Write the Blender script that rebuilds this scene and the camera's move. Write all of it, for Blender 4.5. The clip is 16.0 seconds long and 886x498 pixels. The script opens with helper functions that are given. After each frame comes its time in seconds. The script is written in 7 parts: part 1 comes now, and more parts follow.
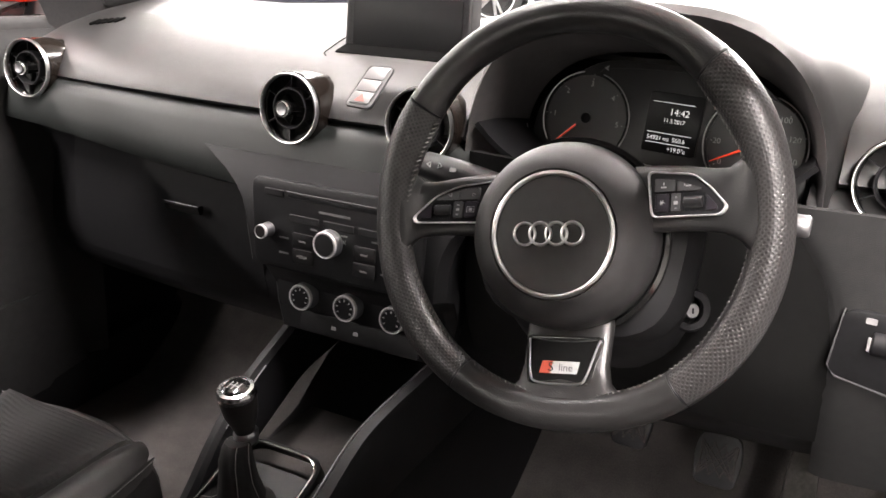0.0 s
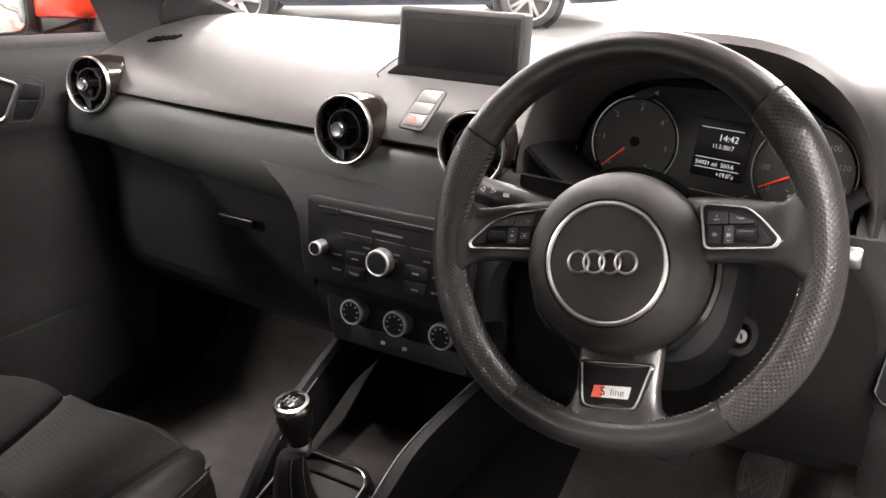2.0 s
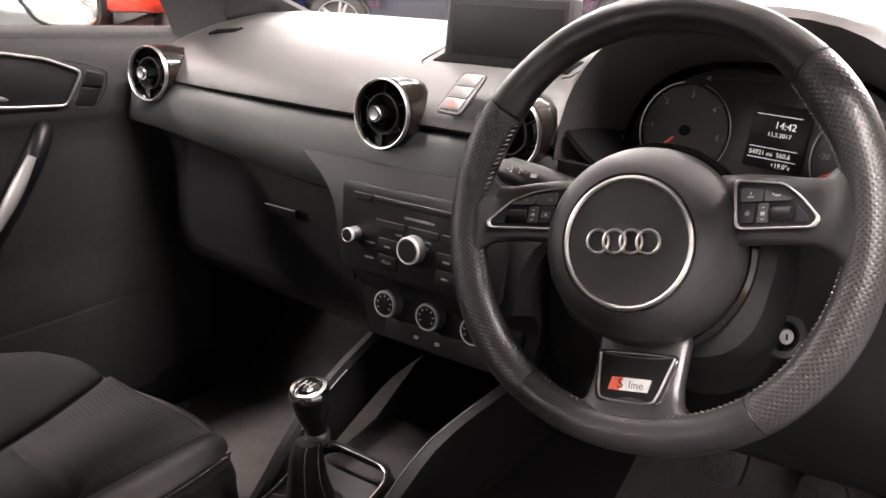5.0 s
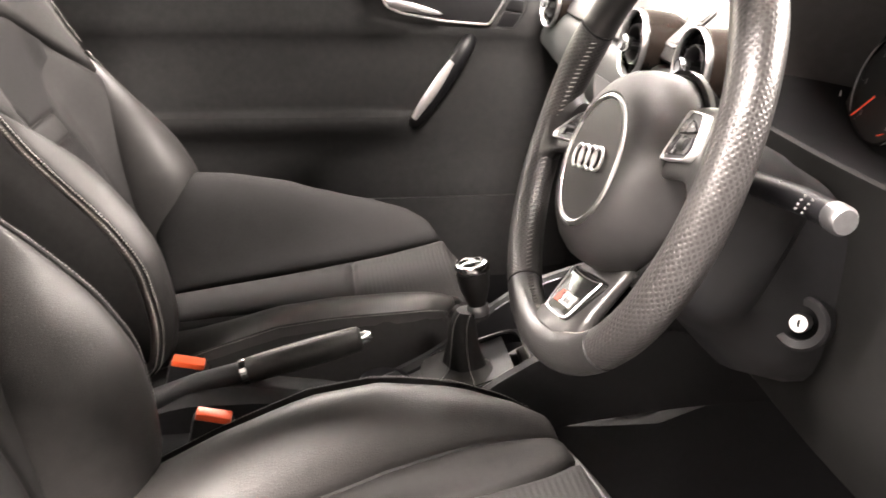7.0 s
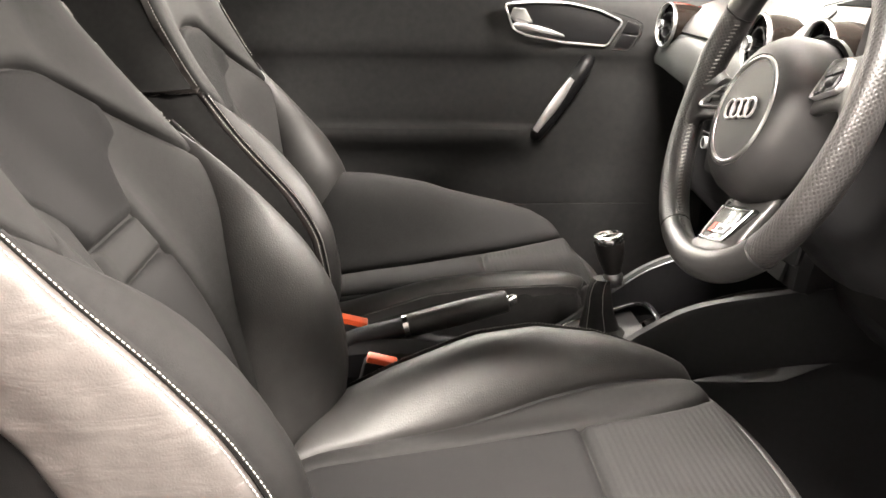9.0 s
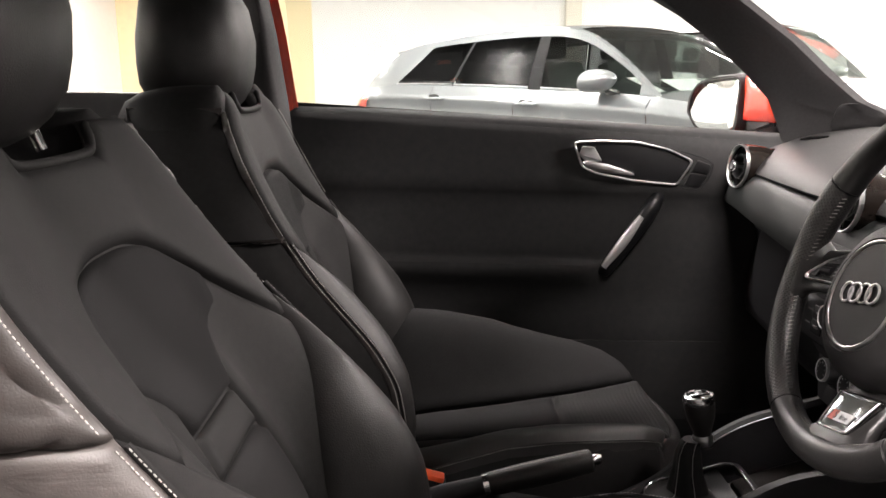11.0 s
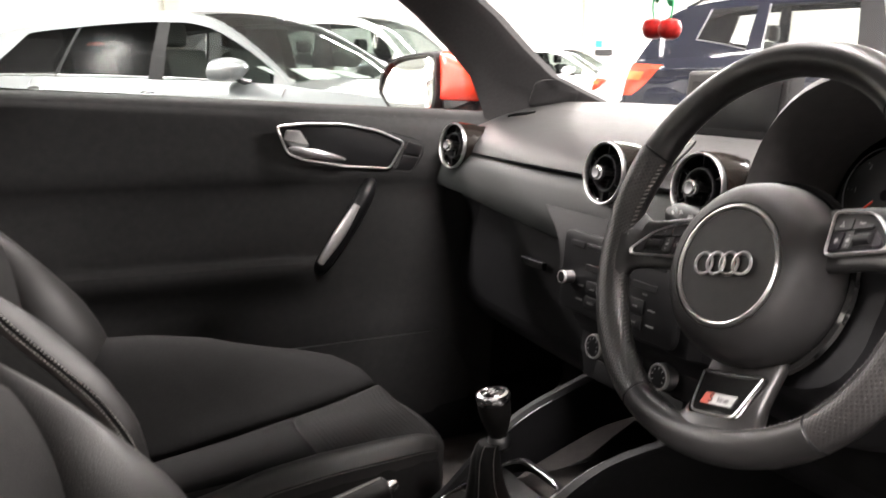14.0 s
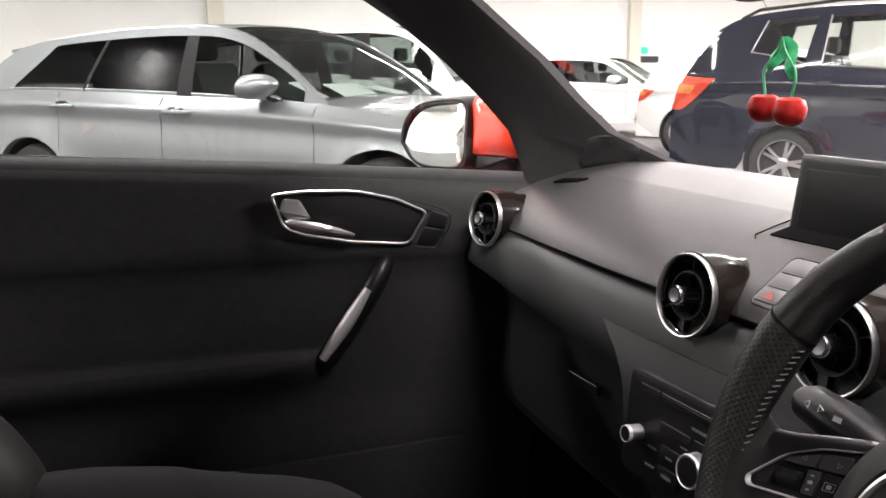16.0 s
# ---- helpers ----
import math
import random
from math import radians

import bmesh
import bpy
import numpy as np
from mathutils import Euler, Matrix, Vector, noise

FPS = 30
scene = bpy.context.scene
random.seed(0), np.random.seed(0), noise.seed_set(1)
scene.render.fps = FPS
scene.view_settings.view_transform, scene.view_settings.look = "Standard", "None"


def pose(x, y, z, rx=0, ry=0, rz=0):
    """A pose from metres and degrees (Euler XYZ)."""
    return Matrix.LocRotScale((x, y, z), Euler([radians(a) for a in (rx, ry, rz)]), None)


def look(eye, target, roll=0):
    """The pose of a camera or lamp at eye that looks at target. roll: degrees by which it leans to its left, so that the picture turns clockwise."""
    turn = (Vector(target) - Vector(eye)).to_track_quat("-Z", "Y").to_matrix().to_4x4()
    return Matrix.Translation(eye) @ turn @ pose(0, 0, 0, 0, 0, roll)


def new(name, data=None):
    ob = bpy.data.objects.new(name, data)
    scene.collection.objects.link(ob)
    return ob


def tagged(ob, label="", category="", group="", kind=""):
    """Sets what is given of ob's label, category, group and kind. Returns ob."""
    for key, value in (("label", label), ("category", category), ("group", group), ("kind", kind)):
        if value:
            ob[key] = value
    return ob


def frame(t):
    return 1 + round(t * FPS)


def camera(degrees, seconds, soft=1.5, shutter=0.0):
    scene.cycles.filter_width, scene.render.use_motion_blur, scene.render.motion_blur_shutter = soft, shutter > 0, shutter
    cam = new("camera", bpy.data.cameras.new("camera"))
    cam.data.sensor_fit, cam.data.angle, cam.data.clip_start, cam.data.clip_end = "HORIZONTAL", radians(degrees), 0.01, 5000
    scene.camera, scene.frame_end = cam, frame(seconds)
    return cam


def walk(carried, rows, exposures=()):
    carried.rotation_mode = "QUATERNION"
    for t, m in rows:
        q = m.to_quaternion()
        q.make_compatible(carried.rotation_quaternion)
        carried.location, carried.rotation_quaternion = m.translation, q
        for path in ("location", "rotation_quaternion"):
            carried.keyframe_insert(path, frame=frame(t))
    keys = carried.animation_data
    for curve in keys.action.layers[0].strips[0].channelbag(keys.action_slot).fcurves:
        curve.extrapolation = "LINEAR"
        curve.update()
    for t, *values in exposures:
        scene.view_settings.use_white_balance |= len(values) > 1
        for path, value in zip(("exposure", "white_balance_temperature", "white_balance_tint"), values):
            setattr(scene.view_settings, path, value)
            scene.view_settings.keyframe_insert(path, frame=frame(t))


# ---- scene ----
cam = camera(55.0, 16.0, shutter=0.25)
PATH = [
    (0, (0.573, -0.542, 1.169), (-0.288, 1.117, 0.457), 1.2),
    (0.5, (0.572, -0.565, 1.198), (-0.312, 1.081, 0.486), 1.3),
    (1, (0.564, -0.57, 1.204), (-0.336, 1.066, 0.488), 1.1),
    (1.5, (0.56, -0.57, 1.2), (-0.354, 1.059, 0.485), 1.1),
    (2, (0.559, -0.567, 1.201), (-0.365, 1.056, 0.486), 1.1),
    (2.5, (0.562, -0.568, 1.2), (-0.373, 1.05, 0.486), 1.2),
    (3, (0.564, -0.567, 1.199), (-0.38, 1.045, 0.485), 1.2),
    (3.5, (0.563, -0.568, 1.198), (-0.387, 1.041, 0.485), 1.2),
    (3.7, (0.564, -0.566, 1.196), (-0.391, 1.04, 0.481), 1.2),
    (5.8, (0.75, -0.318, 1.122), (-0.686, 0.916, 0.478), 1.7),
    (6, (0.827, -0.241, 1.164), (-0.706, 0.815, 0.433), 0.9),
    (6.5, (0.937, -0.135, 1.104), (-0.813, 0.516, 0.387), 1.0),
    (7, (0.996, -0.09, 1.106), (-0.844, 0.174, 0.368), 0.9),
    (7.5, (1.042, -0.106, 1.086), (-0.813, 0.031, 0.351), 1.3),
    (8, (1.103, -0.159, 1.041), (-0.757, -0.064, 0.312), 0.4),
    (8.5, (1.152, -0.206, 1.04), (-0.72, -0.1, 0.342), 0.6),
    (9, (1.171, -0.218, 1.041), (-0.73, -0.112, 0.429), 0.6),
    (9.5, (1.154, -0.224, 1.072), (-0.777, -0.111, 0.566), 0.8),
    (10, (1.131, -0.251, 1.115), (-0.823, -0.166, 0.698), 0.9),
    (10.2, (1.123, -0.267, 1.125), (-0.838, -0.211, 0.735), 0.9),
    (12.5, (1.144, -0.308, 1.037), (-0.814, -0.31, 0.629), 0.8),
    (13, (1.099, -0.339, 1.005), (-0.842, -0.066, 0.604), 0.8),
    (13.5, (1.001, -0.389, 0.998), (-0.866, 0.211, 0.607), 1.1),
    (14, (0.887, -0.434, 1.075), (-0.867, 0.445, 0.686), 0.8),
    (14.5, (0.812, -0.427, 1.138), (-0.862, 0.6, 0.762), 1.2),
    (15, (0.723, -0.38, 1.136), (-0.941, 0.661, 0.757), 1.2),
    (15.5, (0.617, -0.329, 1.153), (-1.113, 0.598, 0.77), 1.1),
    (16, (0.597, -0.273, 1.162), (-1.198, 0.521, 0.78), 1.1),
]
from mathutils.bvhtree import BVHTree
EXPOSURES = [(0.0, 1.08, 6750, 14), (0.5, 0.95, 6750, 14), (3.7, 0.90, 6780, 14), (5.8, 1.08, 7000, 18), (6.5, 1.45, 7100, 17), (7.0, 2.2, 7150, 15), (7.5, 2.3, 7150, 15), (8.5, 2.15, 7100, 12), (9.0, 1.98, 7100, 10), (9.6, 1.35, 7050, 10), (10.2, 0.5, 6900, 12), (12.5, 0.38, 6750, 17), (13.0, 0.36, 6740, 15), (14.0, 0.75, 6720, 13), (14.6, 0.12, 6700, 15), (15.0, -0.10, 6700, 15), (16.0, -0.12, 6600, 16)]
# the parked car stands a little nose down, and the path was laid out in its own axes
RAKE = Matrix.Rotation(radians(-1.7), 4, "X")
walk(cam, [(t, RAKE @ look(eye, target, roll)) for t, eye, target, roll in PATH], EXPOSURES)

# ---- world and light ----
world = bpy.data.worlds.new("hall_air")
scene.world = world
world.use_nodes = True
world.node_tree.nodes["Background"].inputs[0].default_value = (1.0, 0.98, 0.95, 1)
world.node_tree.nodes["Background"].inputs[1].default_value = 0.3
LAMPS = [(x, y) for x in (-20.0, -13.5, -7.0, -2.0, 2.6) for y in (-8.5, -1.0, 9.0, 16.5, 24.0)]
LAMP_WATTS = 620.0
for lx, ly in LAMPS:
    lamp = bpy.data.lights.new("strip_light", "AREA")
    lamp.shape, lamp.size, lamp.size_y = "RECTANGLE", 0.35, 5.5
    lamp.energy, lamp.color = LAMP_WATTS * (1.5 if lx > 0 else 1.0) * (1.8 if ly > 5 else 1.0) * (0.75 if lx < -10 else 1.0), (1.0, 0.955, 0.93)
    lo = new("strip_light", lamp)
    lo.location = (lx, ly, 5.15)
    tagged(lo, "fluorescent strip light under the white hall ceiling", "light", kind="structure")


# ---- building helpers ----
V = Vector
LOCS = {}
STAND = [Matrix.Identity(4)]  # the axes in which things are laid out: the hall's or the raked car's


def thing(name, loc, label, category, group="", kind=""):
    ob = new(name)
    ob.empty_display_size = 0.05
    loc = STAND[0] @ V(loc)
    ob.location = loc
    LOCS[ob.name] = loc
    return tagged(ob, label, category, group, kind)


def part(name, bm, mat, parent=None, label="", smooth=True, sharp=38, recalc=True):
    if recalc:
        bmesh.ops.recalc_face_normals(bm, faces=bm.faces)
    me = bpy.data.meshes.new(name)
    bm.transform(STAND[0])
    bm.to_mesh(me)
    bm.free()
    me.polygons.foreach_set("use_smooth", [smooth] * len(me.polygons))
    if smooth:
        me.set_sharp_from_angle(angle=radians(sharp))
    me.materials.append(mat)
    ob = new(name, me)
    if parent is not None:
        ob.parent = parent
        if parent.name in LOCS:
            ob.matrix_parent_inverse = Matrix.Translation(-LOCS[parent.name])
    return tagged(ob, label)


def lone(name, bm, mat, label, category, group="", kind="", **kw):
    return tagged(part(name, bm, mat, None, **kw), label, category, group, kind)


def join(*bms):
    out = bmesh.new()
    for b in bms:
        me = bpy.data.meshes.new("tmp")
        b.to_mesh(me)
        b.free()
        out.from_mesh(me)
        bpy.data.meshes.remove(me)
    return out


def loft(rings, close=True, cap=True):
    bm = bmesh.new()
    vs = [[bm.verts.new(p) for p in r] for r in rings]
    n = len(rings[0])
    for a, b in zip(vs, vs[1:]):
        for i in range(n if close else n - 1):
            j = (i + 1) % n
            bm.faces.new((a[i], a[j], b[j], b[i]))
    if cap:
        bm.faces.new(vs[0])
        bm.faces.new(vs[-1])
    return bm


def gridsurf(fn, us, vs):
    return loft([[V(fn(u, v)) for u in us] for v in vs], close=False, cap=False)


def slab(fn, us, vs, off):
    """A sheet with its own thickness: the face fn and a back set off from it."""
    off = V(off)
    a = [[V(fn(u, v)) for u in us] for v in vs]
    n, k = len(us), len(vs)
    ring = [[*r, *[p + off for p in reversed(r)]] for r in a]
    return loft(ring)


def lin(a, b, n):
    return [a + (b - a) * i / (n - 1) for i in range(n)]


def solid(bm, d):
    """Gives an open sheet the thickness d."""
    bmesh.ops.recalc_face_normals(bm, faces=bm.faces)
    bmesh.ops.solidify(bm, geom=bm.faces[:], thickness=d)
    return bm


def curve(pts, n):
    """A smooth line through pts, n points."""
    pts = [V(p) for p in pts]
    out = []
    for i in range(n):
        t = i / (n - 1) * (len(pts) - 1)
        k = min(int(t), len(pts) - 2)
        f = t - k
        p1, p2 = pts[k], pts[k + 1]
        p0 = pts[k - 1] if k else 2 * p1 - p2
        p3 = pts[k + 2] if k + 2 < len(pts) else 2 * p2 - p1
        out.append(0.5 * (2 * p1 + (p2 - p0) * f + (2 * p0 - 5 * p1 + 4 * p2 - p3) * f * f + (3 * p1 - p0 - 3 * p2 + p3) * f ** 3))
    return out


def table(rows, x):
    """Smoothly read rows of (x, a, b, ...) at x."""
    if x <= rows[0][0]:
        return rows[0][1:]
    if x >= rows[-1][0]:
        return rows[-1][1:]
    k = next(i for i in range(len(rows) - 1) if x <= rows[i + 1][0])
    r, q = rows[k], rows[k + 1]
    p, s = rows[max(k - 1, 0)], rows[min(k + 2, len(rows) - 1)]
    h = q[0] - r[0]
    f = (x - r[0]) / h
    out = []
    for n in range(1, len(r)):
        d = (q[n] - r[n]) / h
        d0 = (r[n] - p[n]) / (r[0] - p[0]) if k else d
        d1 = (s[n] - q[n]) / (s[0] - q[0]) if k + 2 < len(rows) else d
        m0 = 0.0 if d0 * d <= 0 else 2 * d0 * d / (d0 + d)
        m1 = 0.0 if d1 * d <= 0 else 2 * d1 * d / (d1 + d)
        out.append(r[n] * (1 + 2 * f) * (1 - f) ** 2 + q[n] * f * f * (3 - 2 * f) + h * (m0 * f * (1 - f) ** 2 - m1 * f * f * (1 - f)))
    return tuple(out)


def tube(pts, radius, segs=10, closed=False, flat=1.0):
    """A round bar along pts; radius may be a list."""
    pts = [V(p) for p in pts]
    n = len(pts)
    rad = radius if isinstance(radius, (list, tuple)) else [radius] * n
    rings = []
    up = None
    for i, p in enumerate(pts):
        a = pts[i - 1] if (i or closed) else p
        b = pts[(i + 1) % n] if (i < n - 1 or closed) else p
        d = (b - a).normalized()
        if up is None:
            up = V((0, 0, 1)) if abs(d.z) < 0.9 else V((0, 1, 0))
        side = d.cross(up).normalized()
        up = side.cross(d).normalized()
        rings.append([p + rad[i] * (math.cos(2 * math.pi * k / segs) * side + flat * math.sin(2 * math.pi * k / segs) * up) for k in range(segs)])
    if closed:
        rings.append(rings[0])
        bm = loft(rings, cap=False)
        bmesh.ops.remove_doubles(bm, verts=bm.verts, dist=1e-6)
        return bm
    return loft(rings)


def rbox(c, size, bevel=0.004, segs=2, m=None):
    bm = bmesh.new()
    bmesh.ops.create_cube(bm, size=1.0)
    bmesh.ops.scale(bm, vec=size, verts=bm.verts)
    if bevel:
        bmesh.ops.bevel(bm, geom=bm.edges[:], offset=bevel, segments=segs, affect="EDGES", profile=0.5)
    bm.transform((Matrix.Translation(c) @ m) if m is not None else Matrix.Translation(c))
    return bm


def lathe(profile, segs=32, m=None):
    """Turns (radius, height) pairs about z."""
    rings = [[V((r * math.cos(2 * math.pi * k / segs), r * math.sin(2 * math.pi * k / segs), h)) for k in range(segs)] for r, h in profile]
    bm = loft(rings, cap=False)
    bmesh.ops.remove_doubles(bm, verts=bm.verts, dist=1e-6)
    if m is not None:
        bm.transform(m)
    return bm


def prism(outline, depth, bevel=0.0, m=None, segs=2):
    """A flat outline (x, y) raised to depth along z, its upper edge rounded."""
    bm = bmesh.new()
    low = [bm.verts.new((x, y, 0)) for x, y in outline]
    f = bm.faces.new(low)
    got = bmesh.ops.extrude_face_region(bm, geom=[f])
    top = [g for g in got["geom"] if isinstance(g, bmesh.types.BMVert)]
    bmesh.ops.translate(bm, vec=(0, 0, depth), verts=top)
    if bevel:
        es = [e for e in bm.edges if all(v in top for v in e.verts)]
        bmesh.ops.bevel(bm, geom=es, offset=bevel, segments=segs, affect="EDGES", profile=0.5)
    if m is not None:
        bm.transform(m)
    return bm


def rounded(pts, r, n=5):
    """An outline with rounded corners."""
    out = []
    k = len(pts)
    for i in range(k):
        p, a, b = V(pts[i]), V(pts[i - 1]), V(pts[(i + 1) % k])
        ra = min(r, 0.45 * (a - p).length, 0.45 * (b - p).length)
        p0, p1 = p + (a - p).normalized() * ra, p + (b - p).normalized() * ra
        for j in range(n + 1):
            t = j / n
            q = p0 * (1 - t) ** 2 + p * 2 * t * (1 - t) + p1 * t * t
            out.append(tuple(q))
    return out


def basis(o, x, y, z):
    return Matrix(((x[0], y[0], z[0], o[0]), (x[1], y[1], z[1], o[1]), (x[2], y[2], z[2], o[2]), (0, 0, 0, 1)))


def facing(o, n, up=(0, 0, 1)):
    """A frame at o whose z points along n and whose y is as upright as can be."""
    z = V(n).normalized()
    x = V(up).cross(z).normalized()
    return basis(V(o), x, z.cross(x), z)


def words(text, size, mat, m, parent, name="lettering", depth=0.0002):
    cu = bpy.data.curves.new(name, "FONT")
    cu.body, cu.size, cu.extrude, cu.align_x, cu.align_y = text, size, depth, "CENTER", "CENTER"
    tmp = bpy.data.objects.new(name, cu)
    scene.collection.objects.link(tmp)
    me = bpy.data.meshes.new_from_object(tmp.evaluated_get(bpy.context.evaluated_depsgraph_get()))
    bpy.data.objects.remove(tmp)
    bm = bmesh.new()
    bm.from_mesh(me)
    bpy.data.meshes.remove(me)
    bm.transform(m)
    return part(name, bm, mat, parent, smooth=False)


# ---- materials ----
def material(name, base, rough=0.5, metal=0.0, vary=0.25, scale=30.0, bump=0.0, bscale=400.0, spec=0.5, coat=0.0, emit=None, power=0.0, fleck=None, rvary=0.12, bkind="NOISE"):
    """A plain surface with colour variation at two scales, uneven gloss and fine relief."""
    mat = bpy.data.materials.new(name)
    mat.use_nodes = True
    nt = mat.node_tree
    n, l = nt.nodes, nt.links
    p = n["Principled BSDF"]
    tc = n.new("ShaderNodeTexCoord")
    big, small = n.new("ShaderNodeTexNoise"), n.new("ShaderNodeTexNoise")
    big.inputs["Scale"].default_value, small.inputs["Scale"].default_value = scale * 0.2, scale * 3
    big.inputs["Detail"].default_value, small.inputs["Detail"].default_value = 4, 3
    for q in (big, small):
        l.new(tc.outputs["Object"], q.inputs["Vector"])
    add = n.new("ShaderNodeMath")
    add.operation = "ADD"
    l.new(big.outputs["Fac"], add.inputs[0])
    l.new(small.outputs["Fac"], add.inputs[1])
    mr = n.new("ShaderNodeMapRange")
    mr.inputs["From Min"].default_value, mr.inputs["From Max"].default_value = 0.7, 1.3
    mr.inputs["To Min"].default_value, mr.inputs["To Max"].default_value = 0, 1
    l.new(add.outputs[0], mr.inputs["Value"])
    mix = n.new("ShaderNodeMix")
    mix.data_type = "RGBA"
    b = V(base)
    other = fleck if fleck else tuple(b * (1 + vary))
    mix.inputs[6].default_value = (*(b * (1 - vary)), 1)
    mix.inputs[7].default_value = (*other, 1)
    l.new(mr.outputs[0], mix.inputs[0])
    l.new(mix.outputs[2], p.inputs["Base Color"])
    rr = n.new("ShaderNodeMapRange")
    rr.inputs["To Min"].default_value, rr.inputs["To Max"].default_value = max(0.02, rough * (1 - rvary)), min(1, rough * (1 + rvary))
    l.new(big.outputs["Fac"], rr.inputs["Value"])
    l.new(rr.outputs[0], p.inputs["Roughness"])
    p.inputs["Metallic"].default_value = metal
    p.inputs["Specular IOR Level"].default_value = spec
    p.inputs["Coat Weight"].default_value = coat
    p.inputs["Coat Roughness"].default_value = 0.06
    if bump:
        if bkind == "NOISE":
            t = n.new("ShaderNodeTexNoise")
            t.inputs["Detail"].default_value = 5
            out = t.outputs["Fac"]
        else:
            t = n.new("ShaderNodeTexVoronoi")
            t.feature = "DISTANCE_TO_EDGE"
            out = t.outputs["Distance"]
        t.inputs["Scale"].default_value = bscale
        l.new(tc.outputs["Object"], t.inputs["Vector"])
        bp = n.new("ShaderNodeBump")
        bp.inputs["Strength"].default_value = bump
        bp.inputs["Distance"].default_value = 0.001
        l.new(out, bp.inputs["Height"])
        l.new(bp.outputs[0], p.inputs["Normal"])
    if emit:
        p.inputs["Emission Color"].default_value = (*emit, 1)
        p.inputs["Emission Strength"].default_value = power
    return mat


def glass(name, tint=(0.9, 0.93, 0.92), rough=0.0, shine=1.0):
    mat = bpy.data.materials.new(name)
    mat.use_nodes = True
    n, l = mat.node_tree.nodes, mat.node_tree.links
    n.clear()
    out, mix = n.new("ShaderNodeOutputMaterial"), n.new("ShaderNodeMixShader")
    tr, gl, fr = n.new("ShaderNodeBsdfTransparent"), n.new("ShaderNodeBsdfGlossy"), n.new("ShaderNodeLayerWeight")
    pw = n.new("ShaderNodeMath")
    pw.operation = "POWER"
    pw.inputs[1].default_value = 3.0
    sc = n.new("ShaderNodeMath")
    sc.operation = "MULTIPLY_ADD"
    sc.inputs[1].default_value, sc.inputs[2].default_value = 0.5 * shine, 0.05 * shine
    tr.inputs[0].default_value = (*tint, 1)
    gl.inputs["Roughness"].default_value = rough
    l.new(fr.outputs["Facing"], pw.inputs[0])
    l.new(pw.outputs[0], sc.inputs[0])
    l.new(sc.outputs[0], mix.inputs[0])
    l.new(tr.outputs[0], mix.inputs[1])
    l.new(gl.outputs[0], mix.inputs[2])
    l.new(mix.outputs[0], out.inputs[0])
    return mat


def dotted(name, base, rough, nu, nv, depth=0.6, hole=0.30, paint=0.35):
    """Leather pricked with rows of small holes, laid along the mesh's own UV."""
    mat = material(name, base, rough, vary=0.08, scale=40)
    n, l = mat.node_tree.nodes, mat.node_tree.links
    p = n["Principled BSDF"]
    uv = n.new("ShaderNodeUVMap")
    mp = n.new("ShaderNodeMapping")
    mp.inputs["Scale"].default_value = (nu, nv, 1)
    mp.inputs["Rotation"].default_value = (0, 0, radians(45))
    l.new(uv.outputs[0], mp.inputs["Vector"])
    vo = n.new("ShaderNodeTexVoronoi")
    vo.inputs["Scale"].default_value = 1.0
    vo.inputs["Randomness"].default_value = 0.0
    l.new(mp.outputs[0], vo.inputs["Vector"])
    st = n.new("ShaderNodeMapRange")
    st.inputs["From Min"].default_value, st.inputs["From Max"].default_value = hole * 0.7, hole * 1.3
    l.new(vo.outputs["Distance"], st.inputs["Value"])
    bp = n.new("ShaderNodeBump")
    bp.inputs["Strength"].default_value = depth
    bp.inputs["Distance"].default_value = 0.0012
    l.new(st.outputs[0], bp.inputs["Height"])
    l.new(bp.outputs[0], p.inputs["Normal"])
    old = p.inputs["Base Color"].links[0].from_socket
    mx = n.new("ShaderNodeMix")
    mx.data_type = "RGBA"
    mx.inputs[6].default_value = (base[0] * paint, base[1] * paint, base[2] * paint, 1)
    l.new(old, mx.inputs[7])
    l.new(st.outputs[0], mx.inputs[0])
    l.new(mx.outputs[2], p.inputs["Base Color"])
    return mat


M_DASH = material("dash_grain", (0.026, 0.0255, 0.0255), 0.44, vary=0.15, scale=25, bump=0.35, bscale=900, spec=0.5)
M_PLASTIC = material("black_plastic", (0.009, 0.009, 0.010), 0.55, vary=0.2, scale=40, bump=0.2, bscale=1200, spec=0.22)
M_DOOR = material("door_lining_grain", (0.0235, 0.0236, 0.0240), 0.6, vary=0.18, scale=22, bump=0.35, bscale=900, spec=0.22)
M_HOOD = material("hood_lining", (0.060, 0.057, 0.057), 0.6, vary=0.15, scale=30, bump=0.3, bscale=1000)
M_SATIN = material("satin_black", (0.009, 0.009, 0.010), 0.38, vary=0.15, scale=40, spec=0.4)
M_GLOSS = material("piano_black", (0.008, 0.008, 0.008), 0.10, vary=0.1, coat=0.5)
M_STRIP = material("grey_green_trim", (0.0125, 0.0145, 0.0140), 0.50, spec=0.35, vary=0.12, scale=25, bump=0.12, bscale=900)
M_CHROME = material("satin_chrome", (0.72, 0.72, 0.72), 0.16, metal=1.0, vary=0.06, scale=60)
M_NICKEL = material("satin_nickel", (0.30, 0.30, 0.31), 0.42, metal=1.0, vary=0.08, scale=80)
M_ALU = material("brushed_aluminium", (0.55, 0.55, 0.56), 0.32, metal=1.0, vary=0.08, scale=80)
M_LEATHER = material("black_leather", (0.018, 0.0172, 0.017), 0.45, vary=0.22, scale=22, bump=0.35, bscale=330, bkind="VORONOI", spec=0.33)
# creased bolster sides: leather lightened to stand for light from the driver's side
M_CREASED_LIT = material("creased_leather_lit", (0.062, 0.055, 0.052), 0.42, vary=0.22, scale=18, bump=0.18, bscale=330, bkind="VORONOI")
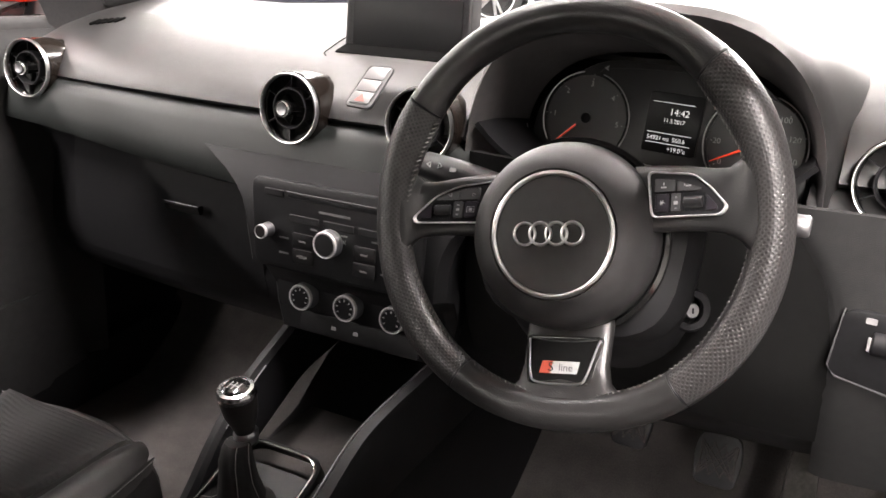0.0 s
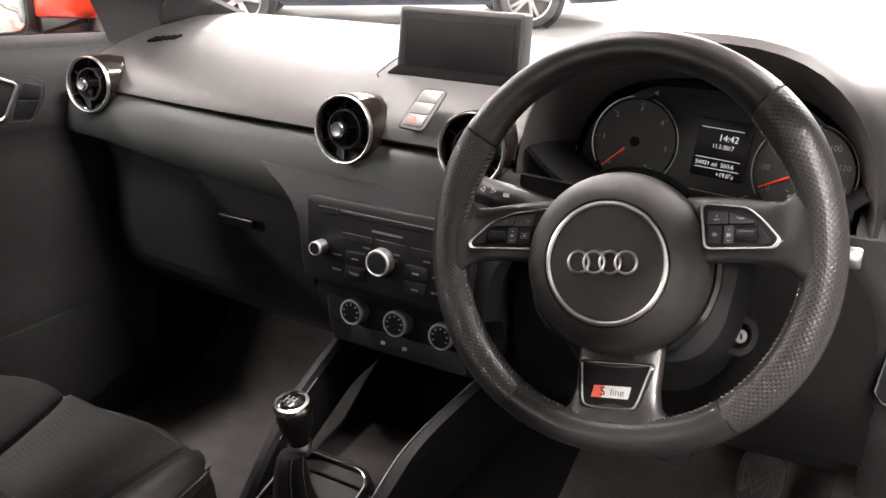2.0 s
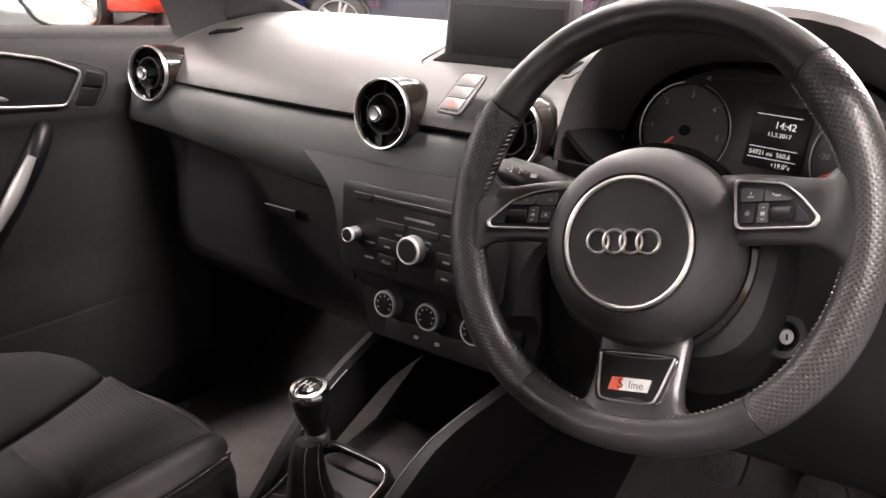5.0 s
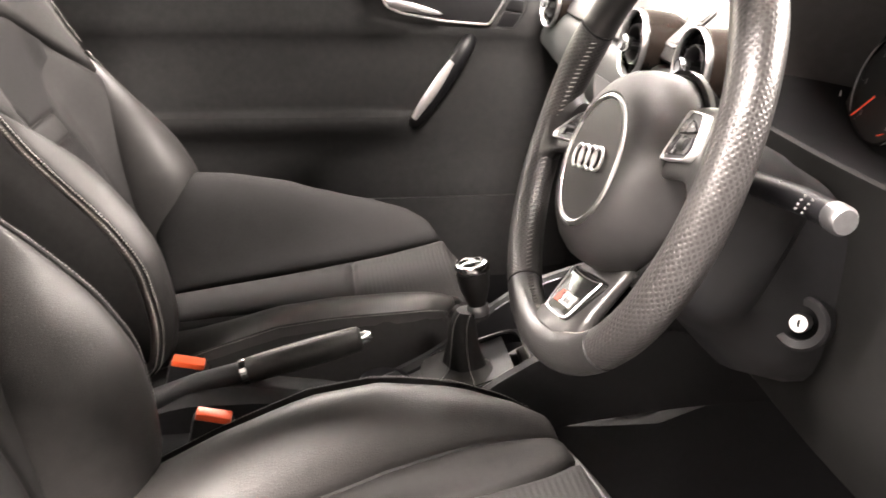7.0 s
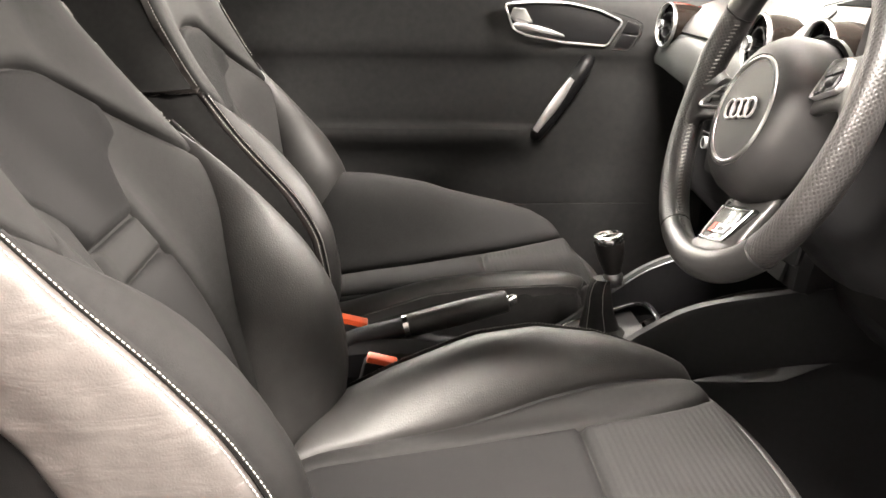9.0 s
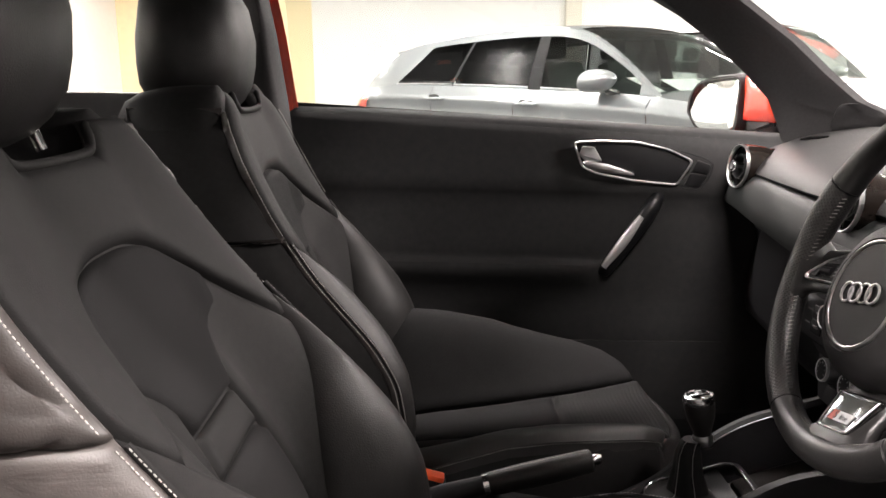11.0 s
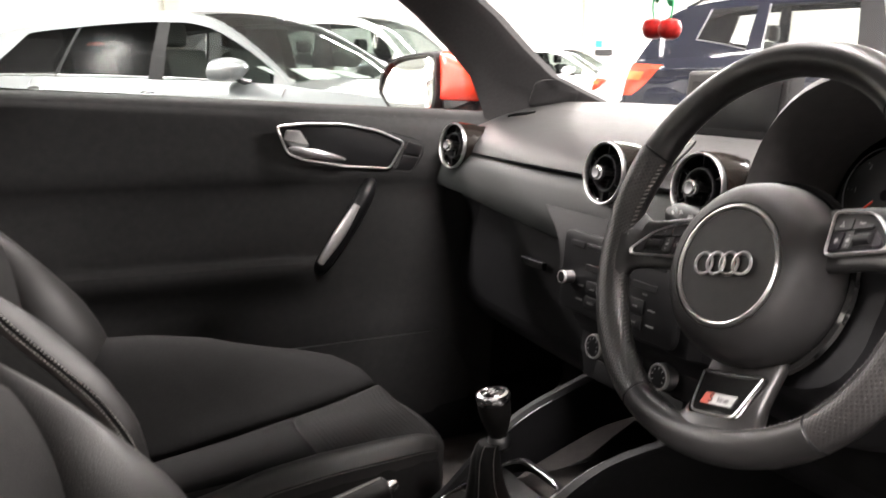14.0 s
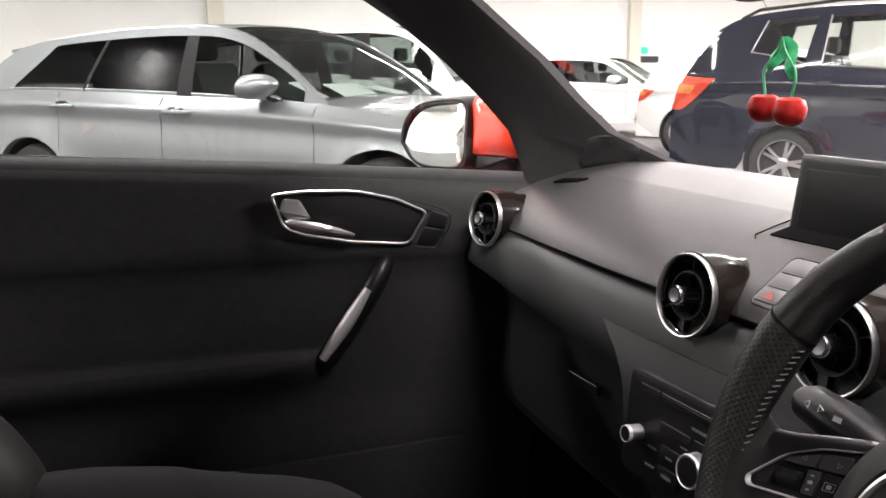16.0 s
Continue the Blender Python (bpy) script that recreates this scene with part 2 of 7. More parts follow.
cn = M_CREASED_LIT.node_tree.nodes
fold, fmap, fbump = cn.new("ShaderNodeTexNoise"), cn.new("ShaderNodeMapping"), cn.new("ShaderNodeBump")
fmap.inputs["Scale"].default_value = (6.0, 10.0, 34.0)
fmap.inputs["Rotation"].default_value = (radians(-25), 0, 0)
fold.inputs["Scale"].default_value, fold.inputs["Detail"].default_value, fold.inputs["Distortion"].default_value = 1.6, 6.0, 0.6
fbump.inputs["Strength"].default_value, fbump.inputs["Distance"].default_value = 0.45, 0.004
cl = M_CREASED_LIT.node_tree.links
cl.new(next(q for q in cn if q.type == "TEX_COORD").outputs["Object"], fmap.inputs["Vector"])
cl.new(fmap.outputs[0], fold.inputs["Vector"])
cl.new(fold.outputs["Fac"], fbump.inputs["Height"])
old_bump = next(q for q in cn if q.type == "BUMP" and q != fbump)
cl.new(fbump.outputs[0], old_bump.inputs["Normal"])
M_RIBBED = material("ribbed_cloth", (0.013, 0.0128, 0.013), 0.8, vary=0.25, scale=120, bump=0.4, bscale=900, spec=0.18)
rn, rl = M_RIBBED.node_tree.nodes, M_RIBBED.node_tree.links
ribs, rbump = rn.new("ShaderNodeTexWave"), rn.new("ShaderNodeBump")
ribs.bands_direction = "Y"
ribs.inputs["Scale"].default_value, ribs.inputs["Distortion"].default_value, ribs.inputs["Detail"].default_value, ribs.inputs["Detail Scale"].default_value = 42.0, 1.2, 2.0, 6.0
rbump.inputs["Strength"].default_value, rbump.inputs["Distance"].default_value = 0.35, 0.0012
rl.new(next(q for q in rn if q.type == "TEX_COORD").outputs["Object"], ribs.inputs["Vector"])
rl.new(ribs.outputs["Fac"], rbump.inputs["Height"])
rl.new(rbump.outputs[0], next(q for q in rn if q.type == "BUMP" and q != rbump).inputs["Normal"])
M_WHEEL = material("wheel_leather", (0.016, 0.0155, 0.0155), 0.30, vary=0.25, scale=35, bump=0.25, bscale=500, bkind="VORONOI")
M_PERF = dotted("perforated_leather", (0.026, 0.0245, 0.0245), 0.34, 330, 31, depth=0.27)
M_CLOTH = material("black_cloth", (0.0092, 0.009, 0.0093), 0.85, vary=0.3, scale=120, bump=0.6, bscale=900, spec=0.15)
M_CARPET = material("dark_carpet", (0.036, 0.032, 0.031), 0.95, vary=0.4, scale=150, bump=1.0, bscale=700)
# same leather on the shoulder, its colour lightened about half as much for that light
M_SHOULDER_HALF_LIT = material("draped_leather_half_lit", (0.034, 0.030, 0.028), 0.40, vary=0.22, scale=18, bump=0.2, bscale=330, bkind="VORONOI")
M_THREAD = material("grey_thread", (0.40, 0.385, 0.36), 0.7, vary=0.2, scale=200)
M_SEAT_LINE = material("seam_thread", (0.16, 0.155, 0.15), 0.7, vary=0.2, scale=200)
M_RED_BUTTON = material("orange_red_plastic", (0.75, 0.10, 0.03), 0.4, vary=0.1)
M_RED_PAINT = material("red_car_paint", (0.74, 0.045, 0.016), 0.25, vary=0.05, coat=1.0)
M_GREY_PLASTIC = material("grey_plastic", (0.032, 0.032, 0.033), 0.48, vary=0.12)
M_SCREEN = material("dark_screen", (0.007, 0.007, 0.0075), 0.34, vary=0.05, rvary=0.02, spec=0.22)
M_TRIM = material("satin_silver_trim", (0.55, 0.54, 0.54), 0.35, metal=0.35, vary=0.06)
M_BELT = material("belt_rubber", (0.006, 0.006, 0.006), 0.75, vary=0.2, spec=0.12)
M_SUEDE = material("matte_seat_leather", (0.0095, 0.0092, 0.0092), 0.66, vary=0.25, scale=40, bump=0.3, bscale=700, spec=0.17)
M_KEY = material("light_grey_key", (0.07, 0.07, 0.072), 0.32, vary=0.08)
M_COVER = material("soft_black_cover", (0.022, 0.021, 0.0215), 0.46, vary=0.18, scale=30, bump=0.3, bscale=1100)
M_SPOKE = material("spoke_black", (0.011, 0.0108, 0.011), 0.34, vary=0.2, scale=40, bump=0.15, bscale=700)
M_SWITCH = material("switch_plum_black", (0.014, 0.012, 0.016), 0.35, vary=0.1)
M_TRIM_BRIGHT = material("bright_pod_trim", (0.74, 0.74, 0.74), 0.28, metal=0.5, vary=0.05)
M_BADGE_SILVER = material("badge_silver", (0.45, 0.45, 0.45), 0.38, metal=0.3)
M_WHEEL_THREAD = material("wheel_thread", (0.13, 0.125, 0.12), 0.7, vary=0.2, scale=200)
M_BADGE = material("polished_badge", (0.86, 0.86, 0.86), 0.30, metal=1.0, vary=0.05)
M_FACE = material("dial_face_grey", (0.015, 0.015, 0.0155), 0.38, vary=0.1, spec=0.45)
M_DIAL = material("dial_black", (0.006, 0.006, 0.007), 0.45, vary=0.1, spec=0.2)
M_NEEDLE = material("red_needle", (0.7, 0.05, 0.02), 0.4, emit=(1.0, 0.12, 0.05), power=0.08)
M_DISPLAY = material("display_text", (0.6, 0.6, 0.6), 0.4, emit=(1, 1, 1), power=0.32)
M_PRINT = material("pale_print", (0.30, 0.30, 0.30), 0.5)
M_ICON = material("white_print", (0.65, 0.65, 0.65), 0.5)
M_FIGURE = material("dial_figures", (0.21, 0.21, 0.21), 0.5)
M_SILVER_KEY = material("silver_grey_key", (0.105, 0.105, 0.105), 0.42, metal=0.2, vary=0.06)
M_FADED_RED = material("faded_red_print", (0.24, 0.05, 0.04), 0.5, vary=0.1)
M_COWL = material("gloss_brown_black", (0.012, 0.009, 0.0075), 0.16, vary=0.15, scale=40, spec=0.28)
M_BADGE_RED = material("dull_badge_red", (0.36, 0.055, 0.03), 0.45, vary=0.1)
M_PEDAL = material("worn_pedal_rubber", (0.030, 0.028, 0.026), 0.75, vary=0.35, scale=60, bump=0.4, bscale=500, spec=0.15)
# near-black for thin pieces that stand for the shade inside gaps
M_GAP_SHADE = material("gap_shade_black", (0.003, 0.003, 0.003), 0.95, spec=0.02)
M_DIM = material("dim_print", (0.14, 0.14, 0.14), 0.5)
M_MIRROR = material("mirror_glass", (0.85, 0.88, 0.86), 0.02, metal=1.0, vary=0.01)
M_GLASS = glass("window_glass")
# floor colour kept dark so that less light bounces up into the cabin
M_FLOOR = material("low_bounce_floor", (0.085, 0.085, 0.085), 0.45, vary=0.08, scale=3, bump=0.05, bscale=60)
M_WALL = material("white_wall_paint", (0.82, 0.81, 0.78), 0.7, vary=0.03, scale=2)
# grey of the unseen east wall, chosen to throw little light into the cabin
M_DULL = material("low_fill_wall_grey", (0.14, 0.14, 0.14), 0.8, vary=0.05, scale=2)
M_CREAM = material("cream_wall_paint", (0.80, 0.68, 0.42), 0.7, vary=0.05, scale=2)
M_CEIL = material("white_ceiling", (0.8, 0.8, 0.78), 0.8, vary=0.03, scale=2)
# ---- the hall ----
HX0, HX1, HY0, HY1, HZ = -26.0, 12.0, -10.0, 29.0, 5.4
lone("floor", rbox(((HX0 + HX1) / 2, (HY0 + HY1) / 2, -0.05), (HX1 - HX0, HY1 - HY0, 0.1), 0), M_FLOOR, "hall floor, darkened to cut light bounced into the car", "floor", kind="structure", smooth=False)
lone("ceiling", rbox(((HX0 + HX1) / 2, (HY0 + HY1) / 2, HZ + 0.05), (HX1 - HX0, HY1 - HY0, 0.1), 0), M_CEIL, "plain white hall ceiling", "ceiling", kind="structure", smooth=False)
lone("wall_west", rbox((HX0 - 0.1, (HY0 + HY1) / 2 + 3.0, HZ / 2), (0.2, HY1 - HY0 - 6.0, HZ), 0), M_WALL, "white painted hall wall behind the parked cars", "wall", kind="structure", smooth=False)
lone("wall_west_cream", rbox((HX0 - 0.1, HY0 + 3.0, HZ / 2), (0.2, 6.0, HZ), 0), M_CREAM, "cream painted end of the hall wall", "wall", kind="structure", smooth=False)
lone("wall_east", rbox((HX1 + 0.1, (HY0 + HY1) / 2, HZ / 2), (0.2, HY1 - HY0, HZ), 0), M_DULL, "unseen hall wall, greyed to cut fill light in the car", "wall", kind="structure", smooth=False)
lone("wall_south", rbox(((HX0 + HX1) / 2, HY0 - 0.1, HZ / 2), (HX1 - HX0, 0.2, HZ), 0), M_WALL, "plain white hall wall", "wall", kind="structure", smooth=False)
lone("wall_north", rbox(((HX0 + HX1) / 2, HY1 + 0.1, HZ / 2), (HX1 - HX0, 0.2, HZ), 0), M_WALL, "white far wall of the hall", "wall", kind="structure", smooth=False)

# ---- the car's shell ----
STAND[0] = RAKE
shell = thing("car_body_shell", (0, 0, 0.2), "red three-door hatchback body shell with black lining, driver's door off the picture", "car body", kind="structure")


def floorpan(u, v):
    return (u, v, 0.30 + 0.22 * max(0.0, (v - 0.55) / 0.25) ** 1.2 if v > 0.55 else 0.30)


part("floor_carpet", solid(gridsurf(floorpan, lin(-0.72, 0.72, 14), lin(-1.3, 0.82, 24)), 0.03), M_CARPET, shell, "dark carpet over the floor and toe board")
part("bulkhead", rbox((0, 0.88, 0.70), (1.46, 0.04, 0.62), 0.01), M_PLASTIC, shell)
for sx in (-1, 1):
    part("sill", rbox((sx * 0.74, -0.1, 0.33), (0.12, 1.7, 0.16), 0.03), M_PLASTIC, shell)
part("roof", solid(gridsurf(lambda u, v: (u, v, 1.465 - 0.05 * (u / 0.6) ** 2 - 0.04 * max(0, (v + 0.1) / 0.4) ** 2), lin(-0.60, 0.60, 12), lin(-1.35, 0.16, 12)), 0.04), M_RED_PAINT, shell, "red painted roof")
part("headlining", solid(gridsurf(lambda u, v: (u, v, 1.417 - 0.05 * (u / 0.6) ** 2 - 0.04 * max(0, (v + 0.1) / 0.4) ** 2), lin(-0.60, 0.60, 12), lin(-1.35, 0.14, 12)), 0.012), M_CLOTH, shell, "dark cloth headlining")


def beam(stations, mat, name, parent, label=""):
    """A pillar: rows of (inner rear, outer rear, outer front, inner front) corners, rounded."""
    rings = []
    for quad in stations:
        a, b, c, d = [V(q) for q in quad]
        ring = []
        cs = [a, b, c, d]
        for i in range(4):
            p, q, r = cs[i - 1], cs[i], cs[(i + 1) % 4]
            for t in (0.2, 0.5, 0.8):
                ring.append((q + (p - q) * 0.3) * (1 - t) ** 2 + q * 2 * t * (1 - t) + (q + (r - q) * 0.3) * t * t)
        rings.append(ring)
    return part(name, loft(rings), mat, parent, label)


M_PILLAR = material("dark_pillar_trim", (0.030, 0.029, 0.030), 0.75, vary=0.2, scale=60, bump=0.4, bscale=1200)
for s in (-1, 1):
    rows = []
    for yr, yf, z, xo in [(0.46, 0.83, 0.97, 0.725), (0.437, 0.745, 1.03, 0.722), (0.412, 0.605, 1.085, 0.720), (0.355, 0.532, 1.14, 0.717), (0.282, 0.460, 1.20, 0.712), (0.206, 0.383, 1.25, 0.702), (0.128, 0.320, 1.29, 0.690), (0.02, 0.225, 1.34, 0.665), (-0.10, 0.11, 1.385, 0.63)]:
        xi = xo - 0.098
        rows.append([(s * (xo - 0.02), yr, z), (s * xo, yr + 0.03, z), (s * (xi + 0.01), yf, z), (s * xi, yf - 0.04, z)])
    ap = beam(rows, M_PILLAR, "front_pillar", shell, "dark grey lined windscreen pillar")
    if s < 0:
        # thin triangular cover that follows the foot of the pillar
        tree = BVHTree.FromPolygons([v.co for v in ap.data.vertices], [tuple(f.vertices) for f in ap.data.polygons])
        place = ap.matrix_world.inverted() @ STAND[0]
        tri = rounded([(0.530, 1.080), (0.585, 1.081), (0.622, 1.056), (0.634, 1.026), (0.556, 1.020)], 0.016, 5)
        hits = [tree.ray_cast(place @ V((-0.30, y + 0.216, z)), place.to_3x3() @ V((-0.30, -0.18, 0.0)).normalized())[0] for y, z in tri]
        if all(h is not None for h in hits):
            ring = [place.inverted() @ h for h in hits]
            mid = sum(ring, V((0, 0, 0))) / len(ring)
            part("speaker_cover", loft([[p + V((-0.003, 0, 0)) for p in ring], [p + V((0.001, -0.0005, 0)) for p in ring], [mid + (p - mid) * 0.94 + V((0.0028, -0.001, 0)) for p in ring], [mid + (p - mid) * 0.5 + V((0.003, -0.001, 0)) for p in ring]]), M_PILLAR, ap, "small triangular cover")
    bp_rows = [[(s * 0.69, -0.72, z), (s * (0.78 - t), -0.74, z), (s * (0.78 - t), -0.60 - 0.10 * (z - 1.05), z), (s * (0.70 - t), -0.62 - 0.1 * (z - 1.05), z)] for z, t in ((0.4, 0), (0.8, 0.0), (1.05, 0.01), (1.2, 0.06), (1.36, 0.17))]
    beam(bp_rows, M_PILLAR, "door_pillar", shell)
    part("pillar_skin", loft([[(s * (0.80 - t), -0.715, z), (s * (0.81 - t), -0.66, z), (s * (0.80 - t), -0.592 - 0.1 * (z - 1.05), z), (s * (0.79 - t), -0.66, z)] for z, t in ((0.4, 0), (1.05, 0.01), (1.2, 0.06), (1.36, 0.17))]), M_RED_PAINT, shell, "red painted pillar edge")
    part("rear_side_panel", solid(gridsurf(lambda u, v: (s * (0.73 - 0.02 * (v - 0.5) ** 2), u, v), lin(-1.5, -0.70, 8), lin(0.3, 1.075, 8)), 0.05), M_DASH, shell)
    part("rear_pillar", rbox((s * 0.66, -1.42, 1.22), (0.10, 0.30, 0.36), 0.03), M_PILLAR, shell)
    part("kick_panel", slab(lambda u, v: (s * (0.735 - 0.06 * max(0, u - 0.6) / 0.3), u, v), lin(0.40, 0.93, 8), lin(0.28, 0.975, 8), (s * 0.03, 0, 0)), M_PLASTIC, shell)
# unseen side rails, added to keep lamp light off the driver's backrest
for s in (-1, 1):
    part("roof_rail", tube(curve([(s * 0.612, 0.02, 1.372), (s * 0.622, -0.25, 1.402), (s * 0.618, -0.7, 1.410), (s * 0.60, -1.3, 1.375)], 16), 0.036, 10), M_PILLAR, shell, "unseen roof side rail, added to shade the driver's seat")
M_OWN_TYRE = material("own_tyre_rubber", (0.02, 0.02, 0.02), 0.8, vary=0.2, scale=40)
def wing_top(y):
    return table([(-1.75, 0.98), (-1.2, 1.04), (-0.62, 1.02), (0.45, 0.985), (1.0, 0.955), (1.5, 0.88), (1.95, 0.70)], y)[0]


def wing_pt(s, axle):
    def fn(y, k):
        d = abs(y - axle)
        z0 = 0.22 if d >= 0.345 else 0.29 + math.sqrt(0.345 ** 2 - d * d)
        zt = wing_top(y)
        z = z0 + (zt - z0) * k
        out = 0.70 + 0.105 * math.sin(min(1.0, (zt - z) / 0.30) * math.pi / 2) if y > 0 else 0.80 + 0.015 * math.sin(math.pi * k)
        return (s * (out - 0.16 * max(0.0, (y - 1.3) / 0.65) ** 2.2 - 0.10 * max(0.0, (-y - 1.3) / 0.45) ** 2), y, z)
    return fn


for s in (-1, 1):
    for y0, y1, axle in ((0.49, 1.95, 1.15), (-1.75, -0.68, -1.30)):
        part("body_side", solid(gridsurf(wing_pt(s, axle), sorted(set(lin(y0, y1, 26) + [axle - 0.344, axle + 0.344, axle - 0.31, axle + 0.31])), lin(0, 1, 12)), 0.012), M_RED_PAINT, shell, "red painted body side")
    for wy, wz in ((1.15, 0.30 + 0.034), (-1.30, 0.30 - 0.038)):
        wm = Matrix.Translation((s * 0.70, wy, wz)) @ Matrix.Rotation(radians(90 * s), 4, "Y")
        ow = part("wheel", lathe([(0.20, 0.085), (0.24, 0.095), (0.285, 0.085), (0.30, 0.05), (0.30, -0.06), (0.285, -0.095), (0.20, -0.095)], 36, wm), M_OWN_TYRE, shell, "black tyre")
        part("rim", lathe([(0.21, 0.08), (0.20, 0.09), (0.185, 0.07), (0.17, 0.03), (0.05, 0.045), (0.0, 0.05)], 30, wm), M_ALU, ow, "alloy rim")
part("nose", solid(gridsurf(lambda u, k: (u * 0.64, 1.95 + 0.06 * (1 - u * u) - 0.03 * (2 * k - 1) ** 2, 0.22 + 0.49 * k), lin(-1, 1, 12), lin(0, 1, 8)), 0.012), M_RED_PAINT, shell, "red nose")
part("tailgate", solid(gridsurf(lambda u, k: (u * 0.71, -1.75 - 0.05 * (1 - u * u), 0.22 + 0.78 * k), lin(-1, 1, 12), lin(0, 1, 8)), 0.012), M_RED_PAINT, shell, "red tailgate")
rg = part("rear_window", gridsurf(lambda u, k: (u * (0.68 - 0.10 * k), -1.74 + 0.36 * k, 1.0 + 0.42 * k), lin(-1, 1, 8), lin(0, 1, 4)), M_GLASS, shell, "clear rear window")
rg.visible_shadow = False
part("tailgate_wall", rbox((0, -1.62, 0.75), (1.46, 0.05, 0.75), 0.02), M_PLASTIC, shell)
part("header_rail", tube([(-0.6, 0.08, 1.375), (-0.3, 0.14, 1.395), (0, 0.16, 1.40), (0.3, 0.14, 1.395), (0.6, 0.08, 1.375)], 0.03, 8), M_PILLAR, shell)
part("bonnet", solid(gridsurf(lambda u, v: (u * (0.70 - 0.05 * (v - 0.95)), v, 0.985 - 0.10 * (v - 0.95) - 0.16 * max(0, v - 1.5) ** 1.5 - 0.05 * u ** 4), lin(-1, 1, 16), lin(0.95, 1.95, 12)), 0.02), M_RED_PAINT, shell, "red bonnet")


def screen_pt(u, v):
    w = 0.66 - 0.06 * v
    return (u * w, 0.92 - 0.76 * v - 0.10 * u * u * (1 - 0.3 * v), 1.0 + 0.39 * v + 0.03 * v * (1 - v))


ws = part("windscreen", gridsurf(screen_pt, lin(-1, 1, 16), lin(0, 1, 8)), M_GLASS, shell, "clear windscreen")
ws.visible_shadow = False

# ---- passenger door ----
door = thing("passenger_door", (-0.73, -0.1, 0.35), "closed black passenger door lining with chrome ringed handle", "car door")
DOOR = [(0.34, -0.735), (0.45, -0.722), (0.56, -0.715), (0.62, -0.722), (0.655, -0.716), (0.680, -0.702), (0.700, -0.695), (0.714, -0.698), (0.722, -0.712), (0.727, -0.716), (0.745, -0.716), (0.80, -0.724), (0.86, -0.728), (0.885, -0.720), (0.93, -0.728), (0.975, -0.738), (1.0, -0.750)]


def door_x(y, z):
    x = table(DOOR, z)[0] - 0.018
    w = 1 / (1 + math.exp((y - 0.085) / 0.018))
    if 0.63 < z < 0.80:
        flat = -0.742
        x = flat + (x - flat) * w
    return x + (0.14 * y if y > 0 else 0.03 * y)


def belt_z(y):
    return 1.024 - 0.044 * y


zs = [r[0] for r in DOOR]
zz = sorted(set([round(a + (b - a) * k / 2, 4) for a, b in zip(zs, zs[1:]) for k in range(2)] + [1.0]))
part("door_lining", slab(lambda u, v: (door_x(u, v), u, v + (belt_z(u) - 1.012 if v > 0.985 else 0)), lin(-0.615, 0.47, 44), zz, (-0.02, 0, 0)), M_DOOR, door)
part("belt_roll", loft([[(-0.781 + (0.14 if y > 0 else 0.03) * y + dx, y, belt_z(y) + dz) for dx, dz in ((-0.02, -0.02), (-0.022, 0.0), (-0.012, 0.008), (0.0, 0.006), (0.01, -0.004), (0.014, -0.022), (0.0, -0.03))] for y in lin(-0.615, 0.475, 20)]), M_DOOR, door)
part("window_seal", loft([[(-0.797 + 0.10 * max(0, y) + dx, y, belt_z(y) + dz) for dx, dz in ((-0.012, -0.01), (-0.012, 0.006), (0.003, 0.008), (0.005, -0.01))] for y in lin(-0.615, 0.475, 8)]), M_GLOSS, door)
part("outer_skin", solid(gridsurf(lambda u, v: (-0.80 - 0.05 * math.sin(math.pi * min(1, (v - 0.3) / 0.7)) + 0.03 * max(0, u), u, v), lin(-0.615, 0.5, 12), lin(0.3, 1.0, 10)), 0.01), M_RED_PAINT, door, "red painted outer skin")
wp = part("window_pane", solid(gridsurf(lambda u, v: (-0.785 + 0.12 * v * v + 0.05 * v, u - 0.55 * v * max(0, (u + 0.1)) , belt_z(u) - 0.01 + 0.34 * v), lin(-0.60, 0.44, 8), lin(0, 1, 6)), 0.003), M_GLASS, door, "clear raised window")
wp.visible_shadow = False
# the handle bowl with its chrome ring
HM = facing((-0.7235, 0.145, 0.957), (1.0, -0.14, 0.03))
RING = rounded([(-0.1285, 0.0262), (-0.0767, 0.0312), (0.0071, 0.0302), (0.0727, 0.0170), (0.1265, -0.0065), (0.0960, -0.0590), (0.0054, -0.0528), (-0.0784, -0.0388), (-0.1085, -0.0260)], 0.010, 6)
ring3 = [HM @ V((x, y, 0.007)) for x, y in RING]
part("handle_ring", tube(ring3, 0.0024, 8, closed=True), M_BADGE, door, "polished chrome ring round the handle bowl")
part("handle_bowl", prism(RING, 0.006, 0.002, HM @ Matrix.Translation((0, 0, -0.002))), M_SATIN, door, "black bowl behind the handle")
lever = loft([[HM @ V((x, y0 + dy * h, 0.010 + zz0 + 0.004 * c)) for h, c in ((-1, 0), (-0.4, 1), (0.4, 1), (1, 0), (0.4, -1), (-0.4, -1))] for x, y0, dy, zz0 in ((-0.108, -0.016, 0.002, 0.004), (-0.100, -0.020, 0.008, 0.008), (-0.080, -0.0235, 0.0095, 0.012), (-0.055, -0.0265, 0.0090, 0.015), (-0.025, -0.0325, 0.0065, 0.016), (-0.004, -0.0372, 0.0035, 0.014), (0.002, -0.0385, 0.0015, 0.012))])
part("door_handle", lever, M_BADGE, door, "polished door release lever")
part("lever_base", prism(rounded([(-0.117, 0.000), (-0.098, -0.018), (-0.066, -0.012), (-0.084, 0.018), (-0.110, 0.020)], 0.004), 0.014, 0.004, HM), M_BADGE, door, "bright metal lever root")
part("bowl_groove", tube([HM @ V((x, y, 0.003)) for x, y in ((0.100, 0.014), (0.138, 0.004), (0.158, -0.003), (0.171, -0.012), (0.168, -0.031), (0.152, -0.058), (0.139, -0.069), (0.108, -0.066))], 0.0011, 5), M_DIAL, door)
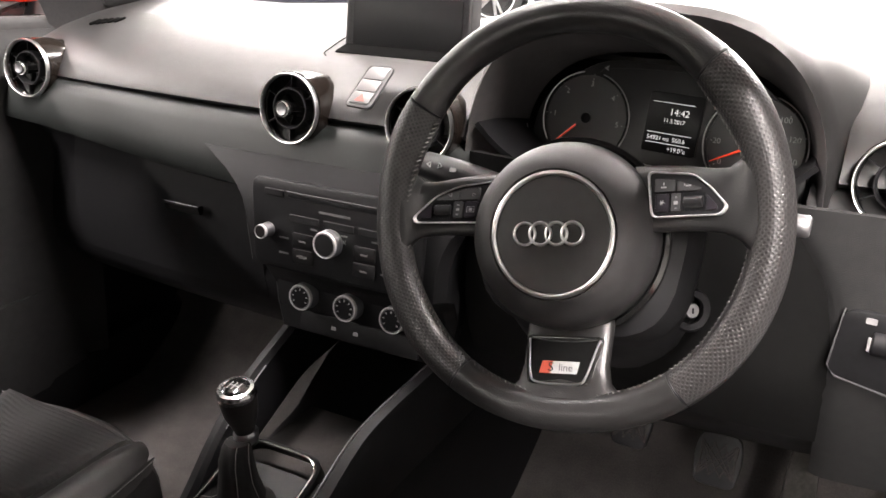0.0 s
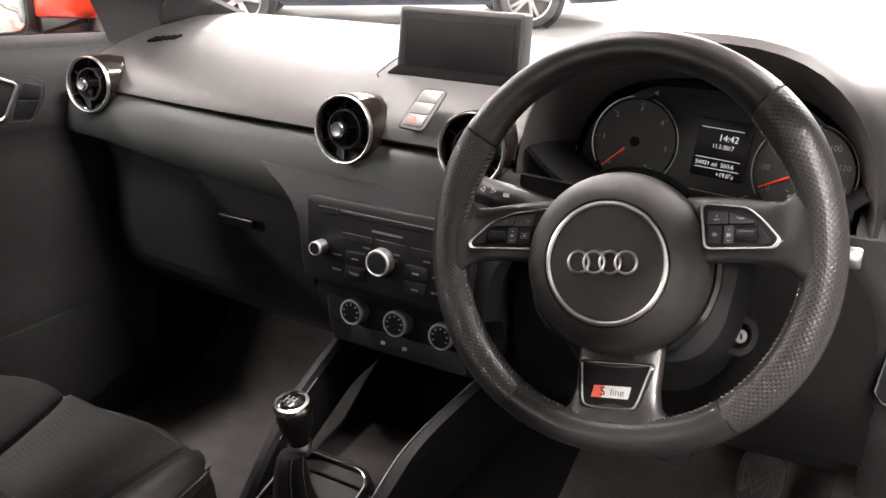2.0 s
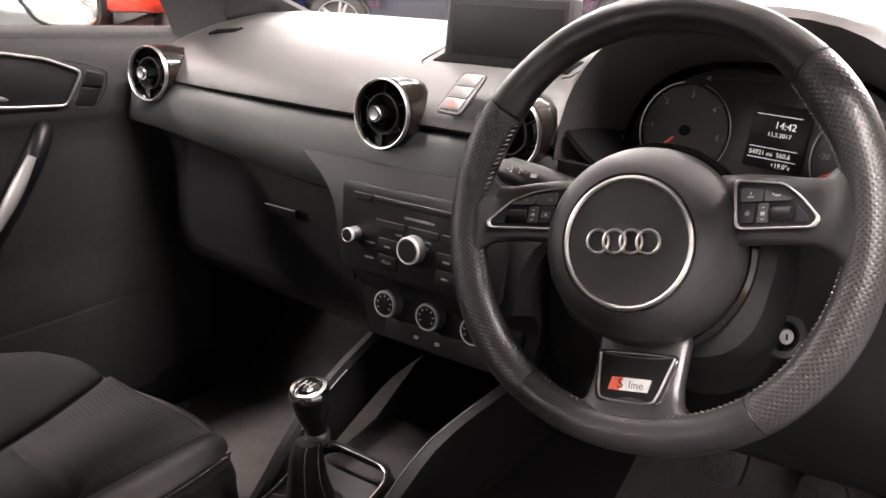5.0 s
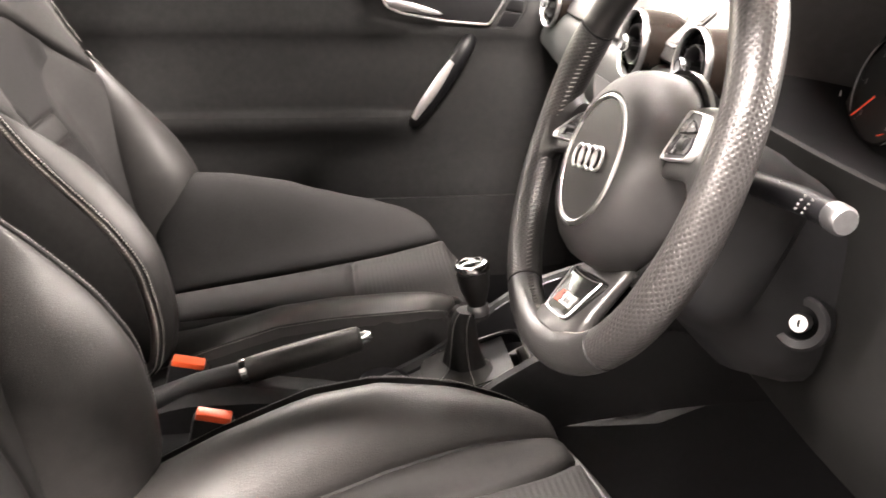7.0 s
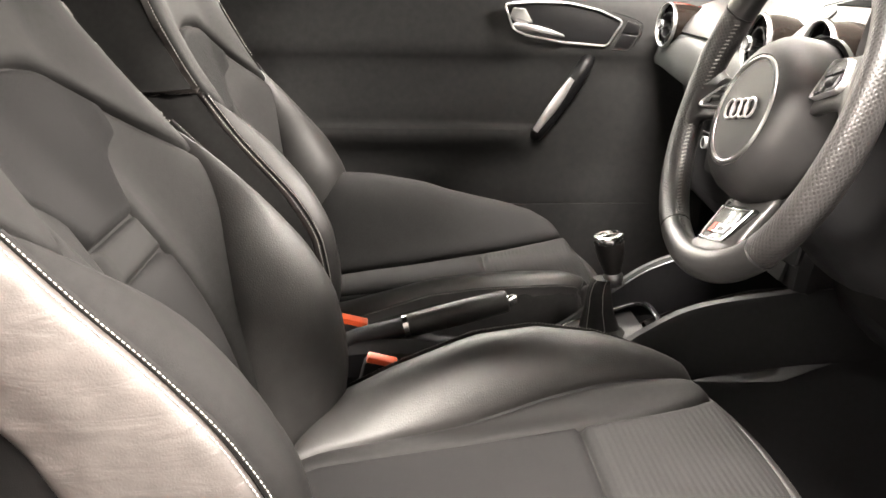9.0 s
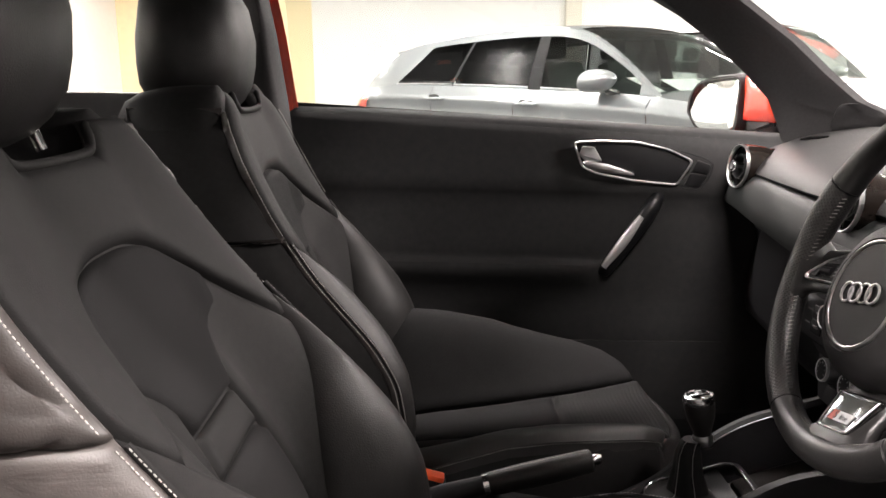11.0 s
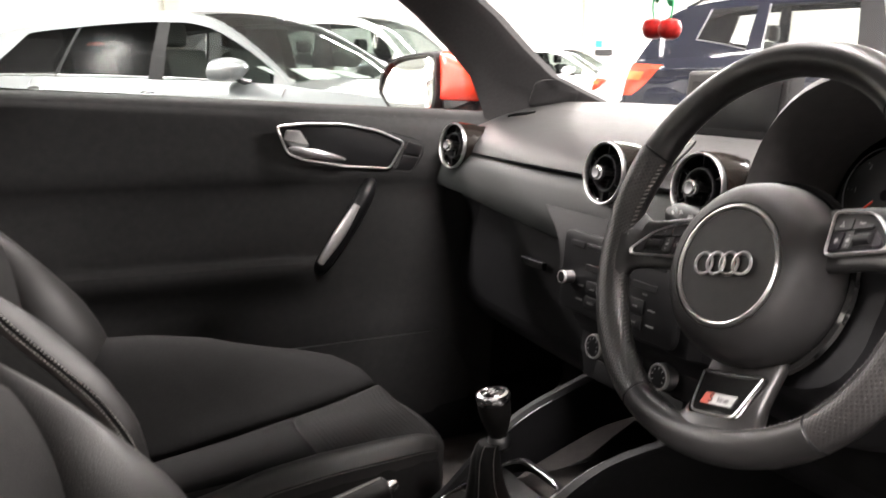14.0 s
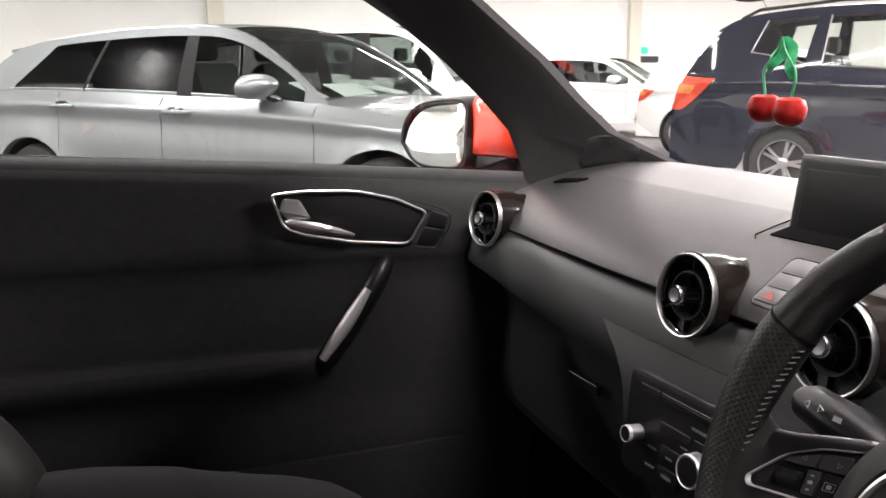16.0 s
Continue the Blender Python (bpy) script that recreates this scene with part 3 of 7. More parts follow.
for pts in (((0.137, -0.005), (0.165, -0.014), (0.161, -0.034), (0.126, -0.029)), ((0.125, -0.032), (0.160, -0.037), (0.142, -0.064), (0.111, -0.060))):
    part("lock_switch", prism(rounded(pts[::-1], 0.003), 0.0035, 0.0012, HM @ Matrix.Translation((0, 0, 0.001))), M_SATIN, door, "black lock switch")
# slanting grab handle
GP = [V((-0.735, 0.092, 0.698)), V((-0.716, 0.098, 0.708)), V((-0.706, 0.138, 0.770)), V((-0.702, 0.175, 0.828)), V((-0.712, 0.198, 0.862)), V((-0.73, 0.205, 0.872))]
part("grab_handle", tube(curve(GP, 24), [0.013 + 0.005 * math.sin(math.pi * k / 23) for k in range(24)], 12), M_SATIN, door, "black grab handle")
part("grab_inlay", tube([p + V((0.011, -0.009, 0.003)) for p in curve([(-0.716, 0.100, 0.710), (-0.706, 0.138, 0.770), (-0.702, 0.174, 0.826)], 20)], [0.006 + 0.0055 * math.sin(math.pi * (k + 2) / 23) for k in range(20)], 10), M_TRIM, door, "brushed aluminium inlay of the grab handle")
part("door_pocket", solid(gridsurf(lambda u, v: (-0.685 - 0.03 * (v - 0.45) ** 2 / 0.02 * 0.3 - 0.05 * max(0, u - 0.25), u, v), lin(-0.35, 0.42, 12), lin(0.37, 0.55, 6)), 0.012), M_DOOR, door)

# ---- wing mirror ----
mirror = thing("wing_mirror", (-0.80, 0.46, 1.02), "red wing mirror with black base and clear glass", "mirror")
MX = V((0.89, 0.45, 0.0))
MM = basis(V((-0.922, 0.380, 1.066)), MX, V((0, 0, 1)), V((0.45, -0.89, 0.0)))
mo = curve([(-0.082, -0.020, 0), (-0.074, 0.020, 0), (-0.042, 0.052, 0), (0.02, 0.064, 0), (0.078, 0.060, 0), (0.080, 0.0, 0), (0.074, -0.055, 0), (0.02, -0.066, 0), (-0.045, -0.058, 0), (-0.082, -0.020, 0)], 48)[:-1]
part("mirror_glass", prism([(p.x * 0.93, p.y * 0.93) for p in mo], 0.003, 0.001, MM @ Matrix.Translation((0, 0, 0.003)) @ Matrix.Rotation(radians(-5), 4, 'X')), M_MIRROR, mirror, "clear mirror glass")
part("mirror_rim", loft([[MM @ V((p.x * k, p.y * k, h)) for p in mo] for k, h in ((0.92, -0.004), (0.95, 0.010), (1.02, 0.010), (1.09, -0.01), (1.12, -0.05))], cap=False), M_SATIN, mirror, "black mirror rim")
part("mirror_back", loft([[MM @ V((p.x * k + 0.01 * q, p.y * k, h)) for p in mo] for k, h, q in ((1.10, -0.04, 0), (1.10, -0.06, 0), (1.0, -0.095, 1), (0.7, -0.125, 2), (0.25, -0.138, 2))]), M_RED_PAINT, mirror, "red mirror shell")
cap_o = [(p.x, p.y) for p in curve([(0.084, -0.036, 0), (0.140, -0.036, 0), (0.190, -0.034, 0), (0.200, -0.004, 0), (0.188, 0.026, 0), (0.160, 0.048, 0), (0.120, 0.064, 0), (0.084, 0.072, 0), (0.084, 0.02, 0), (0.084, -0.036, 0)], 60)[:-1]]
part("mirror_cap", loft([[MM @ V((0.13 + (x - 0.13) * k, 0.012 + (y - 0.012) * k, h)) for x, y in cap_o] for k, h in ((0.90, -0.085), (1.0, -0.060), (1.0, -0.022), (0.97, -0.008), (0.88, 0.001), (0.70, 0.006), (0.35, 0.008))]), M_RED_PAINT, mirror, "bright red inner mirror cap", sharp=80)
part("mirror_foot", prism(rounded([(0.080, -0.075), (0.180, -0.072), (0.192, -0.026), (0.080, -0.026)], 0.010), 0.070, 0.014, MM @ Matrix.Translation((0, 0, -0.078)), segs=3), M_SATIN, mirror, "black mirror foot")

# ---- dashboard ----
dash = thing("dashboard", (0, 0.55, 0.6), "black grained dashboard with round chrome ringed vents", "dashboard")
PAD = [(0.93, 0.975), (0.86, 1.005), (0.80, 1.022), (0.70, 1.034), (0.60, 1.034), (0.50, 1.022), (0.44, 1.008), (0.39, 0.990), (0.355, 0.968), (0.338, 0.950), (0.333, 0.938), (0.340, 0.932), (0.36, 0.931)]


def dash_y(x):
    return 0.03 * (abs(x) / 0.62) ** 2


def pad_pt(x, k):
    y, z = PAD[k]
    edge = max(0, (abs(x) - 0.62) / 0.1)
    return (x, y + dash_y(x) - 0.10 * (abs(x) / 0.7) ** 4 * max(0, (y - 0.5) / 0.4), z - 0.02 * edge * edge)


pads = [gridsurf(lambda u, v: pad_pt(u, int(v)), lin(-0.715, 0.715, 60), range(0, 6)), gridsurf(lambda u, v: pad_pt(u, int(v)), lin(-0.715, 0.142, 44), range(5, len(PAD))), gridsurf(lambda u, v: pad_pt(u, int(v)), lin(0.545, 0.715, 10), range(5, len(PAD)))]
pads = join(*pads)
bmesh.ops.remove_doubles(pads, verts=pads.verts, dist=1e-4)
part("top_pad", solid(pads, 0.006), M_DASH, dash, "soft black grained top pad")
STRIP = [(0.36, 0.929), (0.336, 0.929), (0.328, 0.924), (0.318, 0.910), (0.308, 0.885), (0.303, 0.868), (0.306, 0.857), (0.318, 0.851), (0.35, 0.848)]


def strip_pt(u, k):
    """The strip's lower edge drops towards the stack."""
    y, z = STRIP[k]
    drop = 0.020 * max(0.0, min(1.0, (u + 0.60) / 0.40)) if u < 0.2 else 0.0
    bend = max(0.0, u - 0.130) / 0.12 if u < 0.3 else 0.0
    sag = 0.032 * min(1.0, 1.6 * bend) * max(0.0, (z - 0.868) / 0.061)
    return (u, y + dash_y(u) + 0.03 * bend * bend, z - sag + 0.006 * max(0, (-u - 0.3) / 0.3) - drop * min(1.0, max(0.0, (0.910 - z) / 0.05)))


for x0, x1 in ((-0.70, 0.265), (0.52, 0.72)):
    part("fascia_strip", solid(gridsurf(lambda u, v: strip_pt(u, int(v)), lin(x0, x1, 40), range(len(STRIP))), 0.004), M_STRIP if x0 < 0 else M_DOOR, dash, "dark grey-green fascia strip")
LOWER = [(0.36, 0.855), (0.375, 0.83), (0.385, 0.79), (0.375, 0.74), (0.365, 0.68), (0.375, 0.63), (0.42, 0.585), (0.55, 0.56), (0.7, 0.56)]
part("lower_fascia", solid(gridsurf(lambda u, v: (u, LOWER[int(v)][0] + dash_y(u), LOWER[int(v)][1]), lin(-0.71, 0.71, 30), range(len(LOWER))), 0.006), M_PLASTIC, dash)
glove = part("glovebox_lid", solid(gridsurf(lambda u, v: (u, 0.372 - 0.012 * math.sin(math.pi * (v - 0.64) / 0.19) + dash_y(u), v), lin(-0.60, -0.19, 12), lin(0.645, 0.83, 10)), 0.006), M_PLASTIC, dash)
part("glovebox_handle", loft([[(x, 0.352 + dy, 0.768 + dz) for dy, dz in ((0.002, -0.008), (-0.004, -0.007), (-0.006, 0.003), (-0.004, 0.006), (0.004, 0.005))] for x in lin(-0.362, -0.295, 6)]), M_BELT, glove)
part("handle_edge", tube([(-0.362, 0.346, 0.7745), (-0.33, 0.3455, 0.7742), (-0.295, 0.346, 0.7738)], 0.0005, 6), M_NICKEL, glove, "thin bright edge")
KNEE = lambda u, v: (u, 0.335 + 0.09 * max(0, (0.74 - v) / 0.18) ** 1.4 - 0.02 * math.sin(3.1 * (u - 0.16) / 0.55), v)


def knee_edge(z):
    """Where the black knee panel gives way to the grey side panel."""
    return table([(0.60, 0.572), (0.76, 0.570), (0.84, 0.556), (0.89, 0.525), (0.924, 0.500)], z)[0]


part("column_panel", solid(gridsurf(lambda u, v: KNEE(0.155 + u * (knee_edge(v) - 0.155), v), lin(0, 1, 16), lin(0.845, 0.924, 6)), 0.008), M_BELT, dash, "black panel round the column")
part("knee_panel", solid(gridsurf(lambda u, v: KNEE(0.155 + u * (knee_edge(v) - 0.155), v), lin(0, 1, 16), lin(0.66, 0.845, 10)), 0.008), M_BELT, dash, "black knee panel under the wheel")
part("side_panel", solid(gridsurf(lambda u, v: (knee_edge(v) + u * (0.71 - knee_edge(v)), KNEE(knee_edge(v) + u * (0.71 - knee_edge(v)), v)[1] - 0.006 * min(1.0, u / 0.08), v), [0, 0.01, 0.03, 0.06, 0.1] + lin(0.2, 1, 8), lin(0.60, 0.924, 16)), 0.008), M_DOOR, dash, "grey lower side panel")


def vent(c, n):
    m = facing(c, n)
    v = part("air_vent", lathe([(0.0424, -0.03), (0.0424, -0.012), (0.0432, -0.011), (0.0435, -0.055), (0.047, -0.085), (0.047, -0.10)], 40, m), M_GLOSS, dash, "round air vent in gloss black")
    part("vent_ring", lathe([(0.0417, -0.006), (0.0419, -0.0028), (0.0426, -0.0012), (0.0438, -0.0008), (0.0446, -0.0026), (0.0449, -0.006), (0.0440, -0.010)], 48, m), M_BADGE, v, "satin silver ring")
    part("vent_throat", lathe([(0.0413, -0.014), (0.0413, -0.04), (0.0, -0.042)], 32, m), M_DIAL, v)
    for r in (0.0250,):
        part("inner_ring", lathe([(r - 0.0014, -0.02), (r - 0.0014, -0.007), (r - 0.0006, -0.005), (r + 0.0006, -0.005), (r + 0.0014, -0.007), (r + 0.0014, -0.02)], 36, m), M_SATIN, v)
    for k in range(6):
        a = radians(60 * k + 30)
        part("vane", rbox((0, 0, 0), (0.017, 0.0010, 0.010), 0.0003, 1, m @ Matrix.Rotation(a, 4, "Z") @ Matrix.Translation((0.0325, 0, -0.013))), M_SATIN, v)
    for k in range(3):
        a = radians(120 * k + 15)
        part("spoke", rbox((0, 0, 0), (0.016, 0.0012, 0.008), 0.0003, 1, m @ Matrix.Rotation(a, 4, "Z") @ Matrix.Translation((0.014, 0, -0.021))), M_DIAL, v)
    kn = part("vent_knob", lathe([(0.0080, -0.02), (0.0090, -0.002), (0.0106, 0.000), (0.0108, 0.009), (0.0096, 0.0115), (0.0075, 0.0115)], 24, m), M_CHROME, v, "ridged chrome knob")
    part("knob_face", lathe([(0.0076, 0.009), (0.0076, 0.0112), (0.0055, 0.0106), (0.0, 0.0104)], 20, m), M_NICKEL, kn)
    # cowl that runs forward over the pad
    cowl = [[m @ V((r * math.cos(a), r * math.sin(a) + dz, -dep)) for a in lin(radians(-50), radians(230), 28)] for dep, r, dz in ((0.008, 0.0462, 0), (0.03, 0.0466, 0.001), (0.052, 0.0460, 0.001), (0.066, 0.0430, 0.0), (0.076, 0.0360, -0.002), (0.081, 0.0240, -0.004), (0.083, 0.0100, -0.006))]
    part("vent_cowl", solid(loft(cowl, close=False, cap=False), 0.002), M_COWL, v, "gloss brown-black cowl behind the vent")
    return v


for vx, vy, nx in ((-0.62, 0.335, 0.10), (-0.094, 0.308, 0.0), (0.094, 0.308, 0.0), (0.60, 0.335, -0.10)):
    vent((vx, vy, 0.949), (nx, -1.0, 0.12))
# demister slots, shown only by the shade painted on the pad
for k in range(5):
    part("demister_slot_shade", prism(rounded([(-0.0030, -0.0115), (0.0030, -0.0115), (0.0030, 0.0115), (-0.0030, 0.0115)], 0.0029, 4), 0.003, 0.0, facing((-0.602 + 0.0095 * k, 0.466 + 0.0042 * k, 1.0073 + 0.0011 * k), (0, -0.26, 1), (0.1, 1, 0.26))), M_GAP_SHADE, dash, "near-black sliver painted as the shade in a demister slot")
# hazard switch block
hz = facing((0.007, 0.347, 0.9785), (0, -0.72, 0.70))
HB = rounded([(-0.0245, -0.0285), (0.0120, -0.0305), (0.0225, 0.0310), (-0.0125, 0.0310)], 0.008, 6)
hb = part("switch_block", prism(HB, 0.004, 0.0012, hz @ Matrix.Translation((0, 0, -0.0005))), M_SILVER_KEY, dash, "silver-grey framed switch block")
part("block_edge", tube([hz @ V((x * 1.03, y * 1.02, 0.0022)) for x, y in HB], 0.0010, 6, closed=True), M_DIAL, hb)
for y0, y1 in ((-0.0255, -0.0085), (-0.0075, 0.0095), (0.0105, 0.0275)):
    x0, x1 = -0.0195 + 0.19 * (y0 + 0.0255), -0.0195 + 0.19 * (y1 + 0.0255)
    part("key_gap", prism(rounded([(x0 - 0.0006, y0 - 0.0006), (x0 + 0.0286, y0 - 0.0006), (x1 + 0.0286, y1 + 0.0006), (x1 - 0.0006, y1 + 0.0006)], 0.0025), 0.0004, 0.0, hz @ Matrix.Translation((0, 0, 0.0036))), M_DIM, hb)
    part("switch_key", prism(rounded([(x0, y0), (x0 + 0.028, y0), (x1 + 0.028, y1), (x1, y1)], 0.0025), 0.0016, 0.0005, hz @ Matrix.Translation((0, 0, 0.0036))), M_SILVER_KEY, hb, "silver-grey push switch")
part("warning_mark", prism([(-0.0125, -0.0225), (0.0025, -0.0225), (-0.0040, -0.0115)], 0.0004, 0.0, hz @ Matrix.Translation((0, 0, 0.0053))), M_FADED_RED, hb, "faded red warning triangle")

# pop-up screen
sm = facing((-0.010, 0.466, 1.036), (0.0, -0.995, 0.10))
scr = part("display_screen", prism(rounded([(-0.098, -0.058), (0.098, -0.058), (0.096, 0.058), (-0.096, 0.058)], 0.006), 0.024, 0.004, sm @ Matrix.Translation((0, 0, -0.020))), M_GREY_PLASTIC, dash, "raised flat display in a grey frame")
part("screen_bezel", prism(rounded([(-0.094, -0.056), (0.094, -0.056), (0.092, 0.052), (-0.092, 0.052)], 0.004), 0.003, 0.001, sm @ Matrix.Translation((0, 0, 0.001))), M_SATIN, scr)
part("screen_panel", prism(rounded([(-0.083, -0.046), (0.083, -0.046), (0.083, 0.042), (-0.083, 0.042)], 0.002), 0.001, 0.0003, sm @ Matrix.Translation((0, 0, 0.0042))), M_SCREEN, scr, "dark switched-off panel")
WELL = facing((0, 0.425, 1.0015), (0, -0.25, 0.97), (0, 1, 0))
# no hole is cut: the slot's shade is a black plate on the pad
part("screen_well_shade", prism(rounded([(-0.1045, 0.006), (0.1045, 0.006), (0.104, 0.05), (-0.104, 0.05)], 0.004), 0.003, 0.001, WELL), M_GAP_SHADE, dash, "near-black plate painted as the shade in the screen slot")
for sx in (-1, 1):
    part("slot_seam", tube([WELL @ V((sx * x, y, 0.0035)) for x, y in ((0.106, -0.012), (0.1145, -0.004), (0.1165, 0.030), (0.117, 0.066))], 0.0008, 6), M_GAP_SHADE, dash, "thin seam beside the slot")

# centre stack
STACK = [(0.884, 0.250, 0.310), (0.872, 0.226, 0.302), (0.860, 0.202, 0.295), (0.846, 0.182, 0.288), (0.828, 0.166, 0.282), (0.808, 0.157, 0.277), (0.78, 0.151, 0.273), (0.745, 0.148, 0.274), (0.735, 0.148, 0.296), (0.70, 0.144, 0.316), (0.668, 0.138, 0.312), (0.64, 0.132, 0.312), (0.628, 0.130, 0.34), (0.60, 0.13, 0.42)]


def stack_ring(z, hw, y):
    return [(-hw + 0.02, 0.44, z), (-hw + 0.003, y + 0.035, z), (-hw, y + 0.014, z), (-hw + 0.012, y + 0.002, z), (-hw * 0.5, y, z), (0, y - 0.001, z), (hw * 0.5, y, z), (hw - 0.012, y + 0.002, z), (hw, y + 0.014, z), (hw - 0.003, y + 0.035, z), (hw - 0.02, 0.44, z)]


part("stack_body", loft([stack_ring(*r) for r in STACK]), M_PLASTIC, dash, "black centre stack")
rm = facing((0, 0.2725, 0.808), (0, -1, 0.10))
radio = part("radio_panel", prism(rounded([(-0.124, -0.056), (0.124, -0.056), (0.128, 0.058), (-0.128, 0.058)], 0.014), 0.006, 0.002, rm @ Matrix.Translation((0, 0, -0.003))), M_SATIN, dash, "satin black radio panel")
part("disc_slot", rbox((0, 0, 0), (0.165, 0.006, 0.002), 0.001, 1, rm @ Matrix.Translation((0.012, 0.040, 0.0035))), M_DIAL, radio)
part("disc_lip", rbox((0, 0, 0), (0.17, 0.002, 0.002), 0.0008, 1, rm @ Matrix.Translation((0.012, 0.0445, 0.0035))), M_GREY_PLASTIC, radio)
part("eject_key", rbox((0, 0, 0), (0.03, 0.009, 0.003), 0.001, 1, rm @ Matrix.Translation((-0.092, 0.041, 0.0035))), M_PLASTIC, radio)
for k in range(3):
    part("preset_key", rbox((0, 0, 0), (0.046, 0.010, 0.002), 0.001, 1, rm @ Matrix.Translation((-0.045 + 0.052 * k, 0.012, 0.0035))), M_PLASTIC, radio)
    part("key_mark", rbox((0, 0, 0), (0.010, 0.0022, 0.0004), 0, 1, rm @ Matrix.Translation((-0.03 + 0.045 * k, 0.002, 0.0032))), M_DIM, radio)
part("name_mark", rbox((0, 0, 0), (0.046, 0.003, 0.0004), 0, 1, rm @ Matrix.Translation((0.0, 0.026, 0.0032))), M_DIM, radio, "dim printed bar")
for sx in (-1, 1):
    for k in range(2):
        part("menu_key", prism(rounded([(0.030, -0.046 + 0.021 * k), (0.062, -0.046 + 0.021 * k), (0.062, -0.027 + 0.021 * k), (0.030, -0.027 + 0.021 * k)], 0.003), 0.003, 0.001, rm @ Matrix.Diagonal((sx, 1, 1, 1)) @ Matrix.Translation((0, 0, 0.002))), M_PLASTIC, radio)
        part("key_mark", rbox((0, 0, 0), (0.014, 0.0022, 0.0004), 0, 1, rm @ Matrix.Translation((sx * 0.076, -0.016 - 0.02 * k, 0.0032))), M_DIM, radio)
        part("key_mark", rbox((0, 0, 0), (0.010, 0.0022, 0.0004), 0, 1, rm @ Matrix.Translation((sx * 0.046, -0.016 - 0.021 * k, 0.0053))), M_DIM, radio)
words("BACK", 0.0065, M_PRINT, rm @ Matrix.Translation((0.01, -0.006, 0.0033)), radio)
words("MEDIA", 0.0055, M_DIM, rm @ Matrix.Translation((-0.046, -0.036, 0.0054)), radio)


def knob(c, n, r, h, name, label, parent, ringed=False):
    m = facing(c, n)
    k = part(name, lathe([(r * 1.02, -0.002), (r * 1.02, h * 0.25), (r * 0.98, h * 0.3), (r * 0.96, h * 0.85), (r * 0.9, h), (r * 0.78, h * 1.02)], 32, m), M_NICKEL, parent, label)
    part("knob_face", lathe([(r * 0.86, h * 0.9), (r * 0.85, h * 1.01), (r * 0.6, h * 1.03), (0, h * 1.03)], 28, m), M_SATIN if not ringed else M_DIAL, k)
    part('bright_rim', lathe([(r * 0.97, h * 0.80), (r * 0.985, h * 0.93), (r * 0.94, h * 1.05), (r * 0.88, h * 1.06), (r * 0.85, h * 0.99)], 32, m), M_TRIM_BRIGHT, k, 'bright rim')
    if ringed:
        for j in range(7):
            a = radians(-120 + 40 * j)
            part("dial_mark", rbox((0, 0, 0), (0.0018, 0.003, 0.0004), 0, 1, m @ Matrix.Rotation(a, 4, "Z") @ Matrix.Translation((0, r * 0.6, h * 1.035))), M_PRINT, k)
    return k


knob((-0.100, 0.268, 0.7995), (0, -1, 0.1), 0.0095, 0.017, "volume_knob", "small ridged aluminium knob", radio)
knob((-0.004, 0.268, 0.7985), (0, -1, 0.1), 0.0175, 0.014, "control_knob", "large ridged aluminium knob", radio)
clim = part("climate_panel", prism(rounded([(-0.125, -0.026), (0.125, -0.026), (0.128, 0.028), (-0.128, 0.028)], 0.01), 0.004, 0.001, facing((0, 0.316, 0.700), (0, -1, 0.12))), M_SATIN, dash)
for kx in (-0.075, -0.004, 0.067):
    knob((kx, 0.3135, 0.6965), (0, -1, 0.12), 0.0185, 0.020, "heater_dial", "round heater dial with bright rim", clim, True)
sw = part("switch_strip", prism(rounded([(-0.085, -0.013), (0.10, -0.013), (0.10, 0.014), (-0.085, 0.014)], 0.004), 0.006, 0.001, facing((0, 0.312, 0.658), (0, -1, 0.25))), M_PLASTIC, dash)
for kx in (-0.03, 0.005):
    part("switch_mark", prism(rounded([(-0.006, -0.004), (0.006, -0.004), (0.006, 0.004), (-0.006, 0.004)], 0.002), 0.0006, 0, facing((kx, 0.3055, 0.659), (0, -1, 0.25)) @ Matrix.Diagonal((0.6, 0.6, 1, 1))), M_PRINT, sw)
# ---- instrument hood and dials ----
HC = (0.340, 0.985)


def arch(hw, zt, zb, y, n=26, lean=0.0):
    """Half hoop over the dials, from one foot to the other."""
    out = []
    for a in lin(math.pi, 0, n):
        c, s = math.cos(a), math.sin(a)
        x = HC[0] + hw * math.copysign(abs(c) ** 0.72, c)
        s2 = abs(s) ** 0.80
        out.append((x, y + lean * (1 - s2), zb + (zt - zb) * s2))
    return out


hood_rows = [arch(0.196, 1.092, 0.900, 0.345, lean=-0.012), arch(0.200, 1.100, 0.900, 0.352, lean=-0.010), arch(0.206, 1.103, 0.905, 0.375, lean=0.0), arch(0.222, 1.096, 0.92, 0.43, lean=0.02), arch(0.245, 1.075, 0.92, 0.52), arch(0.275, 1.05, 0.93, 0.61), arch(0.31, 1.02, 0.94, 0.72)]
hood = part("instrument_hood", loft(hood_rows, close=False, cap=False), M_DASH, dash, "arched black grained hood over the dials")
part("hood_throat", loft([arch(0.196, 1.092, 0.900, 0.345, lean=-0.012), arch(0.188, 1.080, 0.900, 0.355, lean=-0.006), arch(0.178, 1.050, 0.90, 0.42), arch(0.172, 1.035, 0.89, 0.462)], close=False, cap=False), M_HOOD, hood)
part("hood_sill", solid(gridsurf(lambda u, v: (HC[0] + u * (0.182 - 0.008 * v), 0.345 + 0.125 * v - 0.006 * u ** 4, 0.902 - 0.010 * v + 0.055 * u ** 4), lin(-1, 1, 28), lin(0, 1, 6)), 0.006), M_PLASTIC, hood, "dark bowl below the dials")
cm = facing((0.3475, 0.439, 0.953), (-0.08, -1, 0.22)) @ Matrix.Scale(0.965, 4)
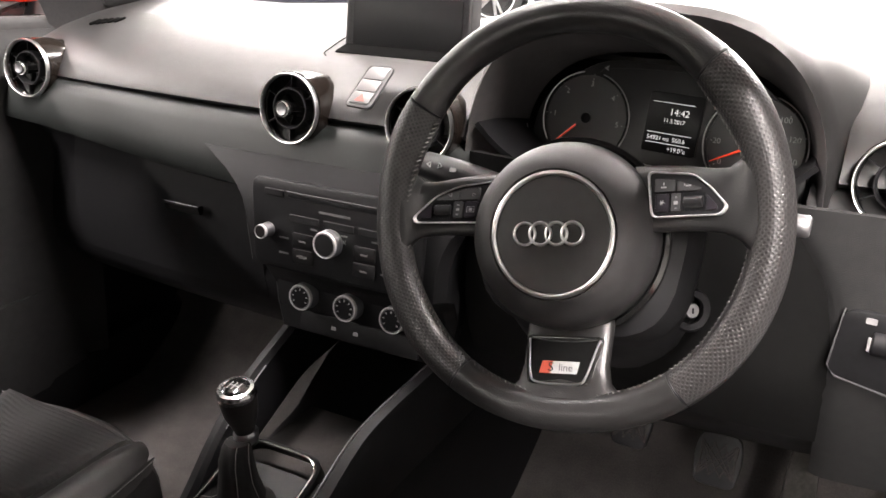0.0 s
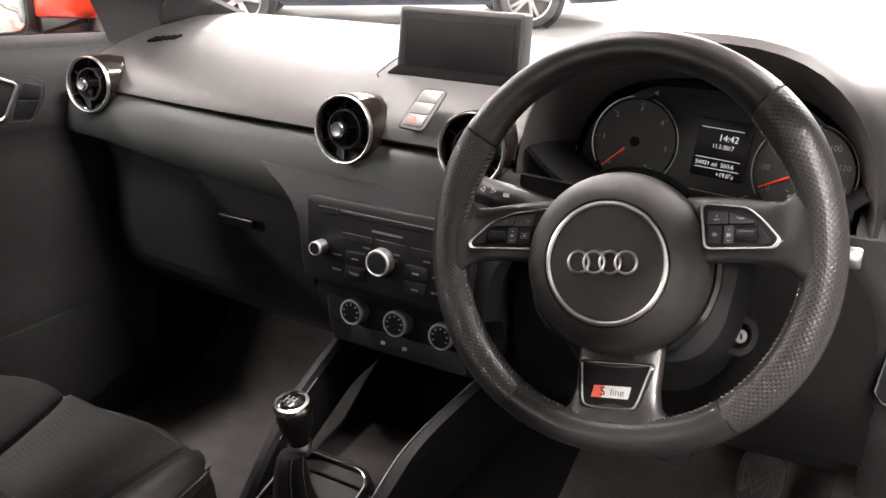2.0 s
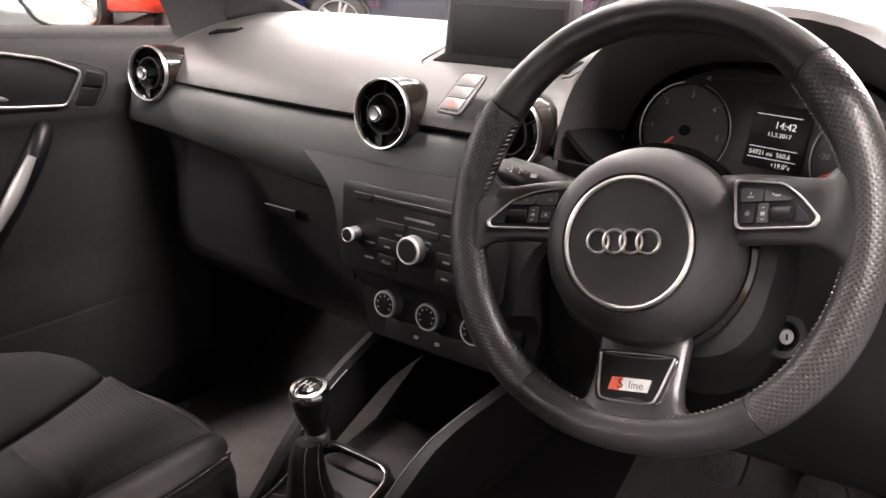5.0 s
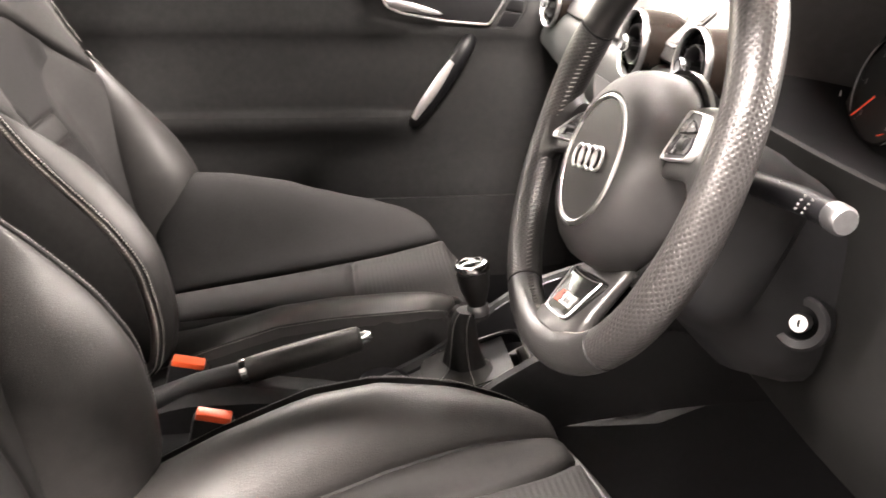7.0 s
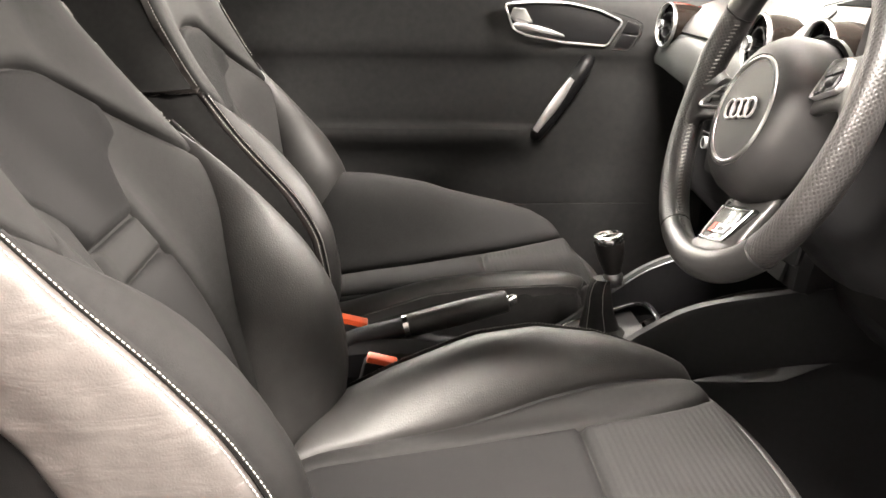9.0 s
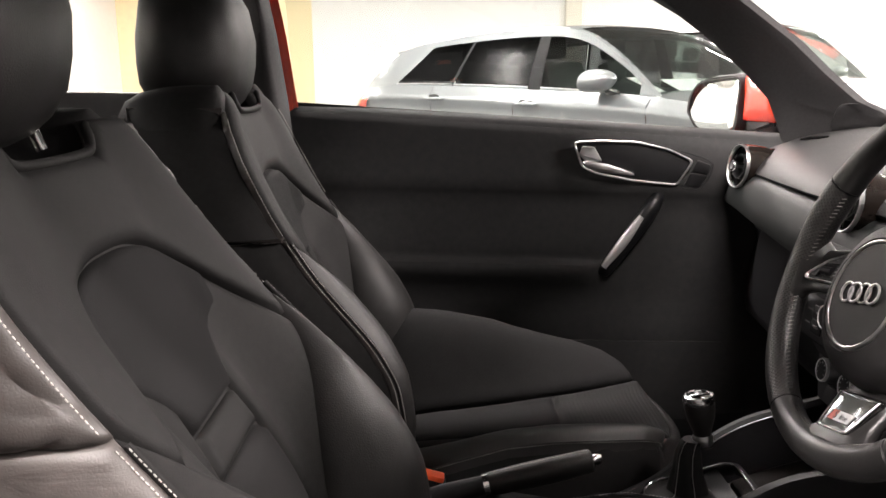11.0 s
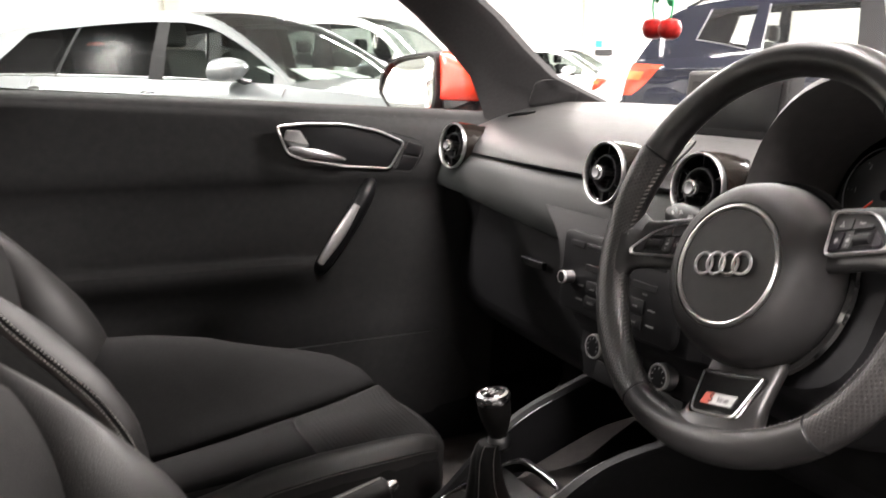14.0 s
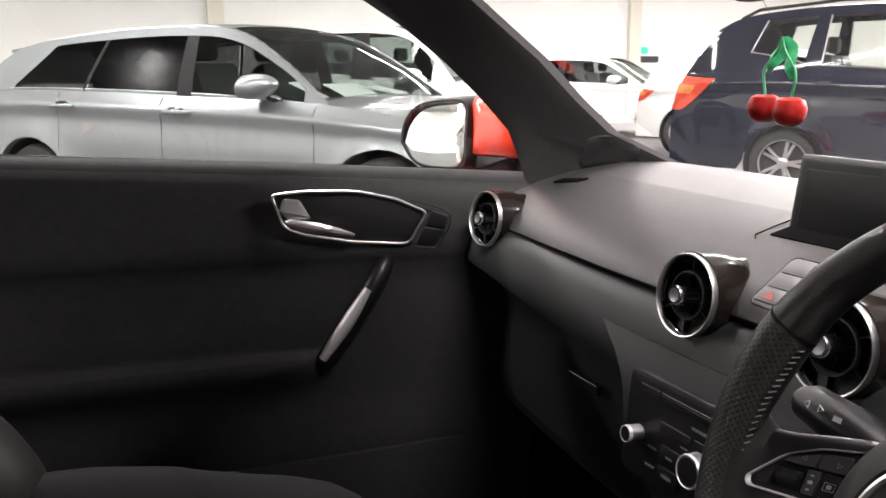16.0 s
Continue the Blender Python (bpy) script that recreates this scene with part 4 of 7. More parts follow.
cluster = part("instrument_panel", prism(rounded([(-0.175, -0.075), (0.175, -0.075), (0.165, 0.02), (0.09, 0.075), (-0.09, 0.075), (-0.165, 0.02)], 0.03), 0.006, 0.001, cm @ Matrix.Translation((0, 0, -0.006))), M_FACE, hood, "black instrument dials")
words_jobs = []


def dial(cx, cy, r, marks, start, sweep, needle, label):
    d = part("gauge", lathe([(r * 0.96, 0.0), (r * 0.93, 0.004), (r * 0.3, 0.002), (0, 0.002)], 40, cm @ Matrix.Translation((cx, cy, 0))), M_FACE, cluster, label)
    for a0, a1 in ((215, 100), (75, -62)):
        part("gauge_ring", tube([cm @ V((cx + r * math.cos(a), cy + r * math.sin(a), 0.006)) for a in lin(radians(a0), radians(a1), 30)], [0.0004] + [0.0008] * 28 + [0.0004], 6), M_ALU, d, "fine bright ring")
    n = len(marks)
    for k, tx in enumerate(marks):
        a = radians(start - sweep * k / (n - 1))
        part("tick", rbox((0, 0, 0), (0.007, 0.0013, 0.0004), 0, 1, cm @ Matrix.Translation((cx, cy, 0.0036)) @ Matrix.Rotation(a, 4, "Z") @ Matrix.Translation((r * 0.90, 0, 0))), M_FIGURE, d)
        if tx:
            words_jobs.append((tx, 0.0092, M_FIGURE, cm @ Matrix.Translation((cx + r * 0.74 * math.cos(a), cy + r * 0.74 * math.sin(a), 0.0045)), d))
        if k < n - 1:
            for q in (0.25, 0.5, 0.75):
                b = radians(start - sweep * (k + q) / (n - 1))
                part("tick", rbox((0, 0, 0), (0.004, 0.0007, 0.0004), 0, 1, cm @ Matrix.Translation((cx, cy, 0.0036)) @ Matrix.Rotation(b, 4, "Z") @ Matrix.Translation((r * 0.9, 0, 0))), M_DIM, d)
    a = radians(needle)
    part("needle", loft([[cm @ V((cx + math.cos(a) * t - math.sin(a) * w * q, cy + math.sin(a) * t + math.cos(a) * w * q, 0.009 + e)) for q, e in ((-1, 0), (0, 0.0012), (1, 0))] for t, w in ((r * 0.24, 0.0014), (r * 0.50, 0.0012), (r * 0.90, 0.0006))]), M_NEEDLE, d, "red needle")
    part("needle_cap", lathe([(0.0065, 0.002), (0.0065, 0.0045), (0.0050, 0.0055), (0, 0.0056)], 24, cm @ Matrix.Translation((cx, cy, 0))), M_DIAL, d)
    return d


rev = dial(-0.098, 0.0, 0.057, ["0", "1", "2", "3", "4", "5", "6"], 225, 276, 224, "rev counter with pale figures")
speed = dial(0.110, -0.005, 0.058, ["0", "20", "40", "60", "80", "100", "120", "140", "160"], 213, 262, 208, "speedometer with pale figures")
# small fuel and temperature scales at the foot of each dial
for d, px in ((rev, -0.080), (speed, 0.094)):
    part("small_needle", rbox((0, 0, 0), (0.011, 0.0013, 0.0006), 0.0002, 1, cm @ Matrix.Translation((px, -0.042, 0.0055)) @ Matrix.Rotation(radians(24), 4, "Z")), M_NEEDLE, d, "small red needle")
    part("small_scale", rbox((0, 0, 0), (0.004, 0.0010, 0.0004), 0, 1, cm @ Matrix.Translation((px + 0.002, -0.028, 0.0045)) @ Matrix.Rotation(radians(-35), 4, "Z")), M_PRINT, d)
    part("small_symbol", prism(rounded([(-0.003, -0.0024), (0.002, -0.0024), (0.003, 0.002), (-0.002, 0.002)], 0.001), 0.0004, 0, cm @ Matrix.Translation((px + 0.006, -0.034, 0.0045))), M_PRINT, d)
part("side_gauge", tube([cm @ V((-0.098 + 0.080 * math.cos(a), 0.080 * math.sin(a), 0.006)) for a in lin(radians(192), radians(236), 14)], 0.0007, 6), M_ALU, cluster, "fine bright arc")
part("display_frame", tube(curve([cm @ V((x, y, 0.005)) for x, y in ((-0.088, 0.058), (-0.078, 0.063), (-0.03, 0.067), (0.03, 0.067), (0.085, 0.058))], 20), 0.0006, 6), M_GREY_PLASTIC, cluster, "thin arched trim line")
part("turn_lamp", prism([(-0.0035, 0.0), (0.003, -0.0035), (0.0015, 0.0), (0.003, 0.0035)], 0.0006, 0.0, cm @ Matrix.Translation((-0.080, 0.0635, 0.0050))), M_PRINT, cluster)
part("frame_base", tube([cm @ V((x, y, 0.006)) for x, y in ((-0.035, -0.040), (-0.026, -0.0455), (0.044, -0.0475), (0.054, -0.042))], 0.0009, 6), M_ALU, cluster)
disp = part("display_panel", prism(rounded([(-0.030, -0.034), (0.036, -0.036), (0.038, 0.036), (-0.028, 0.038)], 0.003), 0.002, 0.0005, cm @ Matrix.Translation((0.008, 0.006, 0.001))), M_SCREEN, cluster, "small lit display")
for tx, sz, px, py in (("14:42", 0.0110, 0.0185, 0.0200), ("11.5.2017", 0.0068, 0.0135, 0.0095), ("54921 mi  560.6", 0.0072, 0.0070, -0.0120), ("+19.0\u00b0c", 0.0072, 0.0215, -0.0240)):
    words_jobs.append((tx, sz, M_DISPLAY, cm @ Matrix.Translation((px, py, 0.0036)) @ Matrix.Rotation(radians(-1.5), 4, "Z"), disp))
for py, wx in ((0.0310, 0.051), (-0.0055, 0.054), (-0.0175, 0.054)):
    part("display_rule", rbox((0, 0, 0), (wx, 0.0007, 0.0003), 0, 1, cm @ Matrix.Translation((0.010, py, 0.0036)) @ Matrix.Rotation(radians(-1.5), 4, "Z")), M_DISPLAY, disp)
for job in words_jobs:
    words(*job)
# light switch panel
lm = facing((0.628, 0.300, 0.790), (-0.10, -1, 0.12))
lp = part("light_switch_panel", prism(rounded([(-0.062, -0.028), (0.07, -0.045), (0.07, 0.048), (-0.055, 0.040)], 0.012), 0.006, 0.002, lm), M_PLASTIC, dash, "black light switch panel")
part("panel_edge", tube([lm @ V((x, y, 0.005)) for x, y in ((-0.055, 0.040), (-0.0605, -0.02), (-0.052, -0.030), (0.0, -0.037), (0.07, -0.046))], 0.0011, 6), M_KEY, lp)
part("thumb_wheel", lathe([(0.010, -0.008), (0.012, -0.006), (0.012, 0.006), (0.010, 0.008)], 18, lm @ Matrix.Translation((-0.018, 0.012, 0.004)) @ Matrix.Rotation(radians(90), 4, "Y")), M_SATIN, lp)
part("wheel_mark", rbox((0, 0, 0), (0.003, 0.014, 0.001), 0.0004, 1, lm @ Matrix.Translation((-0.028, 0.012, 0.013))), M_PRINT, lp)
part("lamp_symbol", prism(rounded([(-0.005, -0.003), (0.005, -0.003), (0.005, 0.003), (-0.005, 0.003)], 0.0015), 0.0005, 0, lm @ Matrix.Translation((-0.030, 0.033, 0.0062))), M_PRINT, lp)
knob(lm @ V((0.032, 0.002, 0.006)), (-0.10, -1, 0.12), 0.022, 0.016, "light_dial", "round headlamp dial", lp)

# ---- steering column ----
column = thing("steering_column", (0.335, 0.30, 0.82), "black steering column shroud with stalks and ignition lock", "steering column")
TILT_W = radians(23)
axis = V((0, -math.cos(TILT_W), math.sin(TILT_W)))
wup = V((0, math.sin(TILT_W), math.cos(TILT_W)))
WC = V((0.335, 0.150, 0.918))
WF = basis(WC, V((1, 0, 0)), wup, axis)
rows = []
for d, hw, zt, zb in ((-0.052, 0.080, 0.052, -0.080), (-0.060, 0.100, 0.058, -0.094), (-0.085, 0.110, 0.060, -0.100), (-0.108, 0.109, 0.058, -0.104), (-0.120, 0.098, 0.055, -0.112), (-0.16, 0.098, 0.05, -0.13), (-0.21, 0.098, 0.045, -0.125), (-0.27, 0.095, 0.04, -0.10)):
    rows.append([WF @ V((hw * math.copysign(abs(math.cos(a)) ** 0.6, math.cos(a)), (zt if math.sin(a) > 0 else -zb) * math.copysign(abs(math.sin(a)) ** 0.6, math.sin(a)), d)) for a in lin(0, 2 * math.pi, 29)[:-1]])
part("shroud", loft(rows), M_PLASTIC, column)
st = [WF @ V(p) for p in ((-0.06, 0.022, -0.075), (-0.10, 0.029, -0.075), (-0.15, 0.037, -0.075), (-0.188, 0.043, -0.075), (-0.197, 0.044, -0.075))]
stalk = part("indicator_stalk", tube(st, [0.016, 0.020, 0.0205, 0.0175, 0.011], 14, flat=0.8), M_SATIN, column, "dark grey indicator stalk")
sfm = facing(WF @ V((-0.168, 0.0415, -0.0560)), axis, wup)
for k in range(2):
    tri = [sfm @ V((-0.006 + 0.012 * k + 0.003 * math.cos(radians(180 * (1 - k) + 120 * j)), 0.003 * math.sin(radians(180 * (1 - k) + 120 * j)), 0.001)) for j in range(3)]
    part("arrow_mark", tube(tri, 0.0006, 5, closed=True), M_ICON, stalk)
part("lamp_mark", rbox((0, 0, 0), (0.007, 0.004, 0.0004), 0, 1, sfm @ Matrix.Translation((0.022, -0.002, 0.001))), M_ICON, stalk)
wst = [WF @ V(p) for p in ((0.06, 0.030, -0.066), (0.10, 0.033, -0.068), (0.150, 0.039, -0.071), (0.185, 0.041, -0.071))]
wiper = part("wiper_stalk", tube(wst, [0.0085, 0.0095, 0.0098, 0.0092], 14), M_DIAL, column, "black wiper stalk")
part("stalk_end", tube([WF @ V((x, 0.041, -0.071)) for x in (0.183, 0.1845, 0.196, 0.1985)], [0.0092, 0.0100, 0.0102, 0.0085], 18), M_NICKEL, wiper, "silver stalk end")
for sx in (0.128, 0.160, 0.169):
    for sy in (-0.006, -0.0025, 0.001, 0.0045):
        part("stalk_mark", rbox((0, 0, 0), (0.0026, 0.0016, 0.0006), 0.0002, 1, facing(WF @ V((sx + 0.3 * sy, 0.0390 + sy, -0.0614 - 22 * sy * sy)), axis, wup)), M_DIM, wiper)
km = facing((0.434, 0.278, 0.806), (0.66, -0.70, 0.24))
ig = part("ignition_lock", lathe([(0.023, -0.02), (0.023, 0.0), (0.0205, 0.003), (0.0145, 0.001), (0.014, -0.004)], 28, km), M_PLASTIC, column, "round ignition lock")
part("lock_barrel", lathe([(0.0080, -0.008), (0.0080, 0.002), (0.0070, 0.004), (0, 0.004)], 24, km), M_ALU, ig, "bright lock barrel")
part("key_slot", rbox((0, 0, 0), (0.002, 0.006, 0.001), 0.0004, 1, km @ Matrix.Translation((0, 0, 0.0042))), M_DIAL, ig)
part("lock_lens", lathe([(0.0, 0.004), (0.008, 0.004), (0.008, 0.001), (0.0, 0.001)], 12, facing((0.395, 0.262, 0.862), (0, -1, 0.2))), M_GREY_PLASTIC, column)

# ---- steering wheel ----
TILT_R = radians(19.5)
W_UP = V((0, math.sin(TILT_R), math.cos(TILT_R)))
W_AXIS = V((0, -math.cos(TILT_R), math.sin(TILT_R)))
W_MID = V((0.338, 0.1475, 0.9215))
wheel = thing("steering_wheel", W_MID, "black leather steering wheel with perforated grips and chrome details", "steering wheel")
WM = basis(W_MID, V((1, 0, 0)), W_UP, W_AXIS) @ Matrix.Rotation(radians(11.0), 4, "Z")
RW = 0.1752


def bump_at(a, mid, wide):
    d = (a - mid + 180) % 360 - 180
    return math.exp(-(d / wide) ** 2)


def rim_pt(a, b, grow=0.0):
    """Rim point: a round the wheel (0 = right, degrees), b round the grip."""
    flatb = max(0.0, math.cos(radians(a + 90)))
    r = RW * (1 - 0.035 * flatb ** 6)
    swell = 0.0022 * (bump_at(a, 32, 15) + bump_at(a, 150, 15)) + 0.0010 * (bump_at(a, -30, 22) + bump_at(a, 212, 22))
    th = 0.0165 + swell + grow
    cx, cz = th * math.cos(b), 0.98 * th * math.sin(b)
    if math.cos(b) < 0:
        cx -= 1.3 * swell * math.cos(b) ** 2
    return V(((r + cx) * math.cos(radians(a)), (r + cx) * math.sin(radians(a)) + 0.0065 * (1 + math.sin(radians(a))), cz))


def rim_piece(name, a0, a1, mat, label, grow=0.0):
    n = max(4, int(abs(a1 - a0) / 2.5))
    seg = 24
    bm = bmesh.new()
    uvl = bm.loops.layers.uv.new("uv")
    vs = [[bm.verts.new(rim_pt(a, 2 * math.pi * k / seg, grow - (0.0014 if i in (0, n) else 0.0))) for k in range(seg)] for i, a in enumerate([a0, a0 + 0.45] + lin(a0 + 2.0, a1 - 2.0, n - 3) + [a1 - 0.45, a1])]
    for i in range(n):
        for k in range(seg):
            f = bm.faces.new((vs[i][k], vs[i][(k + 1) % seg], vs[i + 1][(k + 1) % seg], vs[i + 1][k]))
            us = ((i, k), (i, k + 1), (i + 1, k + 1), (i + 1, k))
            for lp2, (ii, kk) in zip(f.loops, us):
                lp2[uvl].uv = ((a0 + (a1 - a0) * ii / n) / 360.0, kk / seg)
    bm.transform(WM)
    return part(name, bm, mat, wheel, label)


SEAMS = (42.5, 143.0, 234.0, 304.5)
rim_piece("rim_top", SEAMS[0], SEAMS[1], M_WHEEL, "smooth worn leather")
rim_piece("rim_base", SEAMS[2], SEAMS[3], M_WHEEL, "smooth worn leather")
rim_piece("grip", SEAMS[3] - 360, SEAMS[0], M_PERF, "perforated leather grip")
rim_piece("grip", SEAMS[1], SEAMS[2], M_PERF, "perforated leather grip")
for a in SEAMS:
    part("rim_seam", tube([WM @ rim_pt(a, 2 * math.pi * k / 24, -0.0004) for k in range(24)], 0.0008, 5, closed=True), M_DIAL, wheel)
stitches = []
for a0, a1 in ((-54, 41), (145, 232), (236, 302)):
    for a in lin(a0, a1, int(abs(a1 - a0) / 1.7)):
        p, q = WM @ rim_pt(a, math.pi * 0.97, 0.0006), WM @ rim_pt(a + 0.9, math.pi * 0.89, 0.0006)
        stitches.append(tube([p, q], 0.0007, 4))
part("stitching", join(*stitches), M_WHEEL_THREAD, wheel, "grey thread stitching")

# airbag cover
WH = WM @ Matrix.Translation((-0.0075, -0.0105, 0.0))
prof = [(0.0, 0.0170), (0.052, 0.0165), (0.0535, 0.0150), (0.0572, 0.0150), (0.0590, 0.0168), (0.066, 0.0150), (0.074, 0.0095), (0.081, 0.001), (0.0855, -0.012), (0.0875, -0.026), (0.0865, -0.038), (0.082, -0.048)]
part("airbag_cover", lathe(prof, 64, WH), M_COVER, wheel, "soft black airbag cover")
part("cover_ring", lathe([(0.0520, 0.0145), (0.0527, 0.0172), (0.0545, 0.0184), (0.0566, 0.0174), (0.0574, 0.0145)], 64, WH), M_BADGE, wheel, "bright chrome ring")
for k in range(4):
    cx = -0.0245 + 0.0147 * k
    part("badge_ring", tube([WH @ V((cx + 0.0098 * math.cos(t), 0.0008 + 0.0098 * math.sin(t), 0.0182 + 0.0006 * (k % 2))) for t in lin(0, 2 * math.pi, 33)[:-1]], 0.0014, 8, closed=True), M_BADGE, wheel, "plain bright ring on the cover")
part("hub", lathe([(0.0745, -0.040), (0.0765, -0.06), (0.066, -0.08), (0.05, -0.09)], 36, WH), M_SATIN, wheel)
# gloss black collar behind the cover
collar = []
for a in lin(-112, 118, 60):
    c, s_ = math.cos(radians(a)), math.sin(radians(a))
    w = min(1.0, (a + 112) / 20, (118 - a) / 20)
    collar.append([WH @ V((r * c, r * s_, z)) for r, z in ((0.080, -0.040), (0.0885 + 0.001 * w, -0.033), (0.0890 + 0.0045 * w, -0.0345), (0.0890 + 0.0055 * w, -0.039), (0.085, -0.056), (0.078, -0.058))])
part("cover_collar", loft(collar), M_GLOSS, wheel, "gloss black collar behind the cover")


def spoke_body(s):
    """Black arm from cover to grip that dishes inwards, with the switch pod on it."""
    z0 = -0.007 if s > 0 else -0.012
    sx0 = -0.006

    def lift(x, y):
        return z0 + 0.20 * (x - 0.11) - 0.30 * (y - 0.022)

    def at(x, y, h=0.0):
        return WM @ V((sx0 + s * x, y, lift(x, y) + h))

    rings = []
    for x, y0, y1, th in ((0.062, -0.012, 0.052, 0.0085), (0.085, -0.0095, 0.0515, 0.0085), (0.110, -0.0085, 0.0490, 0.0085), (0.132, -0.0095, 0.0455, 0.0085), (0.145, -0.012, 0.0450, 0.0088), (0.153, -0.018, 0.052, 0.0105), (0.160, -0.030, 0.066, 0.0120), (0.170, -0.044, 0.078, 0.0120)):
        h, c = (y1 - y0) / 2, (y1 + y0) / 2
        blend = min(1.0, max(0.0, (x - 0.143) / 0.02))
        ring = []
        for t in lin(0, 2 * math.pi, 25)[:-1]:
            y = c + h * math.copysign(abs(math.cos(t)) ** 0.6, math.cos(t))
            z = (lift(x, y) - 0.0090) * (1 - blend)
            ring.append(WM @ V((sx0 * (1 - blend) + s * x, y, z + th * math.copysign(abs(math.sin(t)) ** 0.7, math.sin(t)))))
        rings.append(ring)
    part("spoke", loft(rings), M_SPOKE, wheel, "black spoke")
    if s > 0:
        out = [(0.0770, 0.0445), (0.1175, 0.0395), (0.1300, 0.0290), (0.1450, 0.0115), (0.1400, 0.0045), (0.0820, 0.0040)]
    else:
        out = [(0.0640, 0.0440), (0.1050, 0.0385), (0.1250, 0.0300), (0.1450, 0.0095), (0.1420, 0.0040), (0.0800, 0.0035)]
    out = rounded(out, 0.006)
    face = [(x * 0.985 + 0.0016, y * 0.97 + 0.0007) for x, y in out]
    pod = part("switch_pod", loft([[at(x, y, h) for x, y in face] for h in (-0.004, 0.0035)]), M_SATIN, wheel, "black multifunction switch pod")
    part("pod_trim", loft([[at(x * k + (1 - k) * 0.108, y * k + (1 - k) * 0.023, h) for x, y in out] for k, h in ((1.055, -0.004), (1.050, 0.0046), (1.02, 0.0062), (0.985, 0.0056), (0.965, 0.0030))], cap=False), M_TRIM_BRIGHT, pod, "bright edge trim")

    def key(x0, y0, x1, y1, y2, mat):
        o = rounded([(x0, y0), (x1, y0), (x1, y2), (x0, y1)], 0.0015, 3)
        return part("switch_key", loft([[at(x, y, h) for x, y in o] for h in (0.002, 0.0052)] + [[at(x * 0.96 + 0.04 * (x0 + x1) / 2, y * 0.96 + 0.04 * (y0 + y1) / 2, 0.0060) for x, y in o]]), mat, pod)

    key(0.0835, 0.0255, 0.1020, 0.0375, 0.0355, M_GREY_PLASTIC)
    key(0.1030, 0.0255, 0.1240, 0.0352, 0.0275, M_GREY_PLASTIC)
    key(0.0845, 0.0080, 0.0965, 0.0240, 0.0240, M_SWITCH)
    key(0.0985, 0.0080, 0.1070, 0.0240, 0.0240, M_GREY_PLASTIC)
    key(0.1285, 0.0080, 0.1375, 0.0220, 0.0120, M_SWITCH)
    part("roller_well", loft([[at(x, y, h) for x, y in rounded([(0.1085, 0.0080), (0.1275, 0.0080), (0.1275, 0.0235), (0.1085, 0.0235)], 0.001, 2)] for h in (0.0034, 0.0042)]), M_DIAL, pod)
    part("thumb_roller", tube([at(x, 0.0155, 0.0035) for x in (0.1100, 0.1105, 0.1180, 0.1255, 0.1260)], [0.0040, 0.0052, 0.0054, 0.0052, 0.0040], 16), M_SATIN, pod)

    def bars(list_):
        for x, y, w, h in list_:
            part("key_symbol", loft([[at(x + dx * w / 2, y + dy * h / 2, q) for dx, dy in ((-1, -1), (1, -1), (1, 1), (-1, 1))] for q in (0.0058, 0.0064)]), M_PRINT, pod, "", False)

    if s > 0:
        bars([(0.0915, 0.0295, 0.0050, 0.0014), (0.0915, 0.0325, 0.0010, 0.0024), (0.1095, 0.0310, 0.0012, 0.0018), (0.1130, 0.0300, 0.0045, 0.0014)])
        for k in range(3):
            c, d = math.cos(radians(60 * k)), math.sin(radians(60 * k))
            part("star_mark", tube([at(0.0905 + 0.0024 * c, 0.0160 + 0.0024 * d, 0.0062), at(0.0905 - 0.0024 * c, 0.0160 - 0.0024 * d, 0.0062)], 0.0004, 4), M_PRINT, pod)
        bars([(0.1028, 0.0205, 0.0016, 0.0006), (0.1028, 0.0155, 0.0034, 0.0030), (0.1028, 0.0108, 0.0020, 0.0006)])
    else:
        for x, d in ((0.0885, -1), (0.1120, 1)):
            part("arrow_mark", tube([at(x + 0.0016 * d * c, 0.0305 + e, 0.0062) for c, e in ((-1, -0.0016), (-1, 0.0016), (1, 0))], 0.0003, 4, closed=True), M_PRINT, pod)
        part("list_mark", tube([at(0.0905 + dx, 0.0160 + dy, 0.0062) for dx, dy in ((-0.0035, -0.0025), (0.0035, -0.0025), (0.0035, 0.0025), (-0.0035, 0.0025))], 0.0003, 4, closed=True), M_PRINT, pod)
        bars([(0.0905, 0.0160, 0.0030, 0.0026), (0.1028, 0.0160, 0.0030, 0.0022), (0.1028, 0.0205, 0.0022, 0.0010), (0.1028, 0.0112, 0.0022, 0.0010)])


spoke_body(-1)
spoke_body(1)


# lower spoke with the badge plate
def low_z(y):
    return -0.0105 - 0.42 * (y + 0.1225)


rings = []
for y, hw, th in ((-0.078, 0.040, 0.010), (-0.092, 0.041, 0.010), (-0.110, 0.0405, 0.010), (-0.128, 0.0400, 0.011), (-0.143, 0.043, 0.0125), (-0.154, 0.055, 0.0135), (-0.166, 0.078, 0.0130)):
    z = low_z(y) - 0.0095 if y > -0.145 else -0.004
    rings.append([WM @ V((-0.0045 + hw * math.copysign(abs(math.cos(t)) ** 0.6, math.cos(t)), y, z + th * math.copysign(abs(math.sin(t)) ** 0.7, math.sin(t)))) for t in lin(0, 2 * math.pi, 25)[:-1]])
part("spoke", loft(rings), M_WHEEL, wheel, "leather covered lower spoke")


def low_at(x, y, h=0.0):
    return WM @ V((x, y, low_z(y) + h))


bo = rounded([(-0.0345, -0.1440), (0.0190, -0.1440), (0.0295, -0.1030), (-0.0405, -0.1030)], 0.007)
plate = part("badge_plate", loft([[low_at(x * k - 0.0055 * (1 - k), y * k - 0.1235 * (1 - k), h) for x, y in bo] for k, h in ((1.06, -0.004), (1.06, 0.0020), (1.0, 0.0032), (0.94, 0.0026))]), M_GLOSS, wheel, "gloss black badge plate")
